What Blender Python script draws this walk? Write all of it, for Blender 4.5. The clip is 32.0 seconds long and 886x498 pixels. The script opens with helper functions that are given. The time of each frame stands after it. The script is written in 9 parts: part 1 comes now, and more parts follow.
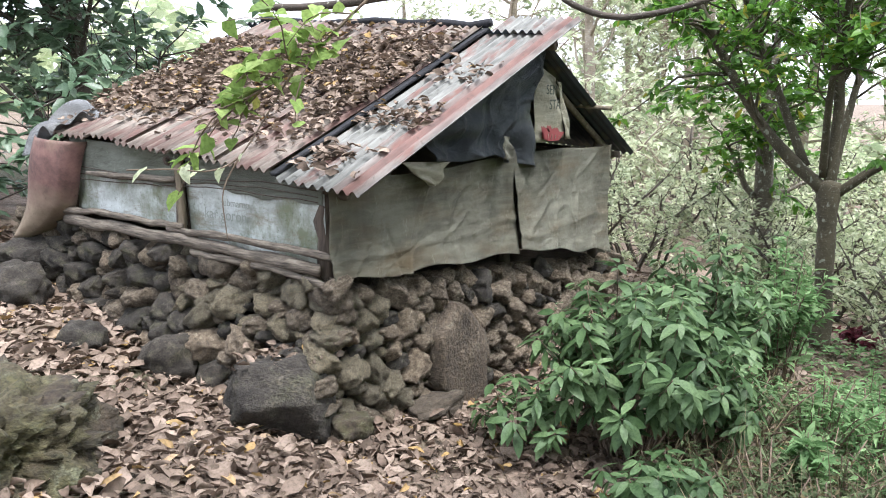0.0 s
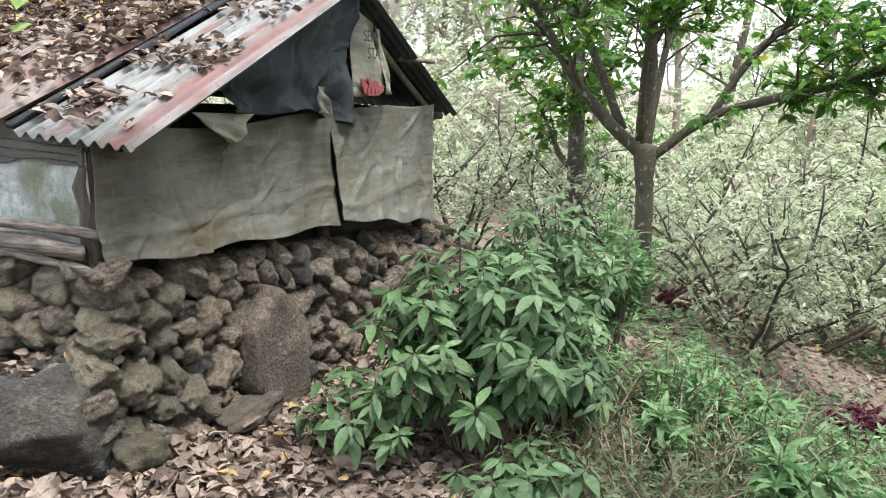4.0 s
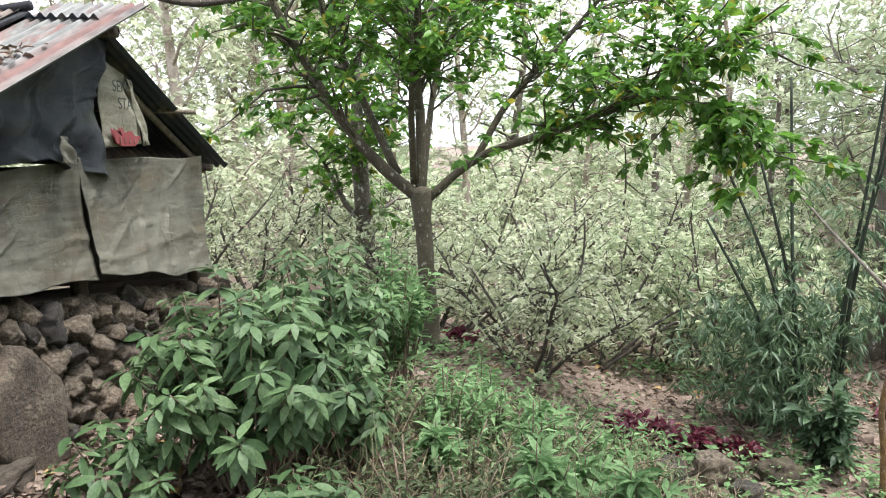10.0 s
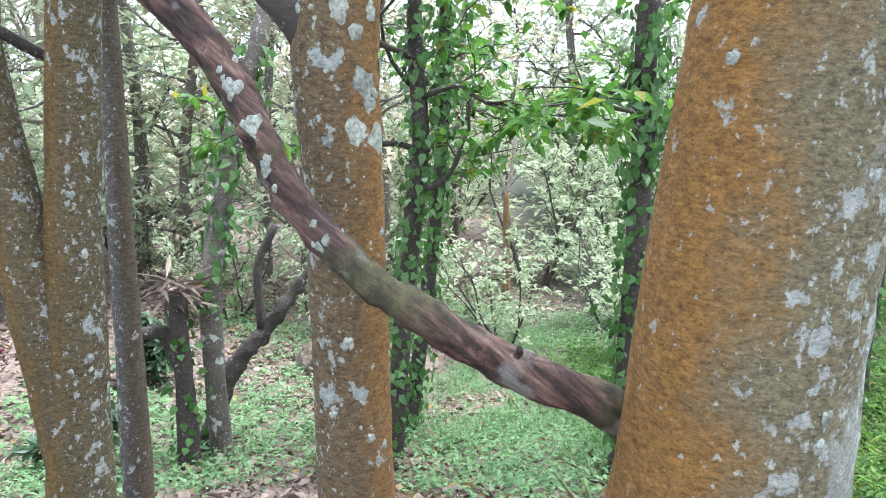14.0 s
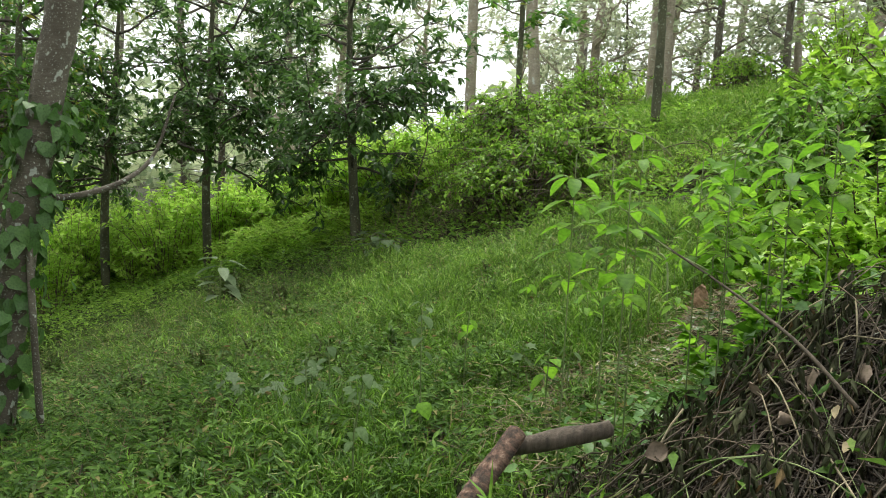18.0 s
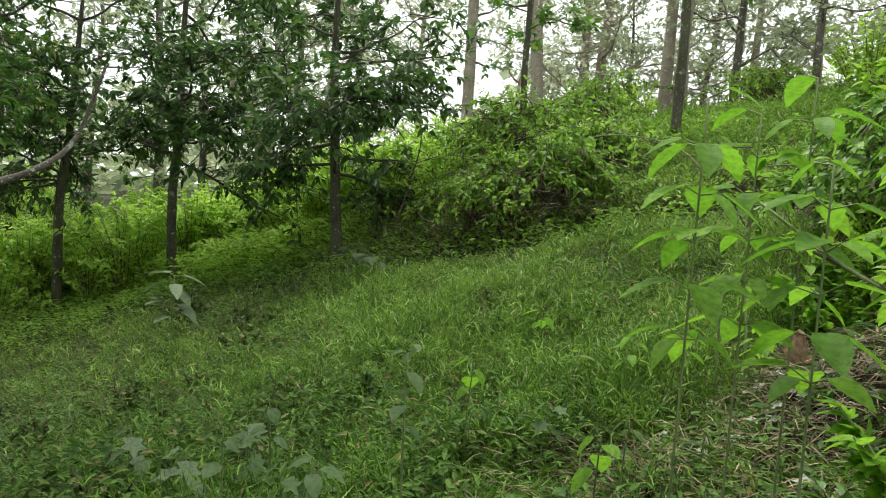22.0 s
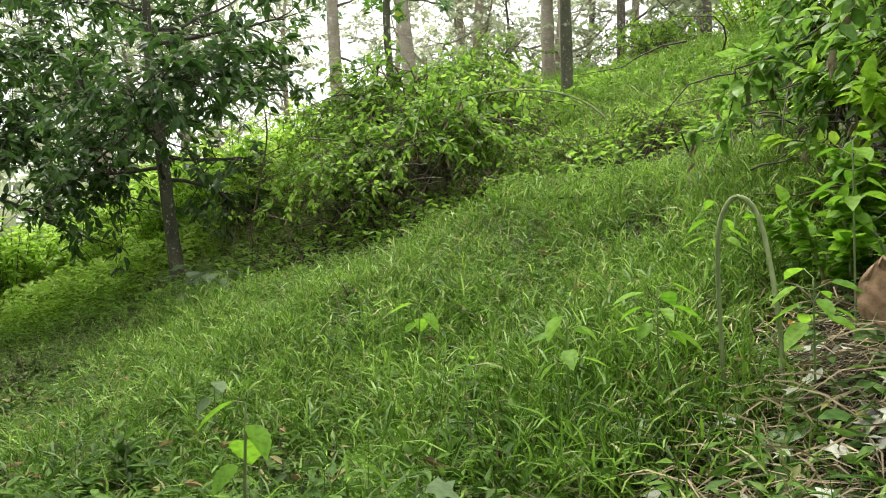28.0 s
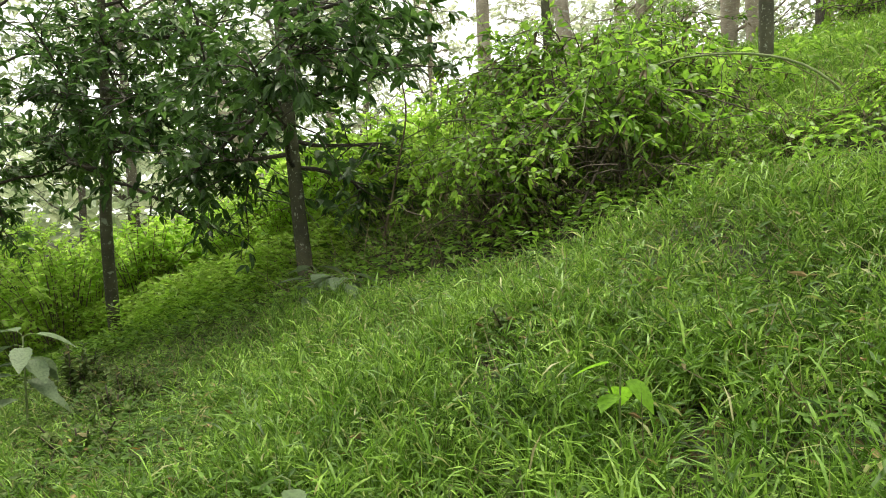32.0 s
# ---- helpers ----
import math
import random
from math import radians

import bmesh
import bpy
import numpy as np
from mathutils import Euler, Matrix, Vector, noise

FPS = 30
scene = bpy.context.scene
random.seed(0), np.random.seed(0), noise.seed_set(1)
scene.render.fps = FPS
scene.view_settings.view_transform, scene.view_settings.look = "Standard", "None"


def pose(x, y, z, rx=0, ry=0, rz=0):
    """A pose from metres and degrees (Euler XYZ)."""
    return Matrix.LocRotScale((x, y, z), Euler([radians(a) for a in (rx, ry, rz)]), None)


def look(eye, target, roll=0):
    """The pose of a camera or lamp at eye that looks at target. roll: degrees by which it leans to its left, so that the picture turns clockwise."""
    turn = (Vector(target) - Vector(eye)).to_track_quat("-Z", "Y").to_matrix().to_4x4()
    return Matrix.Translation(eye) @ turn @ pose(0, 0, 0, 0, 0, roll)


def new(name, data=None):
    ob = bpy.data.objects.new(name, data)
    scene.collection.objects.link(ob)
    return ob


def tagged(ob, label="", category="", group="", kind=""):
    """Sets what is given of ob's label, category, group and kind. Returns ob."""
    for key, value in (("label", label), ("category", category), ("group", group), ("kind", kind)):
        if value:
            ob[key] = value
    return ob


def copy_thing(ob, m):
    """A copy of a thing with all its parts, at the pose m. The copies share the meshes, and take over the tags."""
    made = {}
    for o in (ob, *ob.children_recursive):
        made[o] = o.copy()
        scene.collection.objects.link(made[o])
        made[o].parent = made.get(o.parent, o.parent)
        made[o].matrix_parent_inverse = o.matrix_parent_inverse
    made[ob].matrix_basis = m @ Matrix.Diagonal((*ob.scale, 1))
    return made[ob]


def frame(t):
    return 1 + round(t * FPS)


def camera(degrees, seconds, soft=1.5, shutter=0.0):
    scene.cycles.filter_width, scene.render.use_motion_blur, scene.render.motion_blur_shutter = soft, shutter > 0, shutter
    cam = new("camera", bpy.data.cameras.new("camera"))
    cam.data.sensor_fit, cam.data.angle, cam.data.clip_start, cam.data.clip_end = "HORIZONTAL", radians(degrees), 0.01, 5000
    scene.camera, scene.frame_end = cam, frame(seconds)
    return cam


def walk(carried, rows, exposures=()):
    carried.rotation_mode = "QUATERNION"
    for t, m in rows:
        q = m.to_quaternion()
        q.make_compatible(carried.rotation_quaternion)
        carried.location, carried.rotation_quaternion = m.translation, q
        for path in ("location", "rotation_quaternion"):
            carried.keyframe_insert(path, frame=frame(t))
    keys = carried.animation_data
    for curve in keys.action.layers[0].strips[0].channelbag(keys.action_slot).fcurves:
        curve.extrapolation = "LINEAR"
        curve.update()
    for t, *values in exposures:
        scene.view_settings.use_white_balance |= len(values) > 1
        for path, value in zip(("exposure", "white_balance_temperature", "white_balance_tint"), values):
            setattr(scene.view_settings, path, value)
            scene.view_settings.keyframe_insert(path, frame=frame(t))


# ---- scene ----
cam = camera(58.92, 32.0, soft=1.0)
# seconds, eye, turn, pitch, lean
PATH = [
    (0.0, 0.000, 0.000, 1.550, -0.51, -10.94, 0.41),
    (0.5, -0.019, 0.083, 1.534, -1.06, -11.02, 0.50),
    (1.0, -0.041, 0.210, 1.512, -1.87, -10.95, 0.59),
    (1.5, -0.058, 0.296, 1.502, -2.92, -11.02, 0.86),
    (2.0, -0.067, 0.319, 1.504, -3.43, -10.80, 0.96),
    (2.5, -0.071, 0.377, 1.481, -4.17, -10.37, 1.39),
    (3.0, -0.043, 0.520, 1.418, -5.69, -10.62, 1.38),
    (3.5, -0.004, 0.641, 1.367, -9.52, -11.07, 0.87),
    (4.0, -0.015, 0.829, 1.310, -14.85, -12.08, 0.83),
    (4.5, 0.001, 0.919, 1.296, -20.20, -13.12, 0.86),
    (6.5, 0.194, 0.569, 1.130, -32.95, -11.69, 1.05),
    (7.0, 0.207, 0.570, 1.127, -34.24, -11.26, 0.41),
    (7.5, 0.205, 0.561, 1.131, -34.65, -10.75, -0.11),
    (8.0, 0.194, 0.556, 1.133, -34.68, -10.09, -0.30),
    (8.5, 0.203, 0.555, 1.138, -33.60, -9.32, -0.61),
    (9.0, 0.205, 0.564, 1.144, -30.84, -8.49, -1.03),
    (9.5, 0.205, 0.573, 1.151, -28.25, -7.86, -1.43),
    (10.0, 0.228, 0.555, 1.154, -28.52, -7.66, -1.65),
    (10.5, 0.296, 0.518, 1.161, -31.18, -7.55, -1.64),
    (11.0, 0.299, 0.494, 1.177, -36.03, -7.51, -1.25),
    (11.5, 0.240, 0.489, 1.175, -43.46, -7.85, -1.02),
    (12.0, 0.177, 0.467, 1.184, -52.91, -8.65, -0.88),
    (12.5, 0.216, 0.445, 1.174, -62.10, -9.45, -0.41),
    (13.0, 0.257, 0.389, 1.168, -70.70, -10.30, 0.43),
    (13.5, 0.277, 0.302, 1.174, -79.23, -11.14, 1.30),
    (14.0, 0.308, 0.219, 1.164, -89.30, -11.53, 2.30),
    (14.5, 0.313, 0.120, 1.156, -100.58, -11.23, 2.61),
    (15.0, 0.420, 0.066, 1.123, -112.25, -10.42, 2.34),
    (15.5, 0.538, -0.011, 1.104, -122.72, -8.35, 1.92),
    (17.5, 1.236, -0.807, 0.854, -146.59, -5.06, 2.14),
    (18.0, 1.358, -1.103, 0.845, -150.40, -4.83, 2.88),
    (18.5, 1.438, -1.264, 0.819, -152.39, -4.87, 3.91),
    (19.0, 1.608, -1.538, 0.795, -152.52, -4.70, 4.51),
    (19.5, 1.688, -1.703, 0.786, -152.43, -3.88, 4.54),
    (20.0, 1.740, -1.930, 0.795, -152.81, -2.99, 4.83),
    (20.5, 1.798, -2.064, 0.783, -152.64, -2.44, 4.82),
    (21.0, 1.959, -2.218, 0.778, -152.17, -2.01, 4.46),
    (21.5, 2.087, -2.363, 0.774, -151.67, -1.95, 4.17),
    (22.0, 2.206, -2.516, 0.709, -151.08, -3.33, 4.57),
    (22.5, 2.359, -2.717, 0.646, -150.68, -7.24, 5.84),
    (23.0, 2.445, -2.794, 0.618, -150.13, -9.15, 6.00),
    (23.5, 2.627, -2.869, 0.610, -149.89, -8.04, 4.69),
    (24.0, 2.741, -2.958, 0.594, -151.11, -6.60, 3.30),
    (24.5, 2.844, -3.128, 0.519, -153.59, -5.39, 2.46),
    (25.0, 2.995, -3.349, 0.525, -156.86, -4.96, 1.45),
    (25.5, 3.069, -3.469, 0.534, -158.90, -4.78, 0.59),
    (27.5, 2.852, -4.464, 0.217, -157.44, -2.50, -1.97),
    (28.0, 2.843, -4.630, 0.309, -158.13, -1.56, -1.79),
    (28.5, 2.880, -4.768, 0.332, -159.09, -0.11, -1.37),
    (29.0, 3.001, -5.020, 0.379, -158.77, -0.13, -0.15),
    (29.5, 3.086, -5.108, 0.373, -156.34, -1.02, 0.63),
    (30.0, 3.197, -5.262, 0.378, -152.01, -1.87, 0.46),
    (30.5, 3.374, -5.576, 0.386, -147.86, -2.79, 0.38),
    (31.0, 3.432, -5.671, 0.401, -145.50, -3.35, 0.18),
    (31.5, 3.524, -5.795, 0.398, -145.75, -3.13, -0.25),
    (32.0, 3.628, -5.962, 0.381, -147.65, -1.96, -1.05),
]
# stops, kelvin, tint: the clip's own drift
EXPOSURES = [(0.0, 1.64, 6000, 14), (4.5, 1.72, 6000, 13), (7.5, 1.8, 6050, 14), (9.0, 1.73, 6150, 14), (10.5, 1.6, 6150, 14), (12.0, 1.62, 6200, 16), (13.0, 1.78, 6000, 15), (14.0, 2.12, 5500, 15), (15.5, 1.65, 6100, 13), (17.5, 0.97, 6700, 4), (19.0, 1.05, 6700, 4), (21.0, 0.86, 6700, 4), (22.0, 0.82, 6650, 5), (23.0, 1.5, 6800, 7), (24.0, 1.35, 6800, 8), (25.5, 1.2, 6800, 9), (28.0, 1.3, 6800, 9), (29.0, 1.1, 7050, 8), (30.0, 1.25, 7050, 7), (32.0, 1.25, 7150, 5)]
walk(cam, [(t, pose(x, y, z, 90 + pitch, 0, turn) @ pose(0, 0, 0, 0, 0, lean)) for t, x, y, z, turn, pitch, lean in PATH], EXPOSURES)

# ---- light: a bright overcast sky ----
world = bpy.data.worlds.new("sky")
scene.world = world
world.use_nodes = True
wn, wl = world.node_tree.nodes, world.node_tree.links
sky = wn.new("ShaderNodeTexSky")
sky.sky_type, sky.sun_disc = "NISHITA", False
SUN_UP, SUN_ROUND = radians(72), radians(140)
sky.sun_elevation, sky.sun_rotation = SUN_UP, SUN_ROUND
sky.air_density, sky.dust_density, sky.ozone_density = 1.0, 2.0, 1.0
pale = wn.new("ShaderNodeHueSaturation")
pale.inputs["Saturation"].default_value = 0.25
wl.new(sky.outputs["Color"], pale.inputs["Color"])
cloud = wn.new("ShaderNodeMix")
cloud.data_type = "RGBA"
cloud.inputs["Factor"].default_value = 0.6
cloud.inputs["B"].default_value = (6.6, 6.9, 7.2, 1)
wl.new(pale.outputs["Color"], cloud.inputs["A"])
wl.new(cloud.outputs["Result"], wn["Background"].inputs["Color"])
wn["Background"].inputs["Strength"].default_value = 0.15
sun = new("sun", bpy.data.lights.new("sun", "SUN"))
sun.data.energy, sun.data.angle, sun.data.color = 2.4, radians(28), (1.0, 0.97, 0.9)
way = Vector((math.sin(SUN_ROUND) * math.cos(SUN_UP), math.cos(SUN_ROUND) * math.cos(SUN_UP), math.sin(SUN_UP)))
sun.matrix_world = look(way * 50, (0, 0, 0))

# ---- materials ----
def material(name, rough=0.8, metal=0.0):
    m = bpy.data.materials.new(name)
    m.use_nodes = True
    p = m.node_tree.nodes["Principled BSDF"]
    p.inputs["Roughness"].default_value, p.inputs["Metallic"].default_value = rough, metal
    return m, m.node_tree.nodes, m.node_tree.links, p


def ramp(nodes, links, fac, stops):
    r = nodes.new("ShaderNodeValToRGB")
    while len(r.color_ramp.elements) < len(stops):
        r.color_ramp.elements.new(0.5)
    for e, (at, col) in zip(r.color_ramp.elements, stops):
        e.position, e.color = at, (*col, 1)
    links.new(fac, r.inputs[0])
    return r.outputs[0]


def grain(nodes, links, scale, detail=5, stretch=(1, 1, 1), coord="Object", rough=0.6, source=None):
    tc, mp, n = (nodes.new("ShaderNode" + k) for k in ("TexCoord", "Mapping", "TexNoise"))
    mp.inputs["Scale"].default_value = stretch
    n.inputs["Scale"].default_value, n.inputs["Detail"].default_value, n.inputs["Roughness"].default_value = scale, detail, rough
    links.new(source or tc.outputs[coord], mp.inputs[0])
    links.new(mp.outputs[0], n.inputs["Vector"])
    return n.outputs["Fac"]


def blend(nodes, links, fac, a, b, kind="MIX"):
    m = nodes.new("ShaderNodeMix")
    m.data_type, m.blend_type = "RGBA", kind
    for sock, v in ((m.inputs["Factor"], fac), (m.inputs["A"], a), (m.inputs["B"], b)):
        if isinstance(v, (int, float)):
            sock.default_value = v
        elif isinstance(v, tuple):
            sock.default_value = (*v, 1)
        else:
            links.new(v, sock)
    return m.outputs["Result"]


def relief(nodes, links, p, height, strength=0.4, distance=0.02):
    b = nodes.new("ShaderNodeBump")
    b.inputs["Strength"].default_value, b.inputs["Distance"].default_value = strength, distance
    links.new(height, b.inputs["Height"])
    links.new(b.outputs[0], p.inputs["Normal"])


def leaf_material(name, dark, mid, light, glow=0.4, rough=0.45, odd=None, spec=0.4):
    """A leaf: each one its own tone, some light let through."""
    m, n, l, p = material(name, rough)
    geo = n.new("ShaderNodeNewGeometry")
    col = ramp(n, l, geo.outputs["Random Per Island"], [(0.0, dark), (0.45, mid), (0.93 if odd else 1.0, light)] + ([(0.97, odd)] if odd else []))
    col = blend(n, l, 0.35, col, ramp(n, l, grain(n, l, 2.2, 3), [(0.3, tuple(c * 0.55 for c in dark)), (0.7, light)]))
    col = blend(n, l, 1.0, col, ramp(n, l, grain(n, l, 55, 4), [(0.36, (0.7, 0.72, 0.66)), (0.52, (1, 1, 1)), (0.68, (1.16, 1.15, 1.1))]), "MULTIPLY")
    l.new(col, p.inputs["Base Color"])
    p.inputs["Specular IOR Level"].default_value = spec
    t, mix = n.new("ShaderNodeBsdfTranslucent"), n.new("ShaderNodeMixShader")
    l.new(col, t.inputs["Color"])
    mix.inputs[0].default_value = glow
    l.new(p.outputs[0], mix.inputs[1])
    l.new(t.outputs[0], mix.inputs[2])
    l.new(mix.outputs[0], n["Material Output"].inputs["Surface"])
    return m


def stony(name, stops, scale=4.0, moss=0.0, lichen=0.0, strength=0.7, fine=45.0):
    m, n, l, p = material(name, 0.93)
    info = n.new("ShaderNodeObjectInfo")
    col = ramp(n, l, grain(n, l, scale, 8), stops)
    tone = ramp(n, l, info.outputs["Random"], [(0.0, (0.7, 0.68, 0.65)), (0.5, (0.92, 0.9, 0.86)), (1.0, (1.12, 1.06, 0.98))])
    col = blend(n, l, 1.0, col, tone, "MULTIPLY")
    if moss:
        col = blend(n, l, ramp(n, l, grain(n, l, 2.3, 6), [(0.62 - 0.3 * moss, (0, 0, 0)), (0.72, (moss, moss, moss))]), col, (0.09, 0.1, 0.03))
    if lichen:
        col = blend(n, l, ramp(n, l, grain(n, l, 9, 4), [(0.6, (0, 0, 0)), (0.66, (lichen, lichen, lichen))]), col, (0.34, 0.36, 0.27))
    col = blend(n, l, 1.0, col, ramp(n, l, grain(n, l, fine * 0.7, 6, rough=0.75), [(0.34, (0.42, 0.4, 0.38)), (0.5, (0.95, 0.95, 0.95)), (0.66, (1.45, 1.42, 1.35))]), "MULTIPLY")
    l.new(col, p.inputs["Base Color"])
    add = n.new("ShaderNodeMath")
    add.operation = "ADD"
    l.new(grain(n, l, fine, 6), add.inputs[0])
    l.new(grain(n, l, scale * 2.5, 8, rough=0.7), add.inputs[1])
    relief(n, l, p, add.outputs[0], strength, 0.05)
    return m


def barky(name, stops, lichen=(0.55, 0.6, 0.52), much=0.5, spot=7.0, rings=True, moss=None, up=1.0):
    m, n, l, p = material(name, 0.9)
    col = ramp(n, l, grain(n, l, 3.0, 7, (1, 1, 0.6 * up)), stops)
    col = blend(n, l, ramp(n, l, grain(n, l, 22, 5, (0.5, 0.5, 2.2)), [(0.35, (0.65, 0.65, 0.65)), (0.6, (1, 1, 1))]), (0.045, 0.035, 0.022), col)
    if moss:
        col = blend(n, l, ramp(n, l, grain(n, l, 1.6, 5), [(0.48, (0, 0, 0)), (0.62, (0.8, 0.8, 0.8))]), col, moss)
    if much:
        spots = ramp(n, l, grain(n, l, spot, 3.5, (1, 1, 0.8), rough=0.5), [(0.70 - 0.2 * much, (0, 0, 0)), (0.73 - 0.2 * much, (0.9, 0.9, 0.9))])
        col = blend(n, l, spots, col, ramp(n, l, grain(n, l, 5, 4), [(0.4, tuple(c * 0.7 for c in lichen)), (0.65, lichen)]))
        fine = ramp(n, l, grain(n, l, spot * 5, 2), [(0.66 - 0.06 * much, (0, 0, 0)), (0.69 - 0.06 * much, (0.75, 0.75, 0.75))])
        col = blend(n, l, fine, col, lichen)
    l.new(col, p.inputs["Base Color"])
    add = n.new("ShaderNodeMath")
    add.operation = "ADD"
    l.new(grain(n, l, 30, 6, (0.6, 0.6, 2.5) if rings else (2.2, 2.2, 0.4)), add.inputs[0])
    l.new(grain(n, l, spot, 5), add.inputs[1])
    relief(n, l, p, add.outputs[0], 0.55, 0.02)
    return m


def lichened(name, warm, cool, pale=(0.55, 0.58, 0.52), side=(0, 1, 0), shift=0.5, much=0.5, wash=0.5, spot=7.0):
    """Bark with algae on one side, grey on the other, and patches of crusty lichen."""
    m, n, l, p = material(name, 0.92)
    tc, dot = n.new("ShaderNodeTexCoord"), n.new("ShaderNodeVectorMath")
    dot.operation = "DOT_PRODUCT"
    dot.inputs[1].default_value = side
    l.new(tc.outputs["Normal"], dot.inputs[0])
    turn = n.new("ShaderNodeMath")
    turn.operation = "MULTIPLY_ADD"
    turn.inputs[1].default_value, turn.inputs[2].default_value = 0.45, shift - 0.5
    l.new(dot.outputs["Value"], turn.inputs[0])
    mix = n.new("ShaderNodeMath")
    mix.operation = "ADD"
    l.new(turn.outputs[0], mix.inputs[0])
    l.new(grain(n, l, 4.5, 7, (1, 1, 0.7), rough=0.7), mix.inputs[1])
    a = ramp(n, l, grain(n, l, 30, 6, (1, 1, 2.2), rough=0.75), [(0.3, tuple(c * 0.35 for c in warm)), (0.52, tuple(c * 0.85 for c in warm)), (0.72, tuple(c * 1.25 for c in warm))])
    b = ramp(n, l, grain(n, l, 34, 6, (1, 1, 2.4), rough=0.75), [(0.3, tuple(c * 0.35 for c in cool)), (0.52, cool), (0.72, tuple(c * 1.4 for c in cool))])
    col = blend(n, l, ramp(n, l, mix.outputs[0], [(0.36, (0, 0, 0)), (0.66, (1, 1, 1))]), b, a)
    tint = ramp(n, l, grain(n, l, 40, 3), [(0.4, tuple(c * 0.75 for c in pale)), (0.6, pale)])
    inv = n.new("ShaderNodeMath")
    inv.operation = "SUBTRACT"
    l.new(grain(n, l, 3.2, 6, (1, 1, 0.6)), inv.inputs[0])
    l.new(turn.outputs[0], inv.inputs[1])
    if wash:
        col = blend(n, l, ramp(n, l, inv.outputs[0], [(1.06 - 0.12 * wash, (0, 0, 0)), (1.15 - 0.12 * wash, (0.7, 0.7, 0.7))]), col, tuple(c * 0.72 for c in pale))
    for scale, at in ((spot * 1.6, 0.645), (spot * 4.0, 0.66), (spot * 9.0, 0.68)):
        edge = at - 0.05 * much
        add = n.new("ShaderNodeMath")
        add.operation = "MULTIPLY_ADD"
        l.new(turn.outputs[0], add.inputs[0])
        add.inputs[1].default_value = -0.12
        l.new(grain(n, l, scale, 6, (1, 1, 0.85), rough=0.6), add.inputs[2])
        col = blend(n, l, ramp(n, l, add.outputs[0], [(edge, (0, 0, 0)), (edge + 0.03, (0.88, 0.88, 0.88))]), col, tint)
    rind = ramp(n, l, grain(n, l, 70, 7, (1, 1, 2.0), rough=0.8), [(0.36, (0.45, 0.43, 0.4)), (0.5, (0.95, 0.95, 0.95)), (0.66, (1.3, 1.28, 1.22))])
    col = blend(n, l, 1.0, col, rind, "MULTIPLY")
    l.new(col, p.inputs["Base Color"])
    hi = n.new("ShaderNodeMath")
    hi.operation = "ADD"
    l.new(grain(n, l, 55, 7, (1, 1, 2.5), rough=0.8), hi.inputs[0])
    l.new(grain(n, l, 12, 5), hi.inputs[1])
    relief(n, l, p, hi.outputs[0], 0.9, 0.02)
    return m


def clothy(name, stops, weave=160.0, rough=0.85, stain=(0.16, 0.15, 0.08), much=0.5):
    m, n, l, p = material(name, rough)
    col = ramp(n, l, grain(n, l, 1.7, 6), stops)
    col = blend(n, l, ramp(n, l, grain(n, l, 2.6, 5, (0.5, 0.5, 1.6)), [(0.5, (0, 0, 0)), (0.7, (much, much, much))]), col, stain)
    col = blend(n, l, ramp(n, l, grain(n, l, 9, 6, (0.3, 0.3, 2.0)), [(0.4, (0, 0, 0)), (0.75, (0.35, 0.35, 0.35))]), col, tuple(min(1, c * 1.7) for c in stops[-1][1]))
    scuff = ramp(n, l, grain(n, l, 16, 7, (1.6, 1.6, 0.5), rough=0.75), [(0.6, (0, 0, 0)), (0.72, (0.45, 0.45, 0.45))])
    col = blend(n, l, scuff, col, tuple(min(1, c * 2.4) for c in stops[-1][1]))
    l.new(col, p.inputs["Base Color"])
    fold, add = n.new("ShaderNodeMath"), n.new("ShaderNodeMath")
    fold.operation, add.operation = "MULTIPLY", "ADD"
    l.new(grain(n, l, 4.5, 7, (0.8, 0.8, 1.3), rough=0.62), fold.inputs[0])
    fold.inputs[1].default_value = 5.0
    l.new(fold.outputs[0], add.inputs[0])
    l.new(grain(n, l, weave, 3), add.inputs[1])
    relief(n, l, p, add.outputs[0], 0.8, 0.02)
    return m


def timber(name, stops, along=(6, 6, 0.6)):
    m, n, l, p = material(name, 0.9)
    col = ramp(n, l, grain(n, l, 6, 8, along), stops)
    l.new(col, p.inputs["Base Color"])
    relief(n, l, p, grain(n, l, 14, 8, along), 0.6, 0.01)
    return m


def rusty(name, clean, rust, much=0.5):
    m, n, l, p = material(name, 0.62, 0.25)
    fac = ramp(n, l, grain(n, l, 2.2, 8, (1, 1, 1)), [(0.62 - 0.25 * much, (0, 0, 0)), (0.68 - 0.1 * much, (1, 1, 1))])
    base = ramp(n, l, grain(n, l, 14, 5), [(0.3, tuple(c * 0.7 for c in clean)), (0.7, clean)])
    col = blend(n, l, fac, base, ramp(n, l, grain(n, l, 9, 6), [(0.3, tuple(c * 0.6 for c in rust)), (0.7, rust)]))
    col = blend(n, l, ramp(n, l, grain(n, l, 3.3, 6), [(0.52, (0, 0, 0)), (0.68, (0.5, 0.5, 0.5))]), col, (0.2, 0.19, 0.1))
    l.new(col, p.inputs["Base Color"])
    relief(n, l, p, grain(n, l, 60, 4), 0.15, 0.004)
    return m


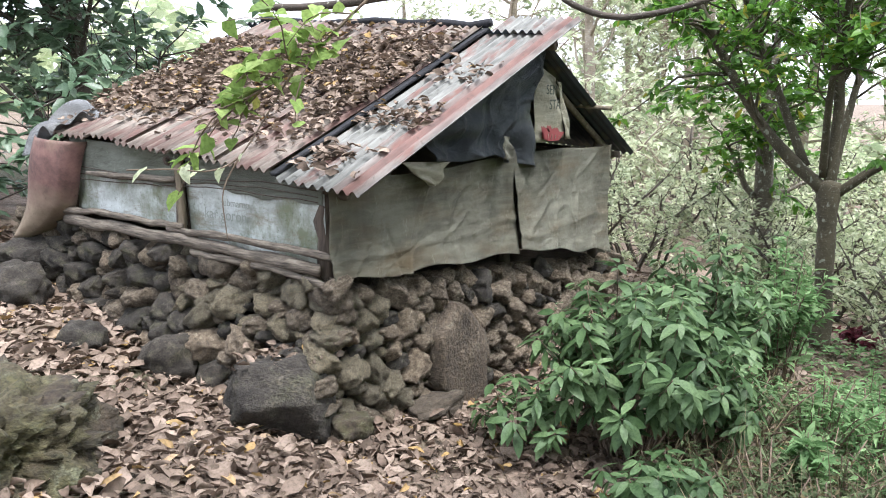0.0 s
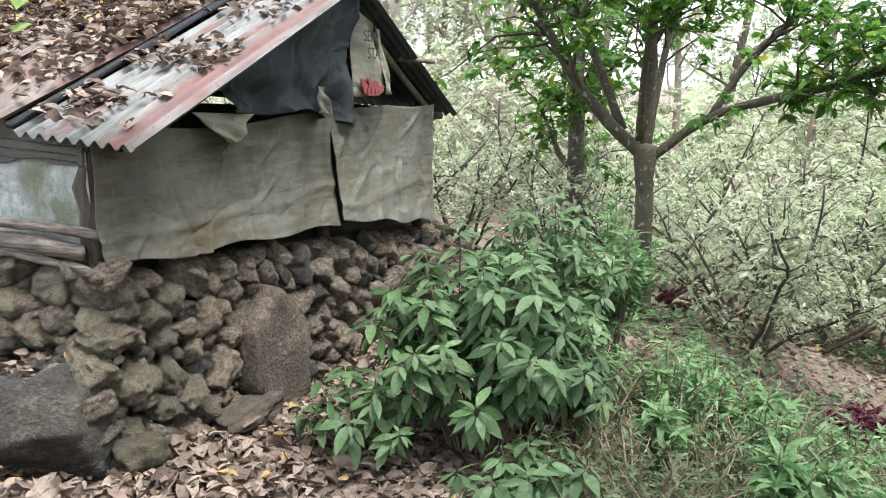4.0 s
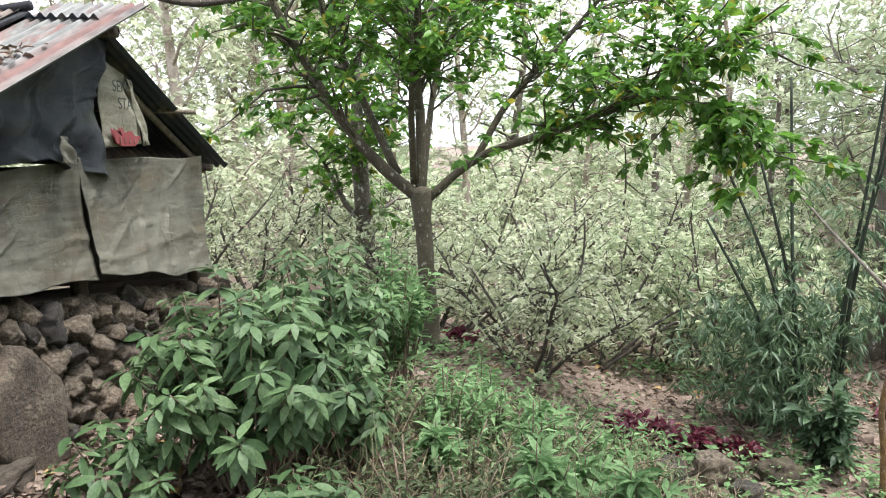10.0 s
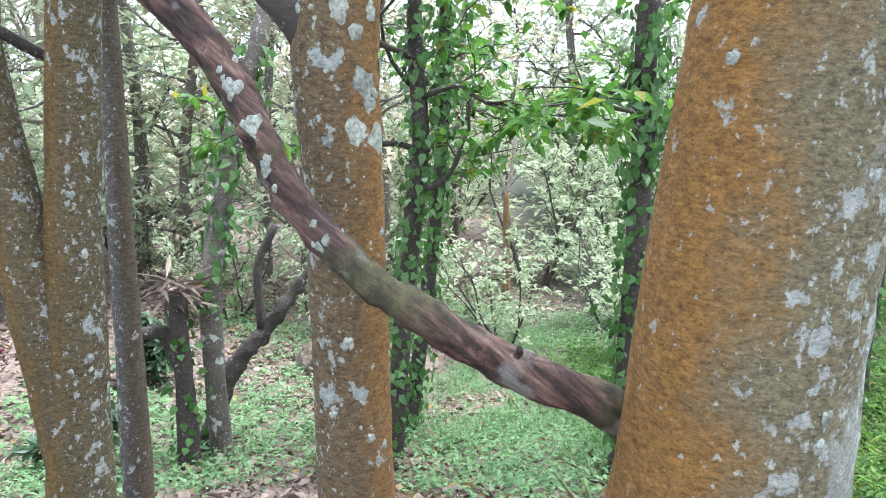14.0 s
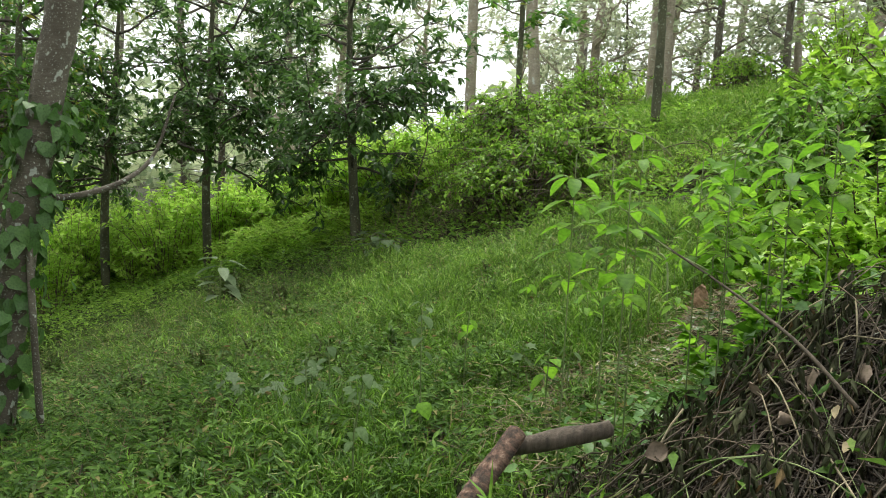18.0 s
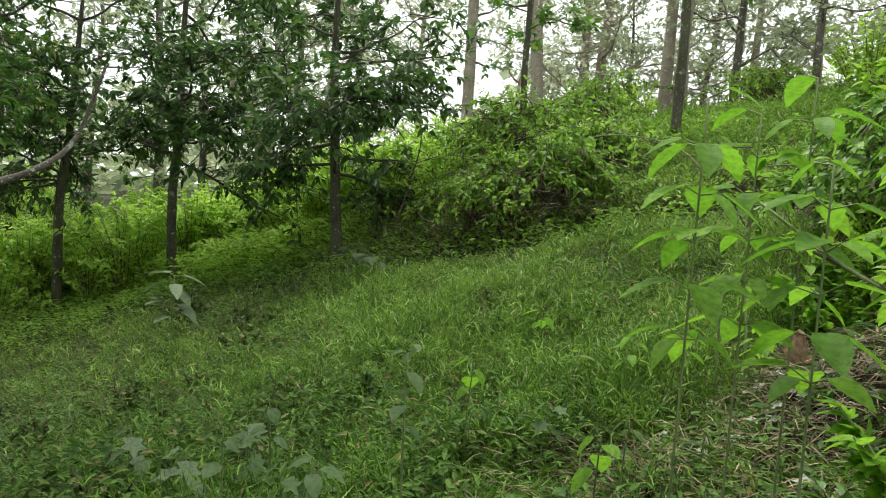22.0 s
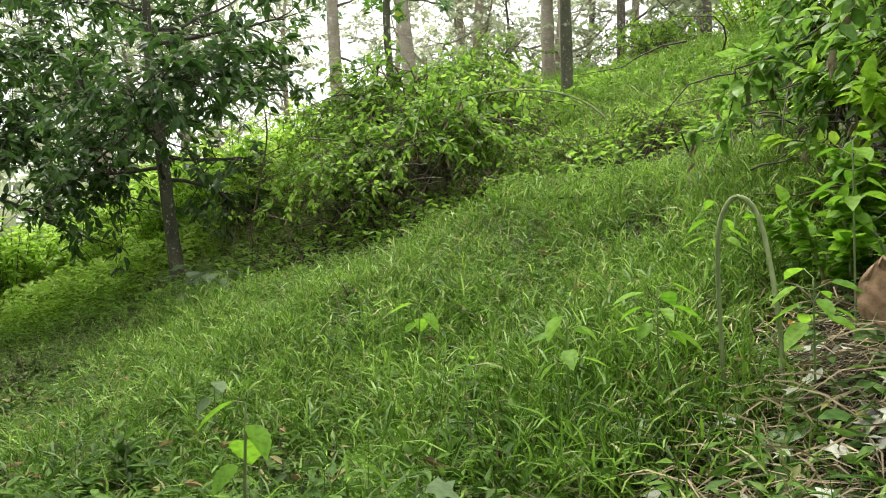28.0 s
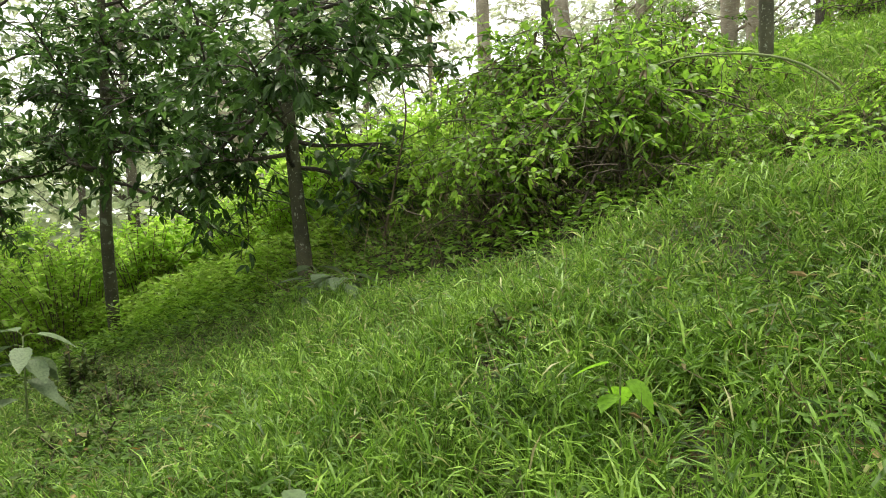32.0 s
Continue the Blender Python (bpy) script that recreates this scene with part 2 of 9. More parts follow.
def banner(name):
    """A once white printed sheet, grey with dirt, green with mould, brown along creases."""
    m, n, l, p = material(name, 0.65)
    col = ramp(n, l, grain(n, l, 2.4, 8, (1, 1, 1.6), rough=0.65), [(0.3, (0.2, 0.215, 0.19)), (0.48, (0.36, 0.385, 0.36)), (0.64, (0.56, 0.6, 0.59))])
    col = blend(n, l, ramp(n, l, grain(n, l, 1.5, 7, (1.4, 1.4, 1), rough=0.7), [(0.46, (0, 0, 0)), (0.6, (0.85, 0.85, 0.85))]), col, (0.11, 0.125, 0.06))
    col = blend(n, l, ramp(n, l, grain(n, l, 5, 8, (0.6, 0.6, 2.5), rough=0.75), [(0.52, (0, 0, 0)), (0.66, (0.7, 0.7, 0.7))]), col, (0.17, 0.135, 0.08))
    col = blend(n, l, ramp(n, l, grain(n, l, 45, 5), [(0.58, (0, 0, 0)), (0.72, (0.6, 0.6, 0.6))]), col, (0.07, 0.075, 0.05))
    l.new(col, p.inputs["Base Color"])
    relief(n, l, p, grain(n, l, 7, 5), 0.5, 0.02)
    return m


def banded(name, base, across, centre, reach, col_a, col_b, edge=0.35, rough=0.8, metal=0.0, fine=60.0):
    """A surface with a stain of its own along one side: col_a there, else the mottled base."""
    m, n, l, p = material(name, rough, metal)
    tc, dot, add = n.new("ShaderNodeTexCoord"), n.new("ShaderNodeVectorMath"), n.new("ShaderNodeMath")
    dot.operation, dot.inputs[1].default_value = "DOT_PRODUCT", across
    l.new(tc.outputs["Object"], dot.inputs[0])
    add.operation = "MULTIPLY_ADD"
    l.new(grain(n, l, 3.5, 7, rough=0.7), add.inputs[0])
    add.inputs[1].default_value = edge
    l.new(dot.outputs["Value"], add.inputs[2])
    span = n.new("ShaderNodeMapRange")
    span.inputs["From Min"].default_value, span.inputs["From Max"].default_value = centre - reach + edge / 2, centre + reach + edge / 2
    l.new(add.outputs[0], span.inputs["Value"])
    mask = ramp(n, l, span.outputs[0], [(0.05, (0, 0, 0)), (0.35, (1, 1, 1)), (0.65, (1, 1, 1)), (0.95, (0, 0, 0))])
    plain = ramp(n, l, grain(n, l, 5, 8, rough=0.7), base)
    stain = ramp(n, l, grain(n, l, 8, 7, rough=0.7), [(0.35, col_a), (0.65, col_b)])
    col = blend(n, l, mask, plain, stain)
    col = blend(n, l, ramp(n, l, grain(n, l, 28, 6), [(0.6, (0, 0, 0)), (0.72, (0.5, 0.5, 0.5))]), col, (0.08, 0.065, 0.05))
    l.new(col, p.inputs["Base Color"])
    relief(n, l, p, grain(n, l, fine, 4), 0.2, 0.004)
    return m


def streaked(name):
    """Dead, half-barked wood: dark strips of bark, reddish bare wood, grey weathering, along the limb."""
    m, n, l, p = material(name, 0.85)
    run = (9, 0.8, 9)
    tc, lie = n.new("ShaderNodeTexCoord"), n.new("ShaderNodeMapping")
    lie.inputs["Rotation"].default_value = (radians(-39), 0, 0)
    l.new(tc.outputs["Object"], lie.inputs[0])
    col = ramp(n, l, grain(n, l, 3.2, 9, run, rough=0.7, source=lie.outputs[0]), [(0.34, (0.018, 0.013, 0.01)), (0.46, (0.07, 0.043, 0.032)), (0.55, (0.19, 0.105, 0.075)), (0.66, (0.4, 0.28, 0.21))])
    col = blend(n, l, ramp(n, l, grain(n, l, 2.6, 6, (1, 0.6, 1)), [(0.49, (0, 0, 0)), (0.57, (0.85, 0.85, 0.85))]), col, ramp(n, l, grain(n, l, 24, 6), [(0.35, (0.035, 0.036, 0.014)), (0.65, (0.15, 0.145, 0.06))]))
    col = blend(n, l, ramp(n, l, grain(n, l, 5, 5), [(0.6, (0, 0, 0)), (0.66, (0.7, 0.7, 0.7))]), col, (0.34, 0.33, 0.28))
    l.new(col, p.inputs["Base Color"])
    relief(n, l, p, grain(n, l, 6, 9, run, rough=0.75, source=lie.outputs[0]), 0.9, 0.03)
    return m


def roofing(name, base, rust, much, edge=None):
    """Old roofing sheet: grime and rust in runs down the slope."""
    m, n, l, p = material(name, 0.7, 0.1)
    tc, lie = n.new("ShaderNodeTexCoord"), n.new("ShaderNodeMapping")
    lie.inputs["Rotation"].default_value = (0, 0, -math.atan2(0.81557, 0.57866))
    l.new(tc.outputs["Object"], lie.inputs[0])
    run = lie.outputs[0]
    col = ramp(n, l, grain(n, l, 4, 7, (0.7, 7, 0.7), rough=0.65, source=run), [(0.32, tuple(c * 0.4 for c in base)), (0.5, base), (0.68, tuple(c * 1.6 for c in base))])
    red = ramp(n, l, grain(n, l, 9, 6, (0.5, 2, 0.5), source=run), [(0.35, tuple(c * 0.55 for c in rust)), (0.65, rust)])
    col = blend(n, l, ramp(n, l, grain(n, l, 1.7, 7, (0.8, 4.5, 0.8), rough=0.7, source=run), [(0.56 - 0.2 * much, (0, 0, 0)), (0.66 - 0.1 * much, (0.95, 0.95, 0.95))]), col, red)
    if edge:
        sep, span = n.new("ShaderNodeSeparateXYZ"), n.new("ShaderNodeMapRange")
        l.new(run, sep.inputs[0])
        add = n.new("ShaderNodeMath")
        add.operation = "MULTIPLY_ADD"
        l.new(grain(n, l, 4, 6, (0.8, 2, 0.8), source=run), add.inputs[0])
        add.inputs[1].default_value = 0.05
        l.new(sep.outputs["Y"], add.inputs[2])
        span.inputs["From Min"].default_value, span.inputs["From Max"].default_value = edge[0] + 0.025, edge[1] + 0.025
        l.new(add.outputs[0], span.inputs["Value"])
        col = blend(n, l, ramp(n, l, span.outputs[0], [(0.02, (0, 0, 0)), (0.25, (0.9, 0.9, 0.9)), (0.6, (0.9, 0.9, 0.9)), (0.98, (0, 0, 0))]), col, red)
    col = blend(n, l, ramp(n, l, grain(n, l, 22, 6), [(0.6, (0, 0, 0)), (0.7, (0.6, 0.6, 0.6))]), col, (0.035, 0.03, 0.022))
    l.new(col, p.inputs["Base Color"])
    relief(n, l, p, grain(n, l, 70, 4), 0.2, 0.004)
    return m


GREEN_TWIG = leaf_material("twig_leaf", (0.13, 0.22, 0.05), (0.25, 0.38, 0.09), (0.42, 0.53, 0.19), 0.45, 0.6, odd=(0.5, 0.42, 0.1), spec=0.2)
GREEN_BUSH = leaf_material("bush_leaf", (0.035, 0.078, 0.028), (0.075, 0.138, 0.052), (0.16, 0.24, 0.105), 0.3, 0.5, spec=0.3)
GREEN_BANK = leaf_material("bank_leaf", (0.05, 0.13, 0.018), (0.13, 0.28, 0.034), (0.28, 0.48, 0.08), 0.5, 0.45)
GREEN_TREE = leaf_material("tree_leaf", (0.04, 0.11, 0.02), (0.085, 0.2, 0.03), (0.18, 0.36, 0.05), 0.55, 0.38, odd=(0.4, 0.33, 0.04))
GREEN_DARK = leaf_material("dark_leaf", (0.022, 0.06, 0.016), (0.045, 0.105, 0.026), (0.1, 0.2, 0.045), 0.42, 0.42, spec=0.2)
GREEN_GLOSS = leaf_material("glossy_leaf", (0.05, 0.1, 0.055), (0.11, 0.19, 0.11), (0.25, 0.34, 0.22), 0.4, 0.35, spec=0.5)
# the next two leaf colours are paled to stand for haze over distance
GREEN_PALE_HAZED = leaf_material("pale_hazed_leaf", (0.16, 0.22, 0.11), (0.5, 0.56, 0.34), (0.84, 0.86, 0.66), 0.58, 0.5)
GREEN_HAZED = leaf_material("hazed_leaf", (0.2, 0.28, 0.15), (0.38, 0.46, 0.26), (0.64, 0.68, 0.45), 0.5, 0.6)
GREEN_BRIGHT = leaf_material("bright_leaf", (0.13, 0.29, 0.02), (0.26, 0.48, 0.035), (0.44, 0.66, 0.08), 0.5, 0.45)
GREEN_VINE = leaf_material("vine_leaf", (0.05, 0.13, 0.025), (0.085, 0.2, 0.04), (0.17, 0.29, 0.1), 0.35, 0.4)
GREEN_GRASS = leaf_material("grass_blade", (0.01, 0.034, 0.004), (0.058, 0.148, 0.013), (0.25, 0.45, 0.055), 0.34, 0.45, odd=(0.36, 0.3, 0.16), spec=0.22)
GREEN_SAPLING = leaf_material("sapling_leaf", (0.07, 0.2, 0.014), (0.16, 0.36, 0.026), (0.3, 0.54, 0.05), 0.58, 0.5, spec=0.25)
GREEN_GREY = leaf_material("grey_leaf", (0.05, 0.1, 0.03), (0.09, 0.16, 0.055), (0.17, 0.25, 0.1), 0.4, 0.55, spec=0.25)
GREEN_FRESH = leaf_material("fresh_leaf", (0.09, 0.22, 0.02), (0.24, 0.46, 0.045), (0.48, 0.7, 0.12), 0.6, 0.45)
GREEN_SLOPE = leaf_material("slope_weed", (0.05, 0.08, 0.035), (0.11, 0.155, 0.07), (0.22, 0.27, 0.14), 0.4, 0.6, odd=(0.24, 0.18, 0.1), spec=0.2)
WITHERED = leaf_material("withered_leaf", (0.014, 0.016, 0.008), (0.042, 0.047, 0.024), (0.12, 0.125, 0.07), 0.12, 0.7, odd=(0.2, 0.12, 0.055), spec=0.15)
DUSTY_LEAF = leaf_material("dusty_leaf", (0.22, 0.24, 0.18), (0.36, 0.38, 0.31), (0.52, 0.54, 0.46), 0.2, 0.7, spec=0.2)
GREEN_GREY_PALE = leaf_material("large_grey_leaf", (0.085, 0.135, 0.06), (0.14, 0.2, 0.1), (0.23, 0.3, 0.17), 0.35, 0.55, spec=0.25)
GREEN_THICKET = leaf_material("thicket_leaf", (0.07, 0.17, 0.016), (0.17, 0.35, 0.035), (0.36, 0.58, 0.085), 0.6, 0.42)
LEAF_BROWN = leaf_material("yellowing_leaf", (0.3, 0.27, 0.16), (0.5, 0.45, 0.28), (0.72, 0.68, 0.48), 0.5, 0.6, odd=(0.5, 0.3, 0.12))
# lime green brightened so the colour itself carries the sunlight
GREEN_SUNLIT = leaf_material("painted_sunlit_leaf", (0.24, 0.46, 0.035), (0.42, 0.7, 0.075), (0.66, 0.88, 0.2), 0.58, 0.5)
GREEN_CROWN = leaf_material("crown_leaf", (0.022, 0.06, 0.016), (0.055, 0.125, 0.028), (0.14, 0.26, 0.06), 0.5, 0.36)
GREEN_DULL = leaf_material("dull_weed", (0.03, 0.06, 0.012), (0.08, 0.135, 0.03), (0.18, 0.25, 0.07), 0.42, 0.6, odd=(0.3, 0.22, 0.11), spec=0.2)
# paler, bluer green: some haze is put into this colour too
GREEN_HERB = leaf_material("herb_leaf", (0.09, 0.18, 0.07), (0.17, 0.3, 0.125), (0.31, 0.46, 0.22), 0.45, 0.65, spec=0.15)
GREEN_WEED = leaf_material("weed_leaf", (0.014, 0.042, 0.006), (0.05, 0.12, 0.015), (0.16, 0.29, 0.05), 0.38, 0.55, odd=(0.3, 0.22, 0.1), spec=0.16)
# pale seed-head grass, lightened further for sunlight on its tops
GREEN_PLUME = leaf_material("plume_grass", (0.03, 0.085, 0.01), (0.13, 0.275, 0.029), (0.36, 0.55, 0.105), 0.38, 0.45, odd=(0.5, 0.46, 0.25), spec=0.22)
GREEN_BAMBOO = leaf_material("bamboo_leaf", (0.035, 0.075, 0.035), (0.075, 0.135, 0.068), (0.17, 0.25, 0.13), 0.4, 0.45)
RED_LEAF = leaf_material("red_leaf", (0.05, 0.006, 0.014), (0.1, 0.012, 0.03), (0.17, 0.03, 0.05), 0.3, 0.45)
TAN_LEAF = leaf_material("tan_leaf", (0.16, 0.095, 0.06), (0.34, 0.22, 0.15), (0.46, 0.32, 0.23), 0.3, 0.8, spec=0.15)
DRY_LEAF = leaf_material("dry_leaf", (0.055, 0.039, 0.029), (0.18, 0.131, 0.102), (0.37, 0.29, 0.235), 0.12, 0.8, odd=(0.42, 0.27, 0.09), spec=0.15)
BROWN_LEAF = leaf_material("brown_leaf", (0.07, 0.045, 0.02), (0.19, 0.125, 0.055), (0.36, 0.265, 0.13), 0.15, 0.75, odd=(0.45, 0.24, 0.05), spec=0.15)
DRY_STRAW = leaf_material("dry_straw", (0.07, 0.053, 0.033), (0.18, 0.142, 0.09), (0.4, 0.33, 0.21), 0.1, 0.8, spec=0.2)
STONE = stony("wall_stone", [(0.3, (0.075, 0.058, 0.042)), (0.5, (0.2, 0.163, 0.122)), (0.7, (0.36, 0.302, 0.232))], 9.0, 0.1, 0.2, 0.8, 60.0)
STONE_PALE = stony("pale_stone", [(0.25, (0.12, 0.1, 0.07)), (0.5, (0.26, 0.23, 0.165)), (0.8, (0.42, 0.38, 0.28))], 7.0, 0.2, 0.3, 1.0)
# darker than the facing stones: crevice darkness is put into this colour
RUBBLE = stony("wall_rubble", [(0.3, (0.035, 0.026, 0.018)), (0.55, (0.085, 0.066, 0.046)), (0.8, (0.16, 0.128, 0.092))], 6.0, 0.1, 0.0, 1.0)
STONE_BROWN = stony("slab_stone", [(0.3, (0.04, 0.031, 0.023)), (0.55, (0.095, 0.077, 0.058)), (0.8, (0.165, 0.138, 0.108))], 5.0, 0.15, 0.1)
STONE_DARK = stony("dark_stone", [(0.3, (0.022, 0.019, 0.016)), (0.55, (0.062, 0.055, 0.047)), (0.8, (0.15, 0.132, 0.112))], 4.0, 0.35, 0.1)
STONE_MOSSY = stony("mossy_stone", [(0.3, (0.038, 0.028, 0.02)), (0.55, (0.1, 0.078, 0.056)), (0.8, (0.19, 0.152, 0.11))], 4.0, 0.7, 0.2)
BARK_ORANGE = lichened("orange_bark", (0.46, 0.24, 0.055), (0.27, 0.225, 0.12), (0.62, 0.64, 0.57), (0.3, 0.95, 0), 0.46, 0.75, 1.0, 7.0)
BARK_OLIVE = lichened("olive_bark", (0.25, 0.155, 0.04), (0.17, 0.13, 0.06), (0.6, 0.62, 0.57), (0.2, 0.98, 0), 0.52, 0.3, 0.3, 12.0)
BARK_RUST = lichened("rusty_bark", (0.38, 0.2, 0.05), (0.22, 0.155, 0.075), (0.62, 0.67, 0.59), (0.4, -0.6, -0.5), 0.5, 0.45, 0.6, 8.0)
BARK_GREY = barky("grey_bark", [(0.3, (0.07, 0.058, 0.045)), (0.6, (0.16, 0.135, 0.105)), (0.8, (0.28, 0.25, 0.2))], (0.5, 0.52, 0.46), 0.4, 12.0)
BARK_DARK = barky("dark_bark", [(0.3, (0.03, 0.025, 0.02)), (0.6, (0.075, 0.06, 0.048)), (0.8, (0.14, 0.12, 0.09))], (0.4, 0.4, 0.34), 0.15, 14.0)
BARK_DEAD = streaked("dead_bark")
BARK_PALE = barky("pale_bark", [(0.3, (0.24, 0.19, 0.14)), (0.6, (0.4, 0.34, 0.27)), (0.8, (0.55, 0.5, 0.42))], (0.6, 0.6, 0.55), 0.3, 8.0)
BARK_SLIM = barky("slim_bark", [(0.3, (0.1, 0.06, 0.025)), (0.6, (0.22, 0.125, 0.04)), (0.8, (0.33, 0.2, 0.07))], (0.45, 0.45, 0.38), 0.25, 12.0)
LICHEN = stony("pale_lichen", [(0.3, (0.24, 0.27, 0.22)), (0.55, (0.42, 0.46, 0.4)), (0.8, (0.6, 0.63, 0.57))], 30.0, 0, 0, 0.5, 120.0)
BRUSH = timber("dead_brush", [(0.3, (0.03, 0.022, 0.016)), (0.6, (0.09, 0.068, 0.048)), (0.85, (0.2, 0.16, 0.12))])
BARK_BROWN = barky("brown_bark", [(0.3, (0.037, 0.032, 0.019)), (0.55, (0.083, 0.07, 0.043)), (0.8, (0.15, 0.13, 0.086))], (0.28, 0.29, 0.23), 0.28, 16.0)
BARK_MEADOW = barky("meadow_bark", [(0.3, (0.04, 0.04, 0.022)), (0.55, (0.09, 0.089, 0.05)), (0.8, (0.16, 0.158, 0.098))], (0.32, 0.35, 0.26), 0.4, 6.0)
CULM = timber("bamboo_culm", [(0.3, (0.012, 0.016, 0.012)), (0.7, (0.045, 0.06, 0.035))])
TWIG = timber("twig_bark", [(0.3, (0.08, 0.055, 0.04)), (0.7, (0.24, 0.18, 0.13))])
STEM = timber("green_stem", [(0.3, (0.1, 0.15, 0.05)), (0.7, (0.24, 0.28, 0.12))])
STRAW_STEM = timber("straw_stem", [(0.3, (0.16, 0.13, 0.08)), (0.7, (0.36, 0.3, 0.2))])
WOOD_OLD = timber("old_wood", [(0.3, (0.09, 0.075, 0.055)), (0.6, (0.22, 0.18, 0.125)), (0.8, (0.36, 0.31, 0.22))])
WOOD_PLANK = timber("weathered_plank", [(0.3, (0.03, 0.025, 0.02)), (0.48, (0.115, 0.095, 0.075)), (0.62, (0.2, 0.17, 0.135)), (0.8, (0.3, 0.265, 0.2))], (1.2, 1.2, 14))
# black of the ridge roll, and of the shaded gap at the roof edge
TAR_AND_GAP = timber("tar_and_gap_black", [(0.3, (0.006, 0.006, 0.008)), (0.7, (0.022, 0.023, 0.028))])
WOOD_DARK = timber("dark_wood", [(0.3, (0.035, 0.026, 0.02)), (0.7, (0.13, 0.1, 0.078))])
CLOTH_GREY = clothy("grey_sheeting", [(0.25, (0.045, 0.042, 0.03)), (0.5, (0.105, 0.1, 0.073)), (0.75, (0.2, 0.195, 0.15))], stain=(0.115, 0.084, 0.044), much=0.85)
CLOTH_OLIVE = clothy("olive_sheeting", [(0.25, (0.075, 0.08, 0.062)), (0.5, (0.13, 0.138, 0.112)), (0.75, (0.21, 0.225, 0.19))], stain=(0.07, 0.08, 0.04))
CLOTH_RAG = clothy("grey_plastic", [(0.25, (0.08, 0.083, 0.085)), (0.5, (0.15, 0.155, 0.16)), (0.75, (0.25, 0.255, 0.26))], stain=(0.13, 0.12, 0.1), rough=0.5)
CLOTH_BLACK = clothy("black_sheeting", [(0.3, (0.008, 0.011, 0.016)), (0.55, (0.018, 0.024, 0.032)), (0.8, (0.045, 0.052, 0.055))], stain=(0.05, 0.056, 0.03), rough=0.5, much=0.75)
CLOTH_WHITE = banner("white_banner")
CLOTH_SACK = clothy("old_sack", [(0.3, (0.2, 0.185, 0.13)), (0.6, (0.3, 0.28, 0.21)), (0.8, (0.4, 0.38, 0.3))], 110.0)
CLOTH_RUST = banded("rust_stained_sheet", [(0.3, (0.16, 0.12, 0.085)), (0.6, (0.27, 0.21, 0.15)), (0.8, (0.38, 0.32, 0.24))], (0, 0, 1), 0.72, 0.42, (0.1, 0.055, 0.05), (0.22, 0.12, 0.105), 0.5, 0.8)
METAL_STRIPED = roofing("striped_roof_metal", (0.145, 0.145, 0.132), (0.15, 0.07, 0.055), 0.15, (-1.85, -1.62))
METAL_RUST = roofing("rusty_roof_metal", (0.17, 0.145, 0.12), (0.15, 0.078, 0.064), 0.7)
METAL_DARK = rusty("dark_roof_metal", (0.035, 0.045, 0.055), (0.06, 0.05, 0.05), 0.3)
PRINT_RED, _n, _l, _p = material("faded_red_print", 0.85)
_p.inputs["Base Color"].default_value = (0.24, 0.05, 0.05, 1)
PRINT_DARK, _n, _l, _p = material("faded_dark_print", 0.85)
_p.inputs["Base Color"].default_value = (0.045, 0.055, 0.04, 1)
PRINT_FAINT, _n, _l, _p = material("faint_grey_print", 0.85)
_p.inputs["Base Color"].default_value = (0.26, 0.28, 0.25, 1)


def ground_material():
    m, n, l, p = material("forest_ground", 0.95)
    soil = ramp(n, l, grain(n, l, 7, 9), [(0.3, (0.045, 0.032, 0.023)), (0.5, (0.12, 0.085, 0.062)), (0.72, (0.24, 0.18, 0.14))])
    lit = ramp(n, l, grain(n, l, 26, 4), [(0.42, (0, 0, 0)), (0.6, (0.7, 0.7, 0.7))])
    col = blend(n, l, lit, soil, (0.3, 0.22, 0.17))
    tc, sep = n.new("ShaderNodeTexCoord"), n.new("ShaderNodeSeparateXYZ")
    l.new(tc.outputs["Object"], sep.inputs[0])
    south = n.new("ShaderNodeMapRange")
    south.inputs["From Min"].default_value, south.inputs["From Max"].default_value = -0.2, -2.6
    l.new(sep.outputs["Y"], south.inputs["Value"])
    col = blend(n, l, south.outputs[0], col, ramp(n, l, grain(n, l, 5, 8), [(0.3, (0.012, 0.013, 0.006)), (0.6, (0.035, 0.038, 0.014)), (0.8, (0.07, 0.065, 0.03))]))
    patch = ramp(n, l, grain(n, l, 0.8, 6), [(0.5, (0, 0, 0)), (0.62, (0.7, 0.7, 0.7))])
    col = blend(n, l, patch, col, (0.05, 0.06, 0.025))
    l.new(col, p.inputs["Base Color"])
    relief(n, l, p, grain(n, l, 30, 8), 0.8, 0.05)
    return m


GROUND = ground_material()


# ---- building blocks ----
def sheet_mesh(name, verts, faces, smooth=False):
    """A mesh from one array of places and one array of faces with equal corner counts."""
    verts, faces = np.asarray(verts, np.float32), np.asarray(faces, np.int32)
    me = bpy.data.meshes.new(name)
    me.vertices.add(len(verts))
    me.vertices.foreach_set("co", verts.ravel())
    me.loops.add(faces.size)
    me.loops.foreach_set("vertex_index", faces.ravel())
    me.polygons.add(len(faces))
    me.polygons.foreach_set("loop_start", np.arange(len(faces), dtype=np.int32) * faces.shape[1])
    if smooth:
        me.polygons.foreach_set("use_smooth", np.ones(len(faces), bool))
    me.update(calc_edges=True)
    return me


def merged(pieces):
    vs, fs, k = [], [], 0
    for v, f in pieces:
        vs.append(v)
        fs.append(np.asarray(f) + k)
        k += len(v)
    return np.concatenate(vs), np.concatenate(fs)


def thing(name, place, label, category, group="", kind=""):
    ob = new(name)
    ob.empty_display_size = 0.2
    ob.location = place
    return tagged(ob, label, category, group, kind)


def base_of(ob):
    p = Vector(ob.location)
    while ob.parent:
        ob = ob.parent
        p += ob.location
    return p


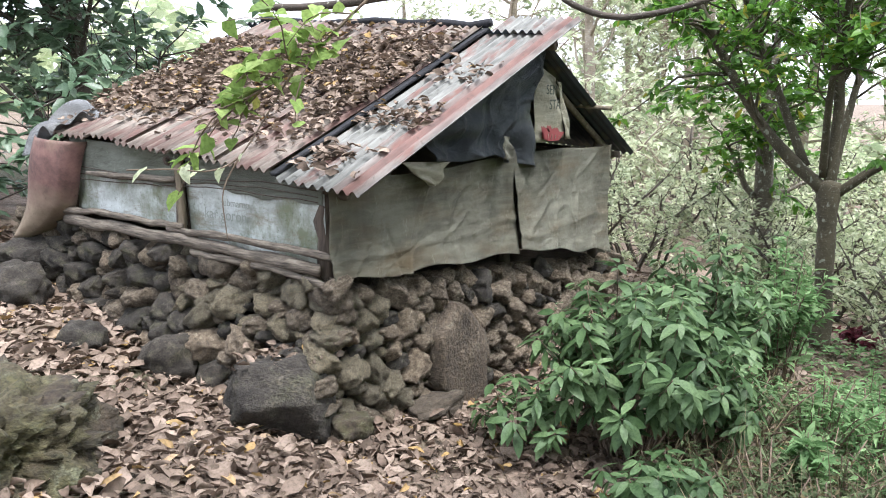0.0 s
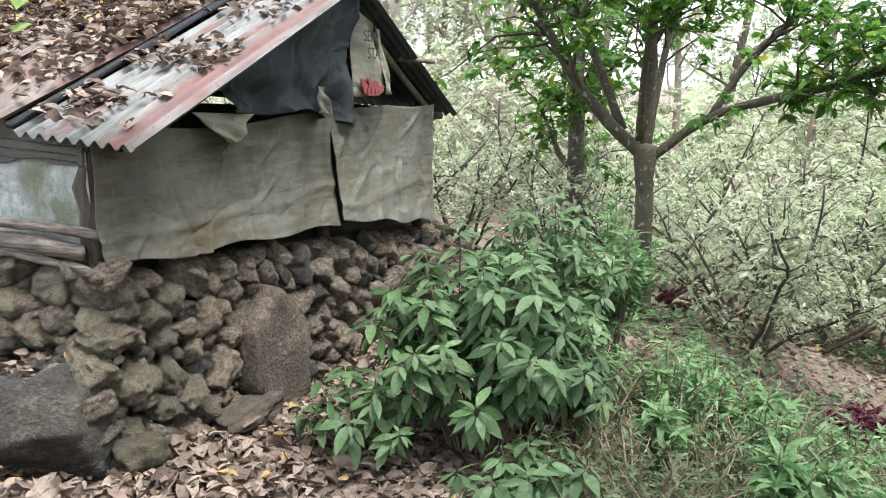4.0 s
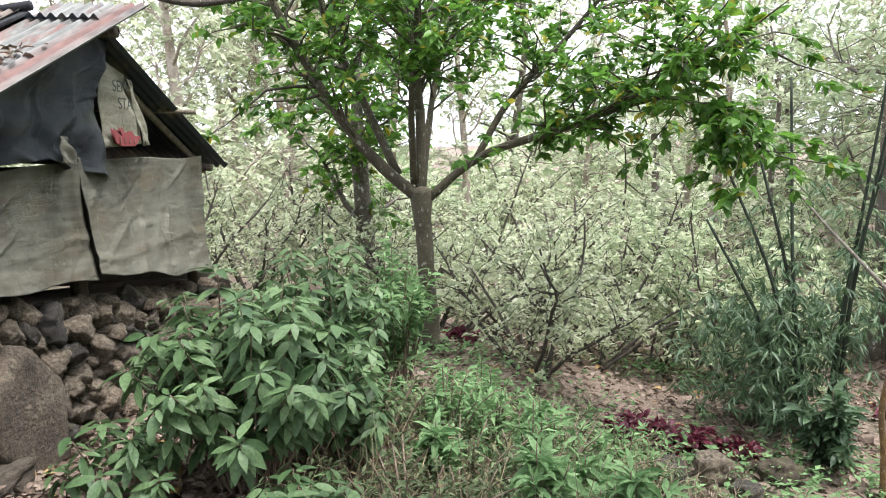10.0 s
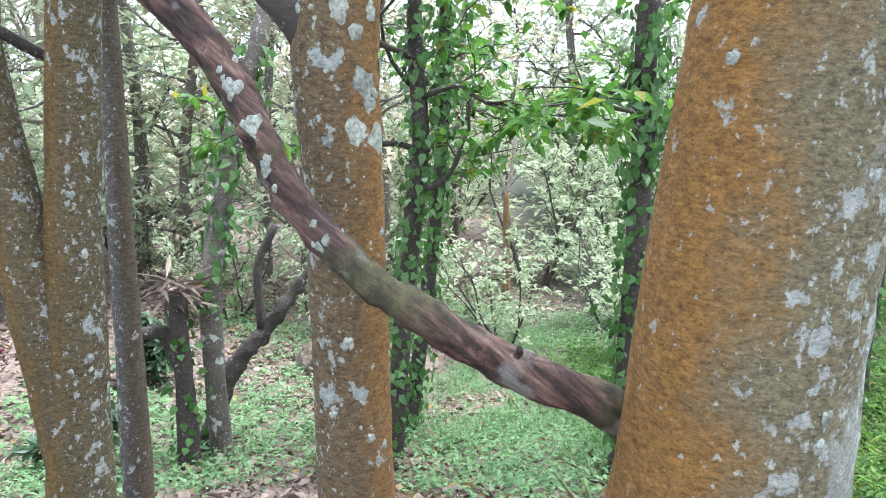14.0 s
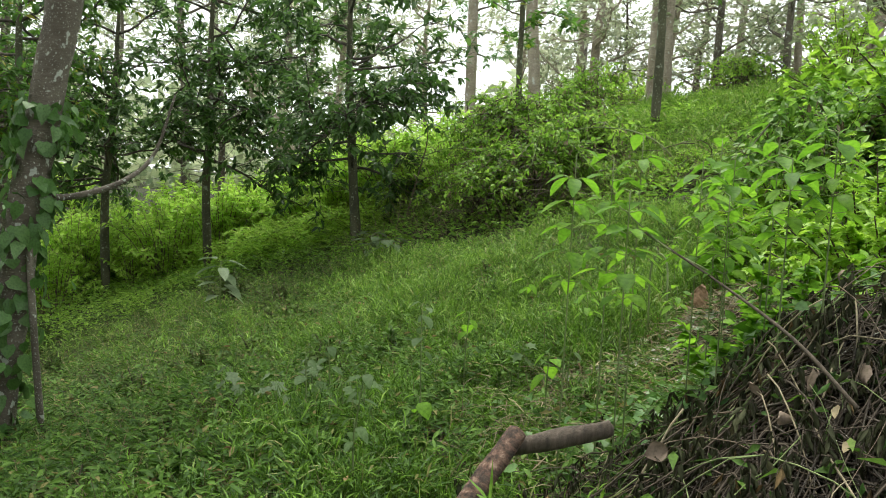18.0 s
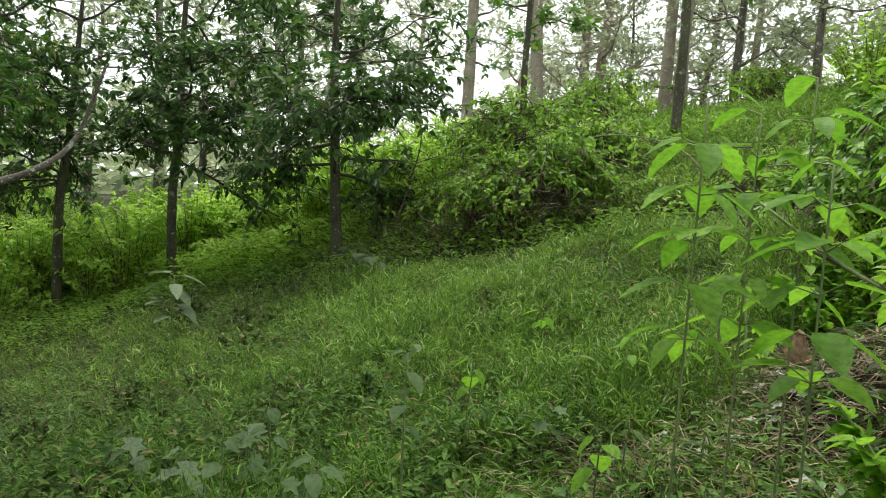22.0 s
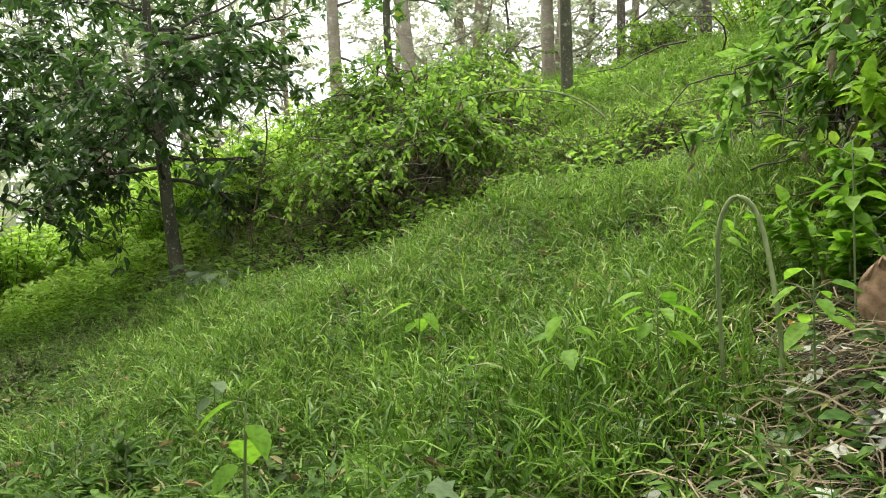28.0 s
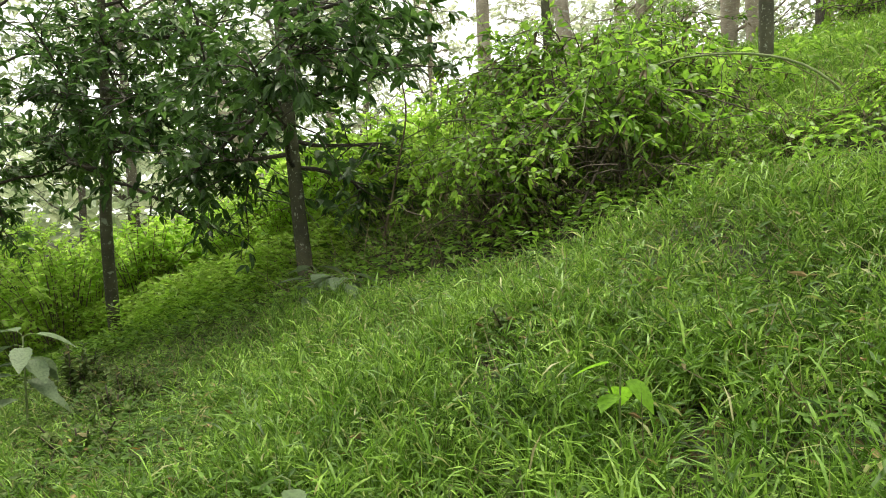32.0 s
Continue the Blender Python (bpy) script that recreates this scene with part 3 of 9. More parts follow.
def part(name, geometry, mat, parent, label="", smooth=False, kind=""):
    """Link a mesh, a bmesh or (places, faces) in world metres as one part under its thing or part."""
    if isinstance(geometry, bmesh.types.BMesh):
        me = bpy.data.meshes.new(name)
        geometry.to_mesh(me)
        geometry.free()
        if smooth:
            me.polygons.foreach_set("use_smooth", np.ones(len(me.polygons), bool))
    else:
        me = sheet_mesh(name, geometry[0], geometry[1], smooth)
    me.materials.append(mat)
    ob = new(name, me)
    if parent is not None:
        me.transform(Matrix.Translation(-base_of(parent)))
        ob.parent = parent
    return tagged(ob, label, kind=kind)


def solo(name, geometry, mat, label, category, kind="", group="", smooth=False):
    """A thing of one mesh, its origin at its own base."""
    v = np.asarray(geometry[0], float)
    base = np.array([v[:, 0].mean(), v[:, 1].mean(), v[:, 2].min()])
    me = sheet_mesh(name, v - base, geometry[1], smooth)
    me.materials.append(mat)
    ob = new(name, me)
    ob.location = base
    return tagged(ob, label, category, group, kind)


def unit(a):
    return a / np.maximum(np.linalg.norm(a, axis=-1, keepdims=True), 1e-9)


def smooth_path(pts, n):
    """A Catmull-Rom curve through the points."""
    p = np.asarray(pts, float)
    p = np.vstack([2 * p[0] - p[1], p, 2 * p[-1] - p[-2]])
    out = []
    for t in np.linspace(0, len(p) - 3 - 1e-6, n):
        i, s = int(t), t - int(t)
        a, b, c, d = p[i:i + 4]
        out.append(0.5 * (2 * b + (c - a) * s + (2 * a - 5 * b + 4 * c - d) * s * s + (3 * b - a - 3 * c + d) * s ** 3))
    return np.array(out)


def tube(pts, radii, sides=8, rough=0.0, rs=None, closed=True):
    """A round, slightly uneven limb along the points."""
    pts = np.asarray(pts, float)
    n = len(pts)
    radii = np.interp(np.linspace(0, 1, n), np.linspace(0, 1, len(radii)), radii)
    tan = unit(np.gradient(pts, axis=0))
    ref = np.array([0.0, 0, 1]) if abs(tan[:, 2]).mean() < 0.8 else np.array([1.0, 0.13, 0])
    a = unit(np.cross(tan, ref))
    b = np.cross(tan, a)
    ang = np.arange(sides) * 2 * np.pi / sides
    ring = a[:, None] * np.cos(ang)[None, :, None] + b[:, None] * np.sin(ang)[None, :, None]
    r = np.repeat(radii[:, None], sides, 1)
    if rough and rs is not None:
        bump = rs.normal(0, 1, (n, sides))
        bump = (bump + np.roll(bump, 1, 0) + np.roll(bump, 1, 1) + np.roll(bump, -1, 1)) / 2
        r = r * (1 + rough * bump)
    v = (pts[:, None] + ring * r[:, :, None]).reshape(-1, 3)
    i, j = np.meshgrid(np.arange(n - 1), np.arange(sides), indexing="ij")
    k = (j + 1) % sides
    f = np.stack([i * sides + j, i * sides + k, (i + 1) * sides + k, (i + 1) * sides + j], -1).reshape(-1, 4)
    if closed:
        v = np.vstack([v, pts[:1] - tan[:1] * radii[0] * 0.2, pts[-1:] + tan[-1:] * radii[-1] * 0.4])
        e0, e1, o = n * sides, n * sides + 1, (n - 1) * sides
        j = np.arange(0, sides - 1, 2)
        caps = [np.stack([np.full_like(j, e0), j + 2 - (j + 2 >= sides) * sides, j + 1, j], 1)[:, [0, 1, 2, 3]],
                np.stack([np.full_like(j, e1), o + j, o + j + 1, o + (j + 2) % sides], 1)]
        f = np.vstack([f, *caps])
    return v, f


OVAL = (np.array([(0, 0, 0), (.32, 0, .0), (.32, .48, .07), (.32, -.48, .07), (.7, 0, -.04), (.7, .34, .02), (.7, -.34, .02), (1, 0, -.16)], float),
        np.array([(0, 3, 1), (0, 1, 2), (1, 3, 6), (1, 6, 4), (1, 4, 5), (1, 5, 2), (4, 6, 7), (4, 7, 5)]))
LANCE = (np.array([(0, 0, 0), (.4, .5, .05), (.4, -.5, .05), (.45, 0, -.02), (1, 0, -.12)], float), np.array([(0, 2, 3), (0, 3, 1), (3, 2, 4), (3, 4, 1)]))
BLADE = (np.array([(0, .3, 0), (0, -.3, 0), (.45, .5, .07), (.45, -.5, .07), (1, 0, -.14)], float), np.array([(0, 1, 3), (0, 3, 2), (2, 3, 4)]))
HEART = (np.array([(0, 0, 0), (-.08, .3, .03), (-.08, -.3, .03), (.25, .52, .06), (.25, -.52, .06), (.35, 0, -.02), (.65, .33, .0), (.65, -.33, .0), (1, 0, -.2)], float),
         np.array([(0, 2, 4), (0, 4, 5), (0, 5, 3), (0, 3, 1), (5, 4, 7), (5, 7, 8), (5, 8, 6), (5, 6, 3)]))
FOLDED = (np.array([(0, 0, .02), (.3, .3, .26), (.34, -.34, .2), (.42, 0, -.04), (.75, .2, .16), (.72, -.22, .2), (1, .02, .1)], float),
          np.array([(0, 2, 3), (0, 3, 1), (3, 2, 5), (3, 5, 6), (3, 6, 4), (3, 4, 1)]))
CURL = (np.array([(0, 0, .05), (.3, .42, .2), (.35, -.5, .1), (.4, 0, -.06), (.72, .38, .24), (.68, -.3, .02), (1, .08, .16)], float),
        np.array([(0, 2, 3), (0, 3, 1), (3, 2, 5), (3, 5, 6), (3, 6, 4), (3, 4, 1)]))


def toothed(n=11, width=0.5, at=0.3):
    """A pointed leaf with a saw edge, folded along its midrib and drooping to the tip."""
    s = np.linspace(0, 1, n + 2)
    wide = s ** 0.55 * (1 - s) ** 0.95
    wide = wide / wide.max() * width
    wide = wide * (1 + 0.06 * np.where(np.arange(n + 2) % 2, 1, -1))
    sag = -0.22 * s ** 2
    v, f = [(0.0, 0.0, 0.0)], []
    for k in range(1, n + 1):
        v += [(s[k], 0, sag[k] - 0.015), (s[k] - 0.03, wide[k], sag[k] + 0.1 * wide[k]), (s[k] - 0.03, -wide[k], sag[k] + 0.1 * wide[k])]
    v.append((1.0, 0.0, sag[-1]))
    f += [(0, 3, 1), (0, 1, 2)]
    for k in range(n - 1):
        a, b = 1 + 3 * k, 4 + 3 * k
        f += [(a, a + 2, b + 2), (a, b + 2, b), (a, b, b + 1), (a, b + 1, a + 1)]
    a, e = 1 + 3 * (n - 1), len(v) - 1
    f += [(a, a + 2, e), (a, e, a + 1)]
    return np.array(v, float), np.array(f)


TOOTHED = toothed()


def elliptic(n=5):
    """A long pointed leaf, folded a little along its midrib and arching to the tip."""
    s = np.linspace(0, 1, n + 2)
    wide = 0.5 * np.sin(np.pi * s ** 0.85) ** 0.9
    sag = 0.05 * s - 0.26 * s ** 2
    v, f = [(0.0, 0.0, 0.0)], []
    for k in range(1, n + 1):
        v += [(s[k], 0, sag[k] - 0.012), (s[k], wide[k], sag[k] + 0.05 * wide[k]), (s[k], -wide[k], sag[k] + 0.05 * wide[k])]
    v.append((1.0, 0.0, sag[-1]))
    f += [(0, 3, 1), (0, 1, 2)]
    for k in range(n - 1):
        a, b = 1 + 3 * k, 4 + 3 * k
        f += [(a, a + 2, b + 2), (a, b + 2, b), (a, b, b + 1), (a, b + 1, a + 1)]
    a, e = 1 + 3 * (n - 1), len(v) - 1
    f += [(a, a + 2, e), (a, e, a + 1)]
    return np.array(v, float), np.array(f)


ELLIPTIC = elliptic()


def leaves(shape, pos, along, face, length, width):
    """One leaf of the given shape at each place: its way, the side it shows, its length and width."""
    tv, tf = shape
    pos, along = np.asarray(pos, float), unit(np.asarray(along, float))
    side = unit(np.cross(np.asarray(face, float), along))
    up = np.cross(along, side)
    n = len(pos)
    length, width = np.broadcast_to(length, n)[:, None, None], np.broadcast_to(width, n)[:, None, None]
    v = pos[:, None] + along[:, None] * tv[None, :, :1] * length + side[:, None] * tv[None, :, 1:2] * width + up[:, None] * tv[None, :, 2:] * length
    f = tf[None] + (np.arange(n) * len(tv))[:, None, None]
    return v.reshape(-1, 3), f.reshape(-1, 3)


def around(rs, n, low=-0.3, high=0.9):
    """Random ways, with heights between low and high."""
    z, a = rs.uniform(low, high, n), rs.uniform(0, 2 * np.pi, n)
    h = np.sqrt(np.maximum(0, 1 - z * z))
    return np.stack([h * np.cos(a), h * np.sin(a), z], 1)


def sprays(rs, tips, ways, each, shape, length, ratio, droop=0.25, reach=0.16, spread=0.9):
    """Leaves set round the ends of twigs."""
    n = len(tips) * each
    p = np.repeat(tips, each, 0) - np.repeat(ways, each, 0) * rs.uniform(0, reach, (n, 1))
    w = unit(np.repeat(ways, each, 0) * 0.6 + around(rs, n, -0.6, 0.8) * spread) + np.array([0, 0, -droop])
    face = unit(np.array([0, 0, 1.0]) + rs.normal(0, 0.45, (n, 3)))
    ln = length * rs.uniform(0.6, 1.25, n)
    return leaves(shape, p, w, face, ln, ln * ratio * rs.uniform(0.8, 1.2, n))


def dry_shape(roll, arch, twist, seed):
    """A dry leaf: pointed oval, its sides rolled up, arched along its length and a little twisted."""
    q = np.random.RandomState(seed)
    u, v = np.meshgrid(np.linspace(0, 1, 5), np.linspace(-1, 1, 3), indexing="ij")
    wide = 0.5 * np.sin(np.pi * (0.06 + 0.9 * u) ** 0.85) * (1 + 0.12 * q.normal(0, 1, u.shape))
    y = wide * v * np.cos(roll * 0.6)
    z = roll * 0.3 * wide * v * v + arch * u * (1 - u) + twist * (u - 0.5) * v * 0.3 + 0.02 * q.normal(0, 1, u.shape)
    f = []
    for i in range(4):
        for j in range(2):
            a = i * 3 + j
            f += [(a, a + 3, a + 4), (a, a + 4, a + 1)]
    return np.stack([u, y, z], -1).reshape(-1, 3), np.array(f)


DRY_SHAPES = [dry_shape(0.5, -0.25, 0.4, 1), dry_shape(1.2, 0.3, -0.5, 2), dry_shape(0.2, 0.12, 0.8, 3), dry_shape(1.5, -0.1, 0.2, 4)]


def dry_leaves(q, pos, ways, face, ln, wide):
    pick = q.randint(0, 4, len(pos))
    return merged([leaves(DRY_SHAPES[k], pos[pick == k], ways[pick == k], face[pick == k], ln[pick == k], wide[pick == k]) for k in range(4)])


def bough(rs, start, way, length, lift=0.15, wobble=0.18, n=7):
    pts, w = [np.asarray(start, float)], np.asarray(way, float)
    for _ in range(n - 1):
        w = unit(w + rs.normal(0, wobble, 3) + np.array([0, 0, lift / n * 3]))
        pts.append(pts[-1] + w * length / (n - 1))
    return np.array(pts)


def crown_of(rs, limbs, twig_len, per_limb, lift=0.1, start=0.3):
    """Side branches along limbs: their tubes, and the tips and ways of their twigs."""
    tubes, tips, ways = [], [], []
    for pts, r in limbs:
        for k in range(per_limb):
            f = rs.uniform(start, 1.0)
            i = min(len(pts) - 2, int(f * (len(pts) - 1)))
            s = pts[i] + (pts[i + 1] - pts[i]) * rs.uniform(0, 1)
            w = unit(unit(pts[i + 1] - pts[i]) * 0.6 + around(rs, 1, -0.35, 0.6)[0])
            ln = twig_len * rs.uniform(0.5, 1.2)
            b = bough(rs, s, w, ln, lift, 0.22, 6)
            tubes.append(tube(b, [max(0.004, r * 0.3), 0.003], 4))
            for q in range(2, 6):
                tips.append(b[q] + rs.normal(0, twig_len * 0.07, 3))
                ways.append(unit(b[q] - b[q - 1]))
    return tubes, np.array(tips), np.array(ways)


def lichen_patches(parent, pts, radii, n, seed, size=(0.012, 0.05), z=(0.0, 1.6), side=None, mat=None):
    """Thin crusts of lichen on a trunk, each a part of its own."""
    q = np.random.RandomState(seed)
    path = smooth_path(pts, 80)
    rad = np.interp(np.linspace(0, 1, 80), np.linspace(0, 1, len(radii)), radii)
    for _ in range(n):
        h = q.uniform(*z)
        i = int(np.argmin(abs(path[:, 2] - h)))
        a = q.uniform(0, 2 * np.pi) if side is None else q.normal(side, 0.9)
        s = q.uniform(*size) * q.uniform(0.5, 1.0)
        k, rings = 18, 3
        ph = q.uniform(0, 6, 4)
        t = np.arange(k) * 2 * np.pi / k
        edge = 1 + 0.14 * np.sin(2 * t + ph[0]) + 0.1 * np.sin(3 * t + ph[1]) + 0.12 * np.sin(5 * t + ph[2]) + q.normal(0, 0.07, k)
        vs = [(0.0, 0.0, 0.004)]
        for r in range(1, rings + 1):
            f = r / rings
            for j in range(k):
                vs.append((f * s * edge[j] * math.cos(t[j]), f * s * edge[j] * math.sin(t[j]) * 1.15, (0.0045 - 0.0045 * f ** 3) + q.normal(0, 0.0006)))
        vs = np.array(vs)
        c, r0 = path[i], rad[i]
        ang = a + vs[:, 0] / r0
        lift = r0 * 1.012 + vs[:, 2] - 0.001
        world = np.stack([c[0] + np.cos(ang) * lift, c[1] + np.sin(ang) * lift, c[2] + vs[:, 1]], 1)
        tri = np.array([(0, 1 + j, 1 + (j + 1) % k) for j in range(k)])
        quad = []
        for r in range(rings - 1):
            o, p_ = 1 + r * k, 1 + (r + 1) * k
            for j in range(k):
                j2 = (j + 1) % k
                quad += [(o + j, p_ + j, p_ + j2), (o + j, p_ + j2, o + j2)]
        part("lichen_patch", (world, np.vstack([tri, np.array(quad)])), mat or LICHEN, parent, "", True)


# ---- the lie of the land: heights at a few places, smoothed between ----
KNOTS = np.array([(0, 0, 0), (0.3, 0.6, -0.18), (-0.5, 4.2, -0.52), (-2.6, 5.2, -0.05), (-1.6, 2.6, 0.02), (5.5, 5.9, -2.2), (7.3, 4.9, -2.38), (8.2, 6, -2.35),
                  (13, 8, -3.1), (14, -0.8, -2.75), (1.24, -0.8, -0.4), (3.05, 1.75, -1.0), (4.5, 8.8, -1.35), (2.0, 7.6, -0.8), (3.3, -5.6, -0.8), (2.2, -2.5, -0.6),
                  (5, -7.9, -0.78), (5, -5.3, -0.93), (4.9, -11.9, 0.42), (5.7, -7.8, -0.85), (4.5, -5.1, -0.87), (5.5, -10.8, 0.0), (4.25, -10.6, 0.22), (6.3, -10.7, -0.3), (7.5, -10.5, -0.62), (6.4, -12.9, 0.3), (9.7, -12.7, -0.5), (14, -13, -1.5), (16.1, -12.3, -2.1), (5.4, -16, 1.95), (7.9, -15.4, 1.5), (2.75, -4.4, -0.72),
                  (8.4, -5.2, -2.0), (7, 1.5, -2.3), (-8, 0, 0.8), (-6, 12, 0.6), (8, 15, -2.6), (-6, -10, 1.9), (1, -20, 3.6), (14, -21, 0.9), (20, 0, -3.1)], float)


def _kernel(d):
    return np.sqrt(d * d + 2.0)


_k = _kernel(np.linalg.norm(KNOTS[:, None, :2] - KNOTS[None, :, :2], axis=-1)) - 0.12 * np.eye(len(KNOTS))
_mean = KNOTS[:, 2].mean()
_w = np.linalg.solve(_k, KNOTS[:, 2] - _mean)


def ground_z(x, y):
    x, y = np.atleast_1d(np.asarray(x, float)), np.atleast_1d(np.asarray(y, float))
    cx, cy = np.clip(x, -10, 22), np.clip(y, -22, 17)
    d = np.sqrt((cx[..., None] - KNOTS[:, 0]) ** 2 + (cy[..., None] - KNOTS[:, 1]) ** 2)
    z = _mean + _kernel(d) @ _w
    z = z + 0.05 * np.sin(2.3 * x + 1.1 * y) * np.cos(1.7 * y - 0.6 * x) + 0.02 * np.sin(6.1 * x) * np.sin(5.3 * y)
    return z


def gz(x, y):
    return float(ground_z(x, y)[0])


def on_ground(x, y, lift=0.0):
    return np.stack([x, y, ground_z(x, y) + lift], 1)

# ---- ground ----
def ground_sheet():
    far = np.array([1.0, 3, 7, 15, 30, 60, 120, 250, 500, 900])
    xs = np.concatenate([-9 - far[::-1], np.arange(-9, 20.01, 0.16), 20 + far])
    ys = np.concatenate([-21 - far[::-1], np.arange(-21, 16.01, 0.16), 16 + far])
    gx, gy = np.meshgrid(xs, ys, indexing="ij")
    z = ground_z(gx.ravel(), gy.ravel())
    v = np.stack([gx.ravel(), gy.ravel(), z], 1)
    a, b = len(xs), len(ys)
    i, j = np.meshgrid(np.arange(a - 1), np.arange(b - 1), indexing="ij")
    f = np.stack([i * b + j, (i + 1) * b + j, (i + 1) * b + j + 1, i * b + j + 1], -1).reshape(-1, 4)
    me = sheet_mesh("ground", v, f, True)
    me.materials.append(GROUND)
    return tagged(new("ground", me), "sloping forest floor of brown soil and weeds", "ground", kind="structure")


ground_sheet()

# ---- the hut: u along the gable, v along the long side ----
CORNER = np.array([-0.624, 4.64, 0.0])
U, V = np.array([0.57866, 0.81557, 0.0]), np.array([-0.81557, 0.57866, 0.0])
RISE = 0.062


def hut_at(u, v, z):
    return CORNER + np.multiply.outer(u, U) + np.multiply.outer(v, V) + np.multiply.outer(z, np.array([0, 0, 1.0]))


def hut_roof(u, v, z):
    """A place on the roof, which climbs a little towards the back."""
    return hut_at(u, v, np.asarray(z) + RISE * (np.asarray(v) + 0.38))


rs = np.random.RandomState(3)


def cut_rock(name, planes, seed, detail=4, soft=0.05, rough=0.035, fine=0.012):
    """A rock bounded by planes (normal, distance), its edges worn and its faces pitted."""
    bm = bmesh.new()
    bmesh.ops.create_icosphere(bm, subdivisions=detail, radius=1.0)
    off = Vector((seed * 7.3, seed * 3.1, seed * 1.7))
    normals = np.array([p[0] for p in planes], float)
    reach = np.array([p[1] for p in planes], float)
    dirs = np.array([v.co.normalized() for v in bm.verts])
    k = 1 / np.maximum(dirs @ unit(normals).T / reach, 1e-3)
    r = -soft * np.log(np.exp(-(k - k.min(1, keepdims=True)) / soft).sum(1)) + k.min(1)
    for vert, d, ri in zip(bm.verts, dirs, r):
        q = Vector(d) * ri
        s = rough * (noise.noise(q * 3.5 + off) + 0.7 * noise.noise(q * 8 + off)) + fine * (noise.noise(q * 19 + off) + 0.8 * noise.noise(q * 37 + off))
        vert.co = q + Vector(d) * s
    me = bpy.data.meshes.new(name)
    bm.to_mesh(me)
    bm.free()
    me.polygons.foreach_set("use_smooth", np.ones(len(me.polygons), bool))
    return me


def rock_shape(name, seed, rough=0.28, detail=3, flat=1.0, fine=0.06):
    """A broken field stone about one metre across."""
    q = np.random.RandomState(500 + seed)
    planes = [(around(q, 1, -1, 1)[0], q.uniform(0.36, 0.5)) for _ in range(11)]
    planes += [((sx * 1.0 + q.normal(0, 0.25), q.normal(0, 0.25), q.normal(0, 0.25)), q.uniform(0.4, 0.5)) for sx in (-1, 1)]
    planes += [((q.normal(0, 0.25), s * 1.0, q.normal(0, 0.25)), q.uniform(0.38, 0.48)) for s in (-1, 1)]
    planes += [((q.normal(0, 0.25), q.normal(0, 0.25), s * 1.0), q.uniform(0.38, 0.48)) for s in (-1, 1)]
    return cut_rock(name, planes, seed, detail, 0.008, 0.07, 0.045)


foundation = thing("stone_foundation", hut_at(2.0, 1.5, -0.6), "dry-laid rubble stone foundation under the hut", "stone wall", kind="structure")


def top_line(u=None, v=None):
    """Height of the top of the stones along the gable or along the side."""
    return 0.46 - 0.118 * u if u is not None else 0.47 + 0.03 * v


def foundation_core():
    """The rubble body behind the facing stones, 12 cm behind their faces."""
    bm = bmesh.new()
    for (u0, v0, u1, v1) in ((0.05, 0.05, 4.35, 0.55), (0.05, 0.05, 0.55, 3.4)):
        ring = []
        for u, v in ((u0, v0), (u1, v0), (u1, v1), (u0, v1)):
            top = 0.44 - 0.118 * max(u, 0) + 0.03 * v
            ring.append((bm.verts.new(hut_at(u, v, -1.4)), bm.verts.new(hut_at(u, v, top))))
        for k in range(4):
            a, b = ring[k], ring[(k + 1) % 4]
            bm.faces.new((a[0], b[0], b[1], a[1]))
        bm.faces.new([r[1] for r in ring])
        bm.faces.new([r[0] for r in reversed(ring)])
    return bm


# core coloured dark so that the gaps between stones come out dark
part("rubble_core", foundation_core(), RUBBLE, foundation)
STONES = [rock_shape("stone", k, 0.6, 4) for k in range(14)]
# paler copies: light on the wall's corner put into the stone colour
STONES_LIT = [m.copy() for m in STONES[:5]]
STONES_DARK = [m.copy() for m in STONES[5:10]]
for m in STONES_DARK:
    m.materials.append(STONE_DARK)
for m in STONES:
    m.materials.append(STONE)
for m in STONES_LIT:
    m.materials.append(STONE_PALE)


def lay_stone(place, size, turn, pale=False, dark=False):
    ob = new("stone", (STONES_LIT if pale else STONES_DARK if dark else STONES)[rs.randint(5 if pale or dark else 14)])
    ob.parent = foundation
    ob.location = Vector(place) - foundation.location
    ob.rotation_euler = (rs.uniform(-0.5, 0.5), rs.uniform(-0.6, 0.6), turn + rs.uniform(-0.4, 0.4) + math.pi * rs.randint(2))
    ob.scale = size


TURN_U = math.atan2(U[1], U[0])


def pack(length, deep, sizes, hole=None):
    """Lay out stones of falling size over a wall: along, down and size."""
    spots = []
    for size, tries in sizes:
        for _ in range(tries):
            s = size * rs.uniform(0.82, 1.18)
            a, d = rs.uniform(-0.1, length), rs.uniform(0.0, deep)
            if hole and hole[0] < a < hole[1] and d > hole[2]:
                continue
            if all((a - b) ** 2 + (1.25 * (d - e)) ** 2 > (0.5 * (s + w)) ** 2 * 0.78 for b, e, w in spots):
                spots.append((a, d, s))
    return spots


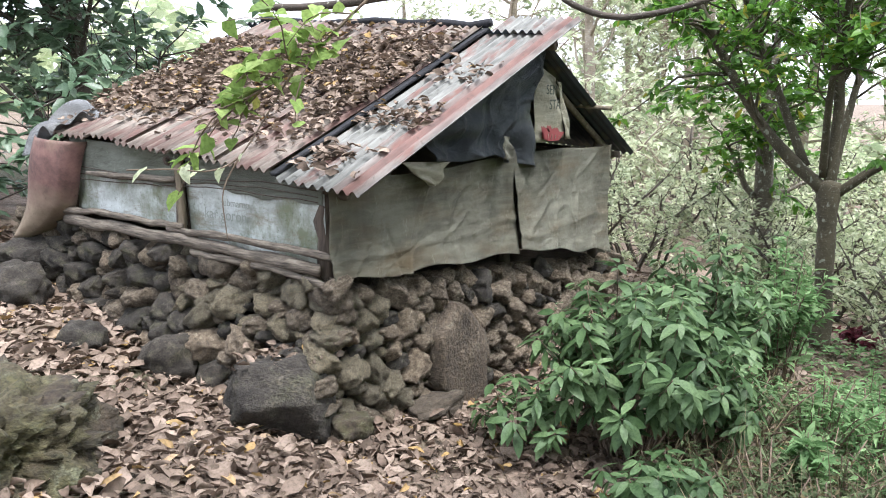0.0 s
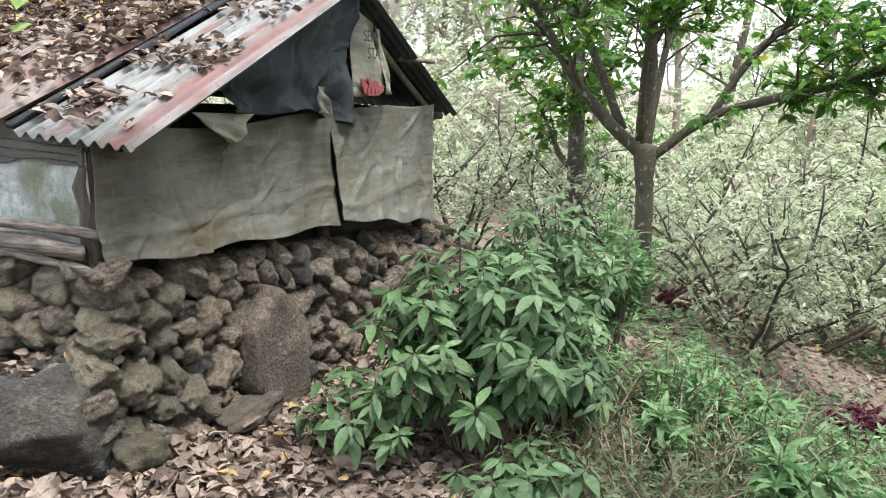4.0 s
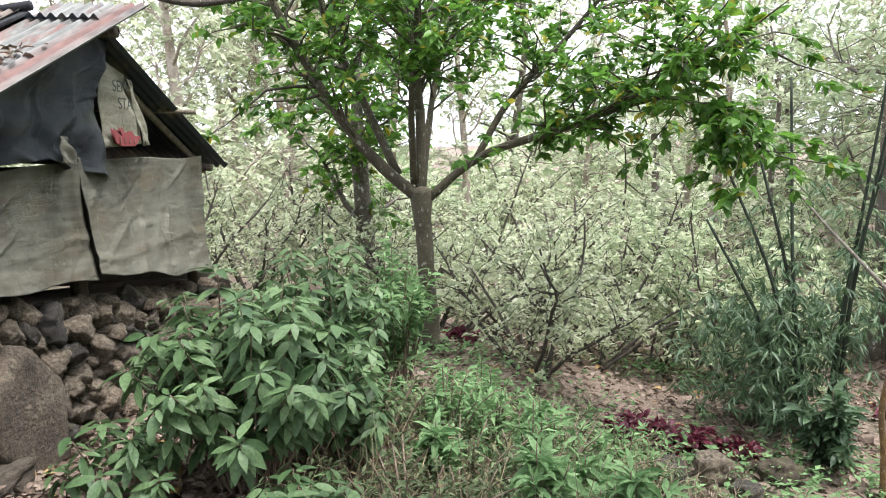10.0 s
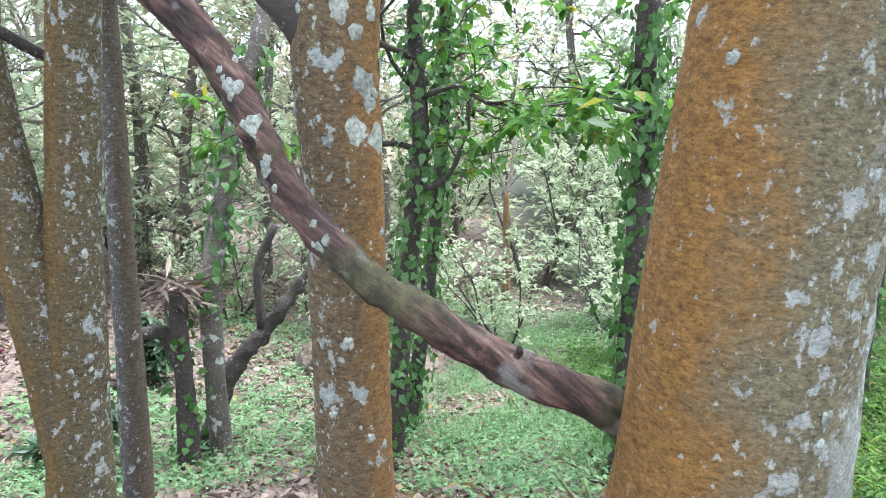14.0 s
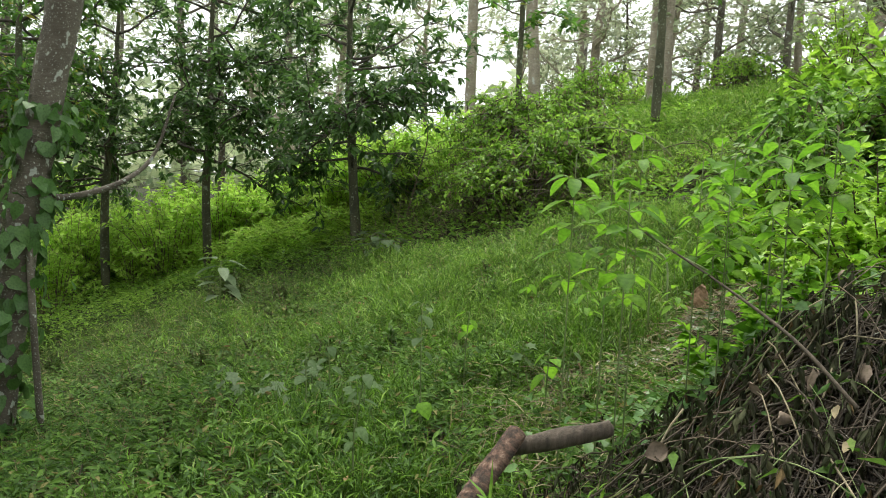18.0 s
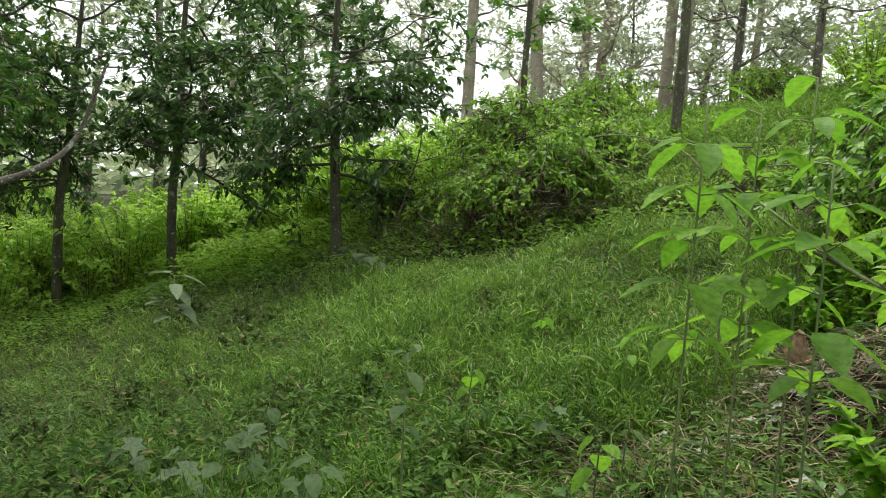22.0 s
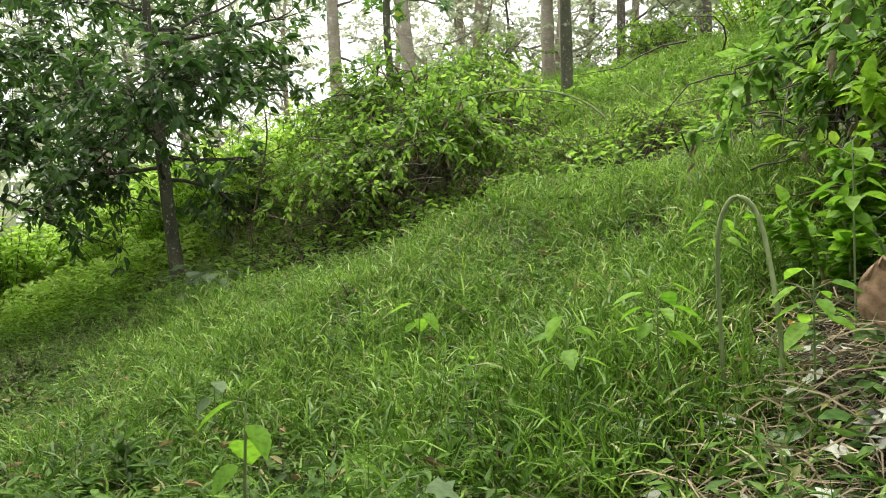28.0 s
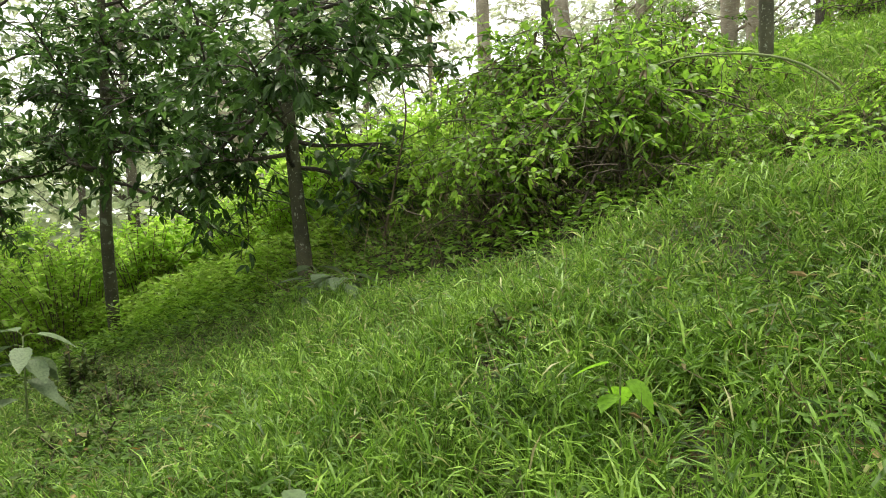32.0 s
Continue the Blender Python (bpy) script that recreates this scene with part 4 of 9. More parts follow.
# paler, lit-looking copies are picked near the corner, darker ones at random
for a, d, s in pack(4.45, 1.15, ((0.2, 120), (0.15, 800), (0.11, 2200), (0.075, 1300)), (0.86, 1.44, 0.42)):
    z = top_line(u=max(a, 0)) - 0.05 - d
    if z > gz(*hut_at(a, 0, 0)[:2]) - 0.1:
        k = 1.02 + 0.1 * rs.rand()
        lay_stone(hut_at(a, rs.uniform(-0.03, 0.03) - 0.09 * d + (0.04 if s < 0.11 else 0), z), (s * k * 1.2, max(0.2, s * 1.2), s * k * 0.9), TURN_U, a < 0.6 and rs.rand() < 0.35, rs.rand() < 0.1)
# lit-looking copies high by the corner, darker ones low and farther back
for a, d, s in pack(3.45, 0.85, ((0.21, 120), (0.165, 500), (0.12, 1500), (0.08, 900))):
    z = top_line(v=a) - 0.02 - d
    if z > gz(*hut_at(0, a, 0)[:2]) - 0.12:
        k = 1.02 + 0.12 * rs.rand()
        lay_stone(hut_at(rs.uniform(-0.05, 0.03) - 0.3 * d + (0.04 if s < 0.12 else 0), a, z), (s * k * 1.22, max(0.22, s * 1.2), s * k * 0.9), TURN_U + math.pi / 2, d < 0.45 and a < 1.4 and rs.rand() < 0.6, rs.rand() < 0.15 + 0.3 * (a > 1.4) + 0.3 * (d > 0.4))
# the tall upright slab in the gable wall, five-sided with a point at the top
outline = [(1.15, 0.1), (0.86, -0.09), (0.83, -0.45), (1.1, -0.78), (1.44, -0.66), (1.47, -0.2), (1.33, -0.04)]
mid = np.array(outline).mean(0)
edges_of = []
for k in range(len(outline)):
    a, b = np.array(outline[k]) - mid, np.array(outline[(k + 1) % len(outline)]) - mid
    nrm = np.array([-(b - a)[1], (b - a)[0]])
    nrm = nrm / np.linalg.norm(nrm) * (1 if nrm @ a > 0 else -1)
    edges_of.append(((nrm[0], 0, nrm[1]), float(nrm @ a)))
slab = cut_rock("slab", edges_of + [((0.05, -1, 0.08), 0.1), ((0, 1, 0), 0.14)], 21, 5, 0.012, 0.012, 0.006)
slab.materials.append(STONE_BROWN)
slab_ob = new("upright_slab", slab)
slab_ob.parent = foundation
slab_ob.location = Vector(hut_at(mid[0], -0.13, mid[1])) - foundation.location
slab_ob.rotation_euler = (0.0, 0.0, TURN_U)


def sheet_between(fn, nu, nv, thick=0.004):
    """A thin, two-sided sheet from a function of (s, t), with an edge."""
    s, t = np.meshgrid(np.linspace(0, 1, nu), np.linspace(0, 1, nv), indexing="ij")
    front = fn(s.ravel(), t.ravel())
    i, j = np.meshgrid(np.arange(nu - 1), np.arange(nv - 1), indexing="ij")
    f = np.stack([i * nv + j, (i + 1) * nv + j, (i + 1) * nv + j + 1, i * nv + j + 1], -1).reshape(-1, 4)
    a, b = front.reshape(nu, nv, 3)[1:, :-1], front.reshape(nu, nv, 3)[:-1, 1:]
    nrm = np.cross(a - front.reshape(nu, nv, 3)[:-1, :-1], b - front.reshape(nu, nv, 3)[:-1, :-1])
    nrm = unit(nrm.reshape(-1, 3).mean(0))
    back = front - nrm * thick
    n = len(front)
    rim = [np.arange(nu) * nv, np.arange(nv) + (nu - 1) * nv, (np.arange(nu) * nv + nv - 1)[::-1], np.arange(nv)[::-1]]
    edges = [np.stack([r[:-1], r[:-1] + n, r[1:] + n, r[1:]], 1) for r in rim]
    return np.vstack([front, back]), np.vstack([f, f[:, ::-1] + n, *edges])


hut = thing("hut", hut_at(2.0, 1.5, 0.3), "low hut of old sheeting under a rusty corrugated roof", "hut")
SLOPE = (2.03 - 1.015) / (2.25 + 0.157)


def corrugated(v0, waves, u0, u1, lift=0.0, right=False, sag=0.02, jag=0.0):
    """A roofing sheet: waves along v, 76 mm each, laid from u0 up to u1."""
    pitch, per, along = 0.076, 8, 9
    nv = waves * per + 1

    def fn(s, t):
        v = v0 + t * waves * pitch
        u = u0 + s * (u1 - u0)
        z = (1.015 + SLOPE * (u + 0.157)) if not right else 2.03 - 0.5 * (u - 2.25)
        z = z + lift + 0.015 * np.cos(2 * np.pi * t * waves) - sag * np.sin(np.pi * s) * (0.6 + 0.4 * np.sin(5 * v))
        return hut_roof(u + jag * (s < 0.01) * np.sin(v * 9), v, z)
    return sheet_between(fn, along, nv, 0.002)


part("near_roof_sheet", corrugated(-0.38, 9, -0.157, 2.62, 0.0), METAL_STRIPED, hut, "grey corrugated sheet with rust along its outer edge", True)
for k in range(5):
    part("roof_sheet", corrugated(0.36 + 0.49 * k, 8, -0.12 - 0.05 * rs.rand(), 2.27, 0.05 + 0.012 * (k % 2)), METAL_RUST, hut, "rusty corrugated roof sheet", True)
for k in range(6):
    part("back_roof_sheet", corrugated(-0.18 + 0.54 * k, 9, 2.2, 4.32, -0.01 + 0.012 * (k % 2), True), METAL_DARK, hut, "dark corrugated roof sheet", True)


def box_between(a, b, w, h, rs_=None, n=6, wob=0.008):
    """A rough beam from a to b, w wide and h high."""
    a, b = np.asarray(a, float), np.asarray(b, float)
    t = unit(b - a)
    s = unit(np.cross(t, [0, 0, 1.0] if abs(t[2]) < 0.9 else [1.0, 0, 0]))
    up = np.cross(s, t)
    pts = a + (b - a) * np.linspace(0, 1, n)[:, None]
    q = np.array([(-1, -.8), (-.8, -1), (.8, -1), (1, -.8), (1, .8), (.8, 1), (-.8, 1), (-1, .8)]) * 0.5
    ring = s * q[:, :1] * w + up * q[:, 1:] * h
    v = pts[:, None] + ring[None]
    if rs_ is not None:
        v = v + rs_.normal(0, wob, v.shape)
    v = v.reshape(-1, 3)
    i, j = np.meshgrid(np.arange(n - 1), np.arange(8), indexing="ij")
    k = (j + 1) % 8
    f = np.stack([i * 8 + j, i * 8 + k, (i + 1) * 8 + k, (i + 1) * 8 + j], -1).reshape(-1, 4)
    o = (n - 1) * 8
    caps = np.array([(0, 3, 2, 1), (0, 5, 4, 3), (0, 7, 6, 5), (o, o + 1, o + 2, o + 3), (o, o + 3, o + 4, o + 5), (o, o + 5, o + 6, o + 7)])
    return v, np.vstack([f, caps])


# black strip in place of the shaded gap under the raised main roof, ridge cap, rafters
part("gap_shade_strip", box_between(hut_roof(-0.14, 0.335, 1.045), hut_roof(2.25, 0.335, 2.06), 0.05, 0.022, rs, 12, 0.003), TAR_AND_GAP, hut, "black strip standing for the shaded gap under the roof edge")
part("ridge_cap", tube(hut_roof(np.full(14, 2.26), np.linspace(0.3, 3.0, 14), 2.09 + 0.012 * rs.normal(0, 1, 14)), [0.035, 0.035], 8), TAR_AND_GAP, hut, "black tarred ridge roll")
for v in (0.02, 1.5, 2.8):
    part("rafter", tube(hut_roof(np.linspace(-0.05, 2.25, 9), np.full(9, v), 0.94 + SLOPE * np.linspace(0.1, 2.4, 9)), [0.035, 0.03], 7, 0.06, rs), WOOD_DARK, hut)
    part("rafter", tube(hut_roof(np.linspace(2.25, 4.22, 9), np.full(9, v), 1.93 - 0.5 * np.linspace(0, 1.97, 9)), [0.032, 0.03], 7, 0.06, rs), WOOD_OLD, hut)
part("ridge_pole", tube(hut_roof(np.full(8, 2.25), np.linspace(-0.3, 2.95, 8), np.full(8, 1.95)), [0.04, 0.035], 7, 0.06, rs), WOOD_DARK, hut)
part("purlin", tube(hut_roof(np.full(8, 3.35), np.linspace(-0.32, 2.9, 8), np.full(8, 1.46)), [0.022, 0.02], 6, 0.06, rs), WOOD_OLD, hut)
part("wall_plate", tube(hut_roof(np.full(8, 0.03), np.linspace(-0.1, 2.9, 8), np.full(8, 0.96)), [0.035, 0.035], 7, 0.06, rs), WOOD_DARK, hut)
part("wall_plate", tube(hut_roof(np.full(8, 4.12), np.linspace(-0.1, 2.9, 8), np.full(8, 0.98)), [0.035, 0.035], 7, 0.06, rs), WOOD_DARK, hut)
part("tie_beam", tube(hut_at(np.linspace(0, 4.15, 9), np.full(9, 0.03), np.linspace(1.0, 1.06, 9)), [0.03, 0.03], 7, 0.06, rs), WOOD_OLD, hut)
for u, v, z0, z1 in ((0.0, 0.06, 0.40, 1.02), (3.92, 0.06, -0.05, 1.12), (0.0, 1.41, 0.5, 1.08), (0.0, 2.75, 0.5, 1.2), (4.1, 2.8, -0.1, 1.2), (2.2, 0.1, 0.15, 2.0)):
    part("post", tube(hut_at(u + rs.normal(0, 0.008, 7), v + rs.normal(0, 0.008, 7), np.linspace(z0, z1, 7)), [0.055, 0.045], 8, 0.08, rs), WOOD_DARK, hut, "weathered dark post")

# gable cloths
def creases(a, b, n, seed, deep=0.01, wide=0.012):
    """Creases in a cloth: short soft ridges and furrows lying at all angles."""
    q = np.random.RandomState(seed)
    out = np.zeros(len(a))
    for _ in range(n):
        ca, cb, way_ = q.uniform(a.min(), a.max()), q.uniform(b.min(), b.max()), q.normal(1.2, 0.7)
        along = (a - ca) * math.cos(way_) + (b - cb) * math.sin(way_)
        across = -(a - ca) * math.sin(way_) + (b - cb) * math.cos(way_) + q.uniform(-0.6, 0.6) * along ** 2
        out = out + deep * q.uniform(-1, 1.3) * np.exp(-(across / (wide * q.uniform(0.7, 2.5))) ** 2 - (along / q.uniform(0.08, 0.35)) ** 2)
    return out


def gable_cloth(u0, u1, fold, seed, low, high, out=0.0):
    """Sheeting nailed along its top, wrinkled across, its foot spread on the stones."""
    ph = seed * 1.7

    def fn(s, t):
        bottom = low[0] + (low[1] - low[0]) * s + 0.012 * np.sin(7 * s * (u1 - u0) + ph) + 0.008 * np.sin(17 * s + 2 * ph)
        top = high[0] + (high[1] - high[0]) * s + 0.012 * np.sin(9 * s + ph) - 0.02 * np.sin(np.pi * s)
        u = u0 + s * (u1 - u0) + 0.035 * (s - 0.5) * np.sin(5 * t + ph)
        z = bottom + (top - bottom) * t
        push = 0.018 * np.sin(1.7 * u + 3 * t + ph) + fold * np.sin(13 * u - 5 * t + ph) * (0.2 + t * (1 - t) * 2) 
        push = push + 0.07 * (1 - t) ** 3
        for c, w, tilt in ((0.26, 0.04, 0.22),):
            push = push + 0.012 * np.exp(-((t - c - tilt * (s - 0.5) - 0.03 * np.sin(6 * s + ph)) / w) ** 2)
        push = push + 0.02 * np.exp(-((s - 0.31 - 0.18 * t) / 0.012) ** 2) + 0.03 * np.exp(-((s - 0.97) / 0.025) ** 2)
        push = push + creases(u, z, 46, int(seed * 10) + 5, 0.017, 0.016)
        return hut_at(u, -0.05 - out - push, z)
    return sheet_between(fn, 190, 80, 0.003)


part("gable_cloth", gable_cloth(-0.1, 2.1, 0.006, 0.3, (0.475, 0.31), (1.06, 1.1)), CLOTH_GREY, hut, "grey-green weathered sheeting on the gable", True)
part("gable_cloth", gable_cloth(2.04, 3.9, 0.008, 2.1, (0.35, 0.05), (1.14, 1.11), 0.035), CLOTH_GREY, hut, "grey-green weathered sheeting with a loose seam", True)


def hung(corners, belly=0.05, ripple=0.02, waves=3.0, n=26, drop=0.0):
    """A hanging cloth between four hut corners (u, z): low left, low right, top right, top left."""
    c = np.array(corners, float)

    def fn(s, t):
        p = (np.outer((1 - s) * (1 - t), c[0]) + np.outer(s * (1 - t), c[1]) + np.outer(s * t, c[2]) + np.outer((1 - s) * t, c[3]).reshape(len(s), -1))
        z = p[:, 1] - drop * np.sin(np.pi * s) * (1 - t)
        out = p[:, 2] + belly * np.sin(np.pi * s) * np.sin(np.pi * (0.25 + 0.7 * t)) + ripple * np.sin(waves * 2 * np.pi * s + 2.5 * t) * (1.1 - t) + 0.012 * np.sin(9 * t + 5 * s)
        return hut_at(p[:, 0], -out, z)
    return sheet_between(fn, n, n, 0.003)


def tarp(s, t):
    """The tarpaulin: from under the near sheet to a ragged tip, folded where it is tucked."""
    low = np.interp(s, [0, 0.25, 0.5, 0.62, 0.8, 1.0], [1.13, 1.1, 1.13, 1.06, 1.03, 0.98])
    left = 0.84 + 0.1 * t
    right = np.interp(t, [0, 0.3, 0.5, 1.0], [2.44, 2.27, 2.22, 2.5])
    u = left + (right - left) * s
    roof = 0.985 + SLOPE * (u + 0.157)
    z = low + (np.minimum(roof, 1.93) - low) * t
    out = 0.1 + 0.035 * np.sin(9 * u + 5 * t) * (1 - 0.6 * t) + 0.028 * np.sin(23 * s - 6 * t + 1) * (1 - t) + 0.05 * np.exp(-((s - 0.6) / 0.05) ** 2) * (1 - t) + 0.02 * np.sin(14 * t + 4 * s)
    out = out + creases(u, z, 40, 77, 0.035, 0.02)
    return hut_at(u, -out, z)


part("black_tarp", sheet_between(tarp, 110, 80, 0.003), CLOTH_BLACK, hut, "black mildewed tarpaulin hung in the gable", True)
part("tarp_tuck", hung([(1.66, 1.1, 0.2), (1.8, 1.08, 0.22), (1.78, 1.26, 0.17), (1.7, 1.27, 0.17)], 0.03, 0.015, 1.5, 14), CLOTH_GREY, hut, "grey tucked end of the tarpaulin", True)
sack = part("sack", hung([(2.28, 1.19, 0.1), (2.9, 1.22, 0.1), (2.74, 1.72, 0.05), (2.42, 1.84, 0.05)], 0.05, 0.012, 1.6, 30), CLOTH_SACK, hut, "faded printed sack", True)
part("sack_fold", hung([(2.8, 1.2, 0.14), (2.93, 1.22, 0.13), (2.77, 1.68, 0.09), (2.71, 1.7, 0.09)], 0.02, 0.012, 1.0, 14), CLOTH_SACK, hut, "folded edge of the sack", True)
part("torn_sacking", hung([(0.8, 0.97, 0.13), (0.9, 0.97, 0.13), (1.1, 1.11, 0.09), (0.55, 1.14, 0.09)], 0.03, 0.02, 1.2, 18), CLOTH_SACK, hut, "torn corner of sacking", True)
spikes = [(2.33, 1.33), (2.4, 1.29), (2.45, 1.335), (2.5, 1.285), (2.58, 1.31), (2.63, 1.27), (2.72, 1.27), (2.66, 1.225), (2.62, 1.2), (2.44, 1.2), (2.36, 1.225)]
hub = np.array([2.51, 1.245])
ring = np.array([hub] + [np.array(p) for p in spikes])
skin = hut_at(ring[:, 0], np.full(len(ring), -0.172), ring[:, 1])
fan = np.array([(0, k, k % (len(ring) - 1) + 1) for k in range(1, len(ring))])
part("print_patch", (np.vstack([skin, skin + V * 0.02]), np.vstack([fan[:, ::-1], fan + len(ring)])), PRINT_RED, sack, "faded red printed shape")
for k in range(4):
    part("print_bar", box_between(hut_at(2.41 + 0.065 * k, -0.176, 1.215), hut_at(2.42 + 0.065 * k, -0.176, 1.265 - 0.008 * k), 0.022, 0.003), CLOTH_SACK, sack, "pale mark in the red print")


def lettering(word, at, way, off, size, mat, parent, name, label=""):
    """Printed letters as a thin skin of their own."""
    cu = bpy.data.curves.new("letters", "FONT")
    cu.body, cu.size, cu.extrude = word, size, 0.0008
    ob = new("letters", cu)
    me = bpy.data.meshes.new_from_object(ob.evaluated_get(bpy.context.evaluated_depsgraph_get()))
    bpy.data.objects.remove(ob)
    co = np.zeros(len(me.vertices) * 3, np.float32)
    me.vertices.foreach_get("co", co)
    co = co.reshape(-1, 3)
    w = np.asarray(at) + np.outer(co[:, 0], way) + np.outer(co[:, 1], [0, 0, 1]) + np.outer(co[:, 2], off) - np.array(base_of(parent))
    me.vertices.foreach_set("co", w.astype(np.float32).ravel())
    me.materials.append(mat)
    ob = new(name, me)
    ob.parent = parent
    return tagged(ob, label)


lettering("SEM", hut_at(2.41, -0.15, 1.58), U, -V, 0.115, PRINT_DARK, sack, "print", "faded dark letters")
lettering("STA", hut_at(2.44, -0.165, 1.46), U, -V, 0.115, PRINT_DARK, sack, "print", "faded dark letters")

# long side: white banner panels, planks and a leaning sheet at the far corner
def side_panel(v0, v1, z0, z1, out=0.02, ragged=0.0):
    def fn(s, t):
        v = v0 + s * (v1 - v0)
        z = z0 + (z1 - z0) * t + RISE * v * 0.8 + ragged * (1 - t) * (np.sin(7 * v) + 0.6 * np.sin(19 * v + 1))
        belly = 0.014 * np.sin(3.3 * v + 1.0) + 0.006 * np.sin(9 * z + 4 * v) + 0.004 * np.sin(21 * v + 13 * z)
        return hut_at(-out - belly, v, z)
    return sheet_between(fn, 60, 30, 0.003)


part("banner_panel", side_panel(0.02, 1.33, 0.52, 1.06), CLOTH_WHITE, hut, "dirty white banner sheet with faded lettering", True)
part("banner_panel", side_panel(1.36, 2.72, 0.54, 1.08), CLOTH_WHITE, hut, "dirty white banner sheet", True)
part("upper_panel", side_panel(1.37, 2.73, 0.86, 1.1, 0.036, 0.006), CLOTH_OLIVE, hut, "grey-green sheeting under the eave", True)
part("upper_panel", side_panel(0.02, 1.32, 0.9, 1.08, 0.036, 0.018), CLOTH_OLIVE, hut, "grey-green sheeting under the eave", True)
lettering("kar goron", hut_at(-0.044, 1.12, 0.745), -V, -U, 0.105, PRINT_FAINT, hut, "faded_lettering", "faint grey letters")
lettering("submarno", hut_at(-0.046, 0.95, 0.84), -V, -U, 0.07, PRINT_FAINT, hut, "faded_lettering", "faint grey letters")
PLANKS = [(2.84, 1.3, 0.655, 0.665, 0.05, 0.02), (1.45, -0.07, 0.64, 0.615, 0.05, 0.018), (2.75, 0.02, 0.59, 0.525, 0.085, 0.025), (1.2, -0.02, 0.5, 0.45, 0.05, 0.02)]
for v0, v1, z0, z1, tall, thick in PLANKS:
    ends = hut_at(np.full(14, -0.1) + rs.normal(0, 0.006, 14), np.linspace(v0, v1, 14), np.linspace(z0, z1, 14) + 0.02 * np.sin(np.linspace(0, 3, 14)) + rs.normal(0, 0.005, 14))
    v, f = tube(ends, [tall / 2, tall / 2.2], 12, 0.16, rs)
    flat = (v - np.array(hut_at(-0.1, 0, 0))) @ U
    part("plank", (v - np.outer(flat * (1 - thick / tall * 2), U), f), WOOD_PLANK, hut, "old split weathered plank")
part("rail", tube(hut_at(np.full(10, -0.085), np.linspace(1.36, 2.42, 10), np.linspace(0.985, 0.965, 10) + rs.normal(0, 0.004, 10)), [0.026, 0.02], 7, 0.14, rs), WOOD_PLANK, hut)
part("upright", box_between(hut_at(-0.06, 1.345, 0.6), hut_at(-0.06, 1.345, 1.12), 0.06, 0.05, rs, 10, 0.004), WOOD_OLD, hut)
for k in range(3):
    part("cord", tube(hut_at(np.full(16, -0.062), np.linspace(0.05, 2.6, 16), 0.93 + 0.035 * k + 0.02 * np.sin(np.linspace(0, 5 + k, 16)) + rs.normal(0, 0.004, 16)), [0.004, 0.004], 5), WOOD_DARK, hut, "thin drooping cord")


def leaning(s, t):
    """A stiff sheet hung over the far corner, tapering to its foot."""
    left = np.interp(t, [0, 0.4, 1], [3.3, 3.18, 3.02])
    right = np.interp(t, [0, 0.15, 0.35, 0.6, 1], [3.08, 2.88, 2.66, 2.56, 2.46])
    v = left + (right - left) * s
    z = 0.42 + (1.24 - 0.42) * t - 0.04 * s * t
    return hut_at(-0.14 - 0.06 * (1 - t) - 0.1 * np.sin(np.pi * s) + 0.02 * np.sin(6 * t) + 0.1 * (s > 0.9) * (s - 0.9) * 10, v, z)


part("leaning_sheet", sheet_between(leaning, 30, 30, 0.004), CLOTH_RUST, hut, "rust-stained bent sheet at the far corner", True)
part("eave_rag", sheet_between(lambda s, t: hut_roof(-0.2 + 0.36 * s, 2.68 + 0.46 * t - 0.12 * s, 1.05 + SLOPE * 0.5 * s + 0.05 * np.sin(7 * t + 4 * s) + 0.03 * np.sin(13 * s + 5 * t) - 0.2 * ((1 - s) * t) ** 2), 24, 24, 0.003), CLOTH_RAG, hut, "grey plastic rag over the eave", True)
part("end_wall", sheet_between(lambda s, t: hut_at(4.1 * s, np.full(len(s), 2.8), 0.3 + (0.9 + 0.9 * (1 - abs(2 * s - 1.1)).clip(0)) * t), 12, 8, 0.02), CLOTH_GREY, hut)
part("back_wall", sheet_between(lambda s, t: hut_at(np.full(len(s), 4.12), 2.8 * s, -0.1 + 1.15 * t), 12, 8, 0.02), CLOTH_GREY, hut)


# dry leaves on the roof
def roof_litter():
    n = 7600
    v = np.concatenate([rs.uniform(0.38, 2.92, n), rs.uniform(-0.2, 0.32, 520)])
    u = np.concatenate([rs.triangular(-0.05, 1.15, 2.2, n), rs.triangular(-0.1, 0.3, 1.75, 520)])
    keep = (np.sin(4.1 * u + 2.3 * v) + np.sin(7.3 * v - 3 * u) + rs.normal(0, 0.8, len(u)) > -1.0 + 1.9 * np.clip(0.7 - u, 0, 1)) | (rs.rand(len(u)) < 0.15)
    keep &= ~((v > 1.9) & (u > 1.75))
    keep[n:] &= (np.sin(9 * u[n:] + 1.0) > -0.3)
    u, v = u[keep], v[keep]
    z = 1.015 + SLOPE * (u + 0.157) + np.where(v > 0.34, 0.075, 0.02) + rs.uniform(0, 0.035, len(u)) * np.where(v > 0.34, 1, 0.5)
    ln = rs.uniform(0.04, 0.1, len(u))
    return dry_leaves(rs, hut_roof(u, v, z), around(rs, len(u), -0.35, 0.35), unit(rs.normal(0, 0.5, (len(u), 3)) + [-0.25, -0.3, 0.9]), ln, ln * rs.uniform(0.5, 0.8, len(u)))


tagged(solo("roof_leaves", roof_litter(), DRY_LEAF, "dry brown leaves lying on the corrugated roof", "leaf litter", "stuff"))


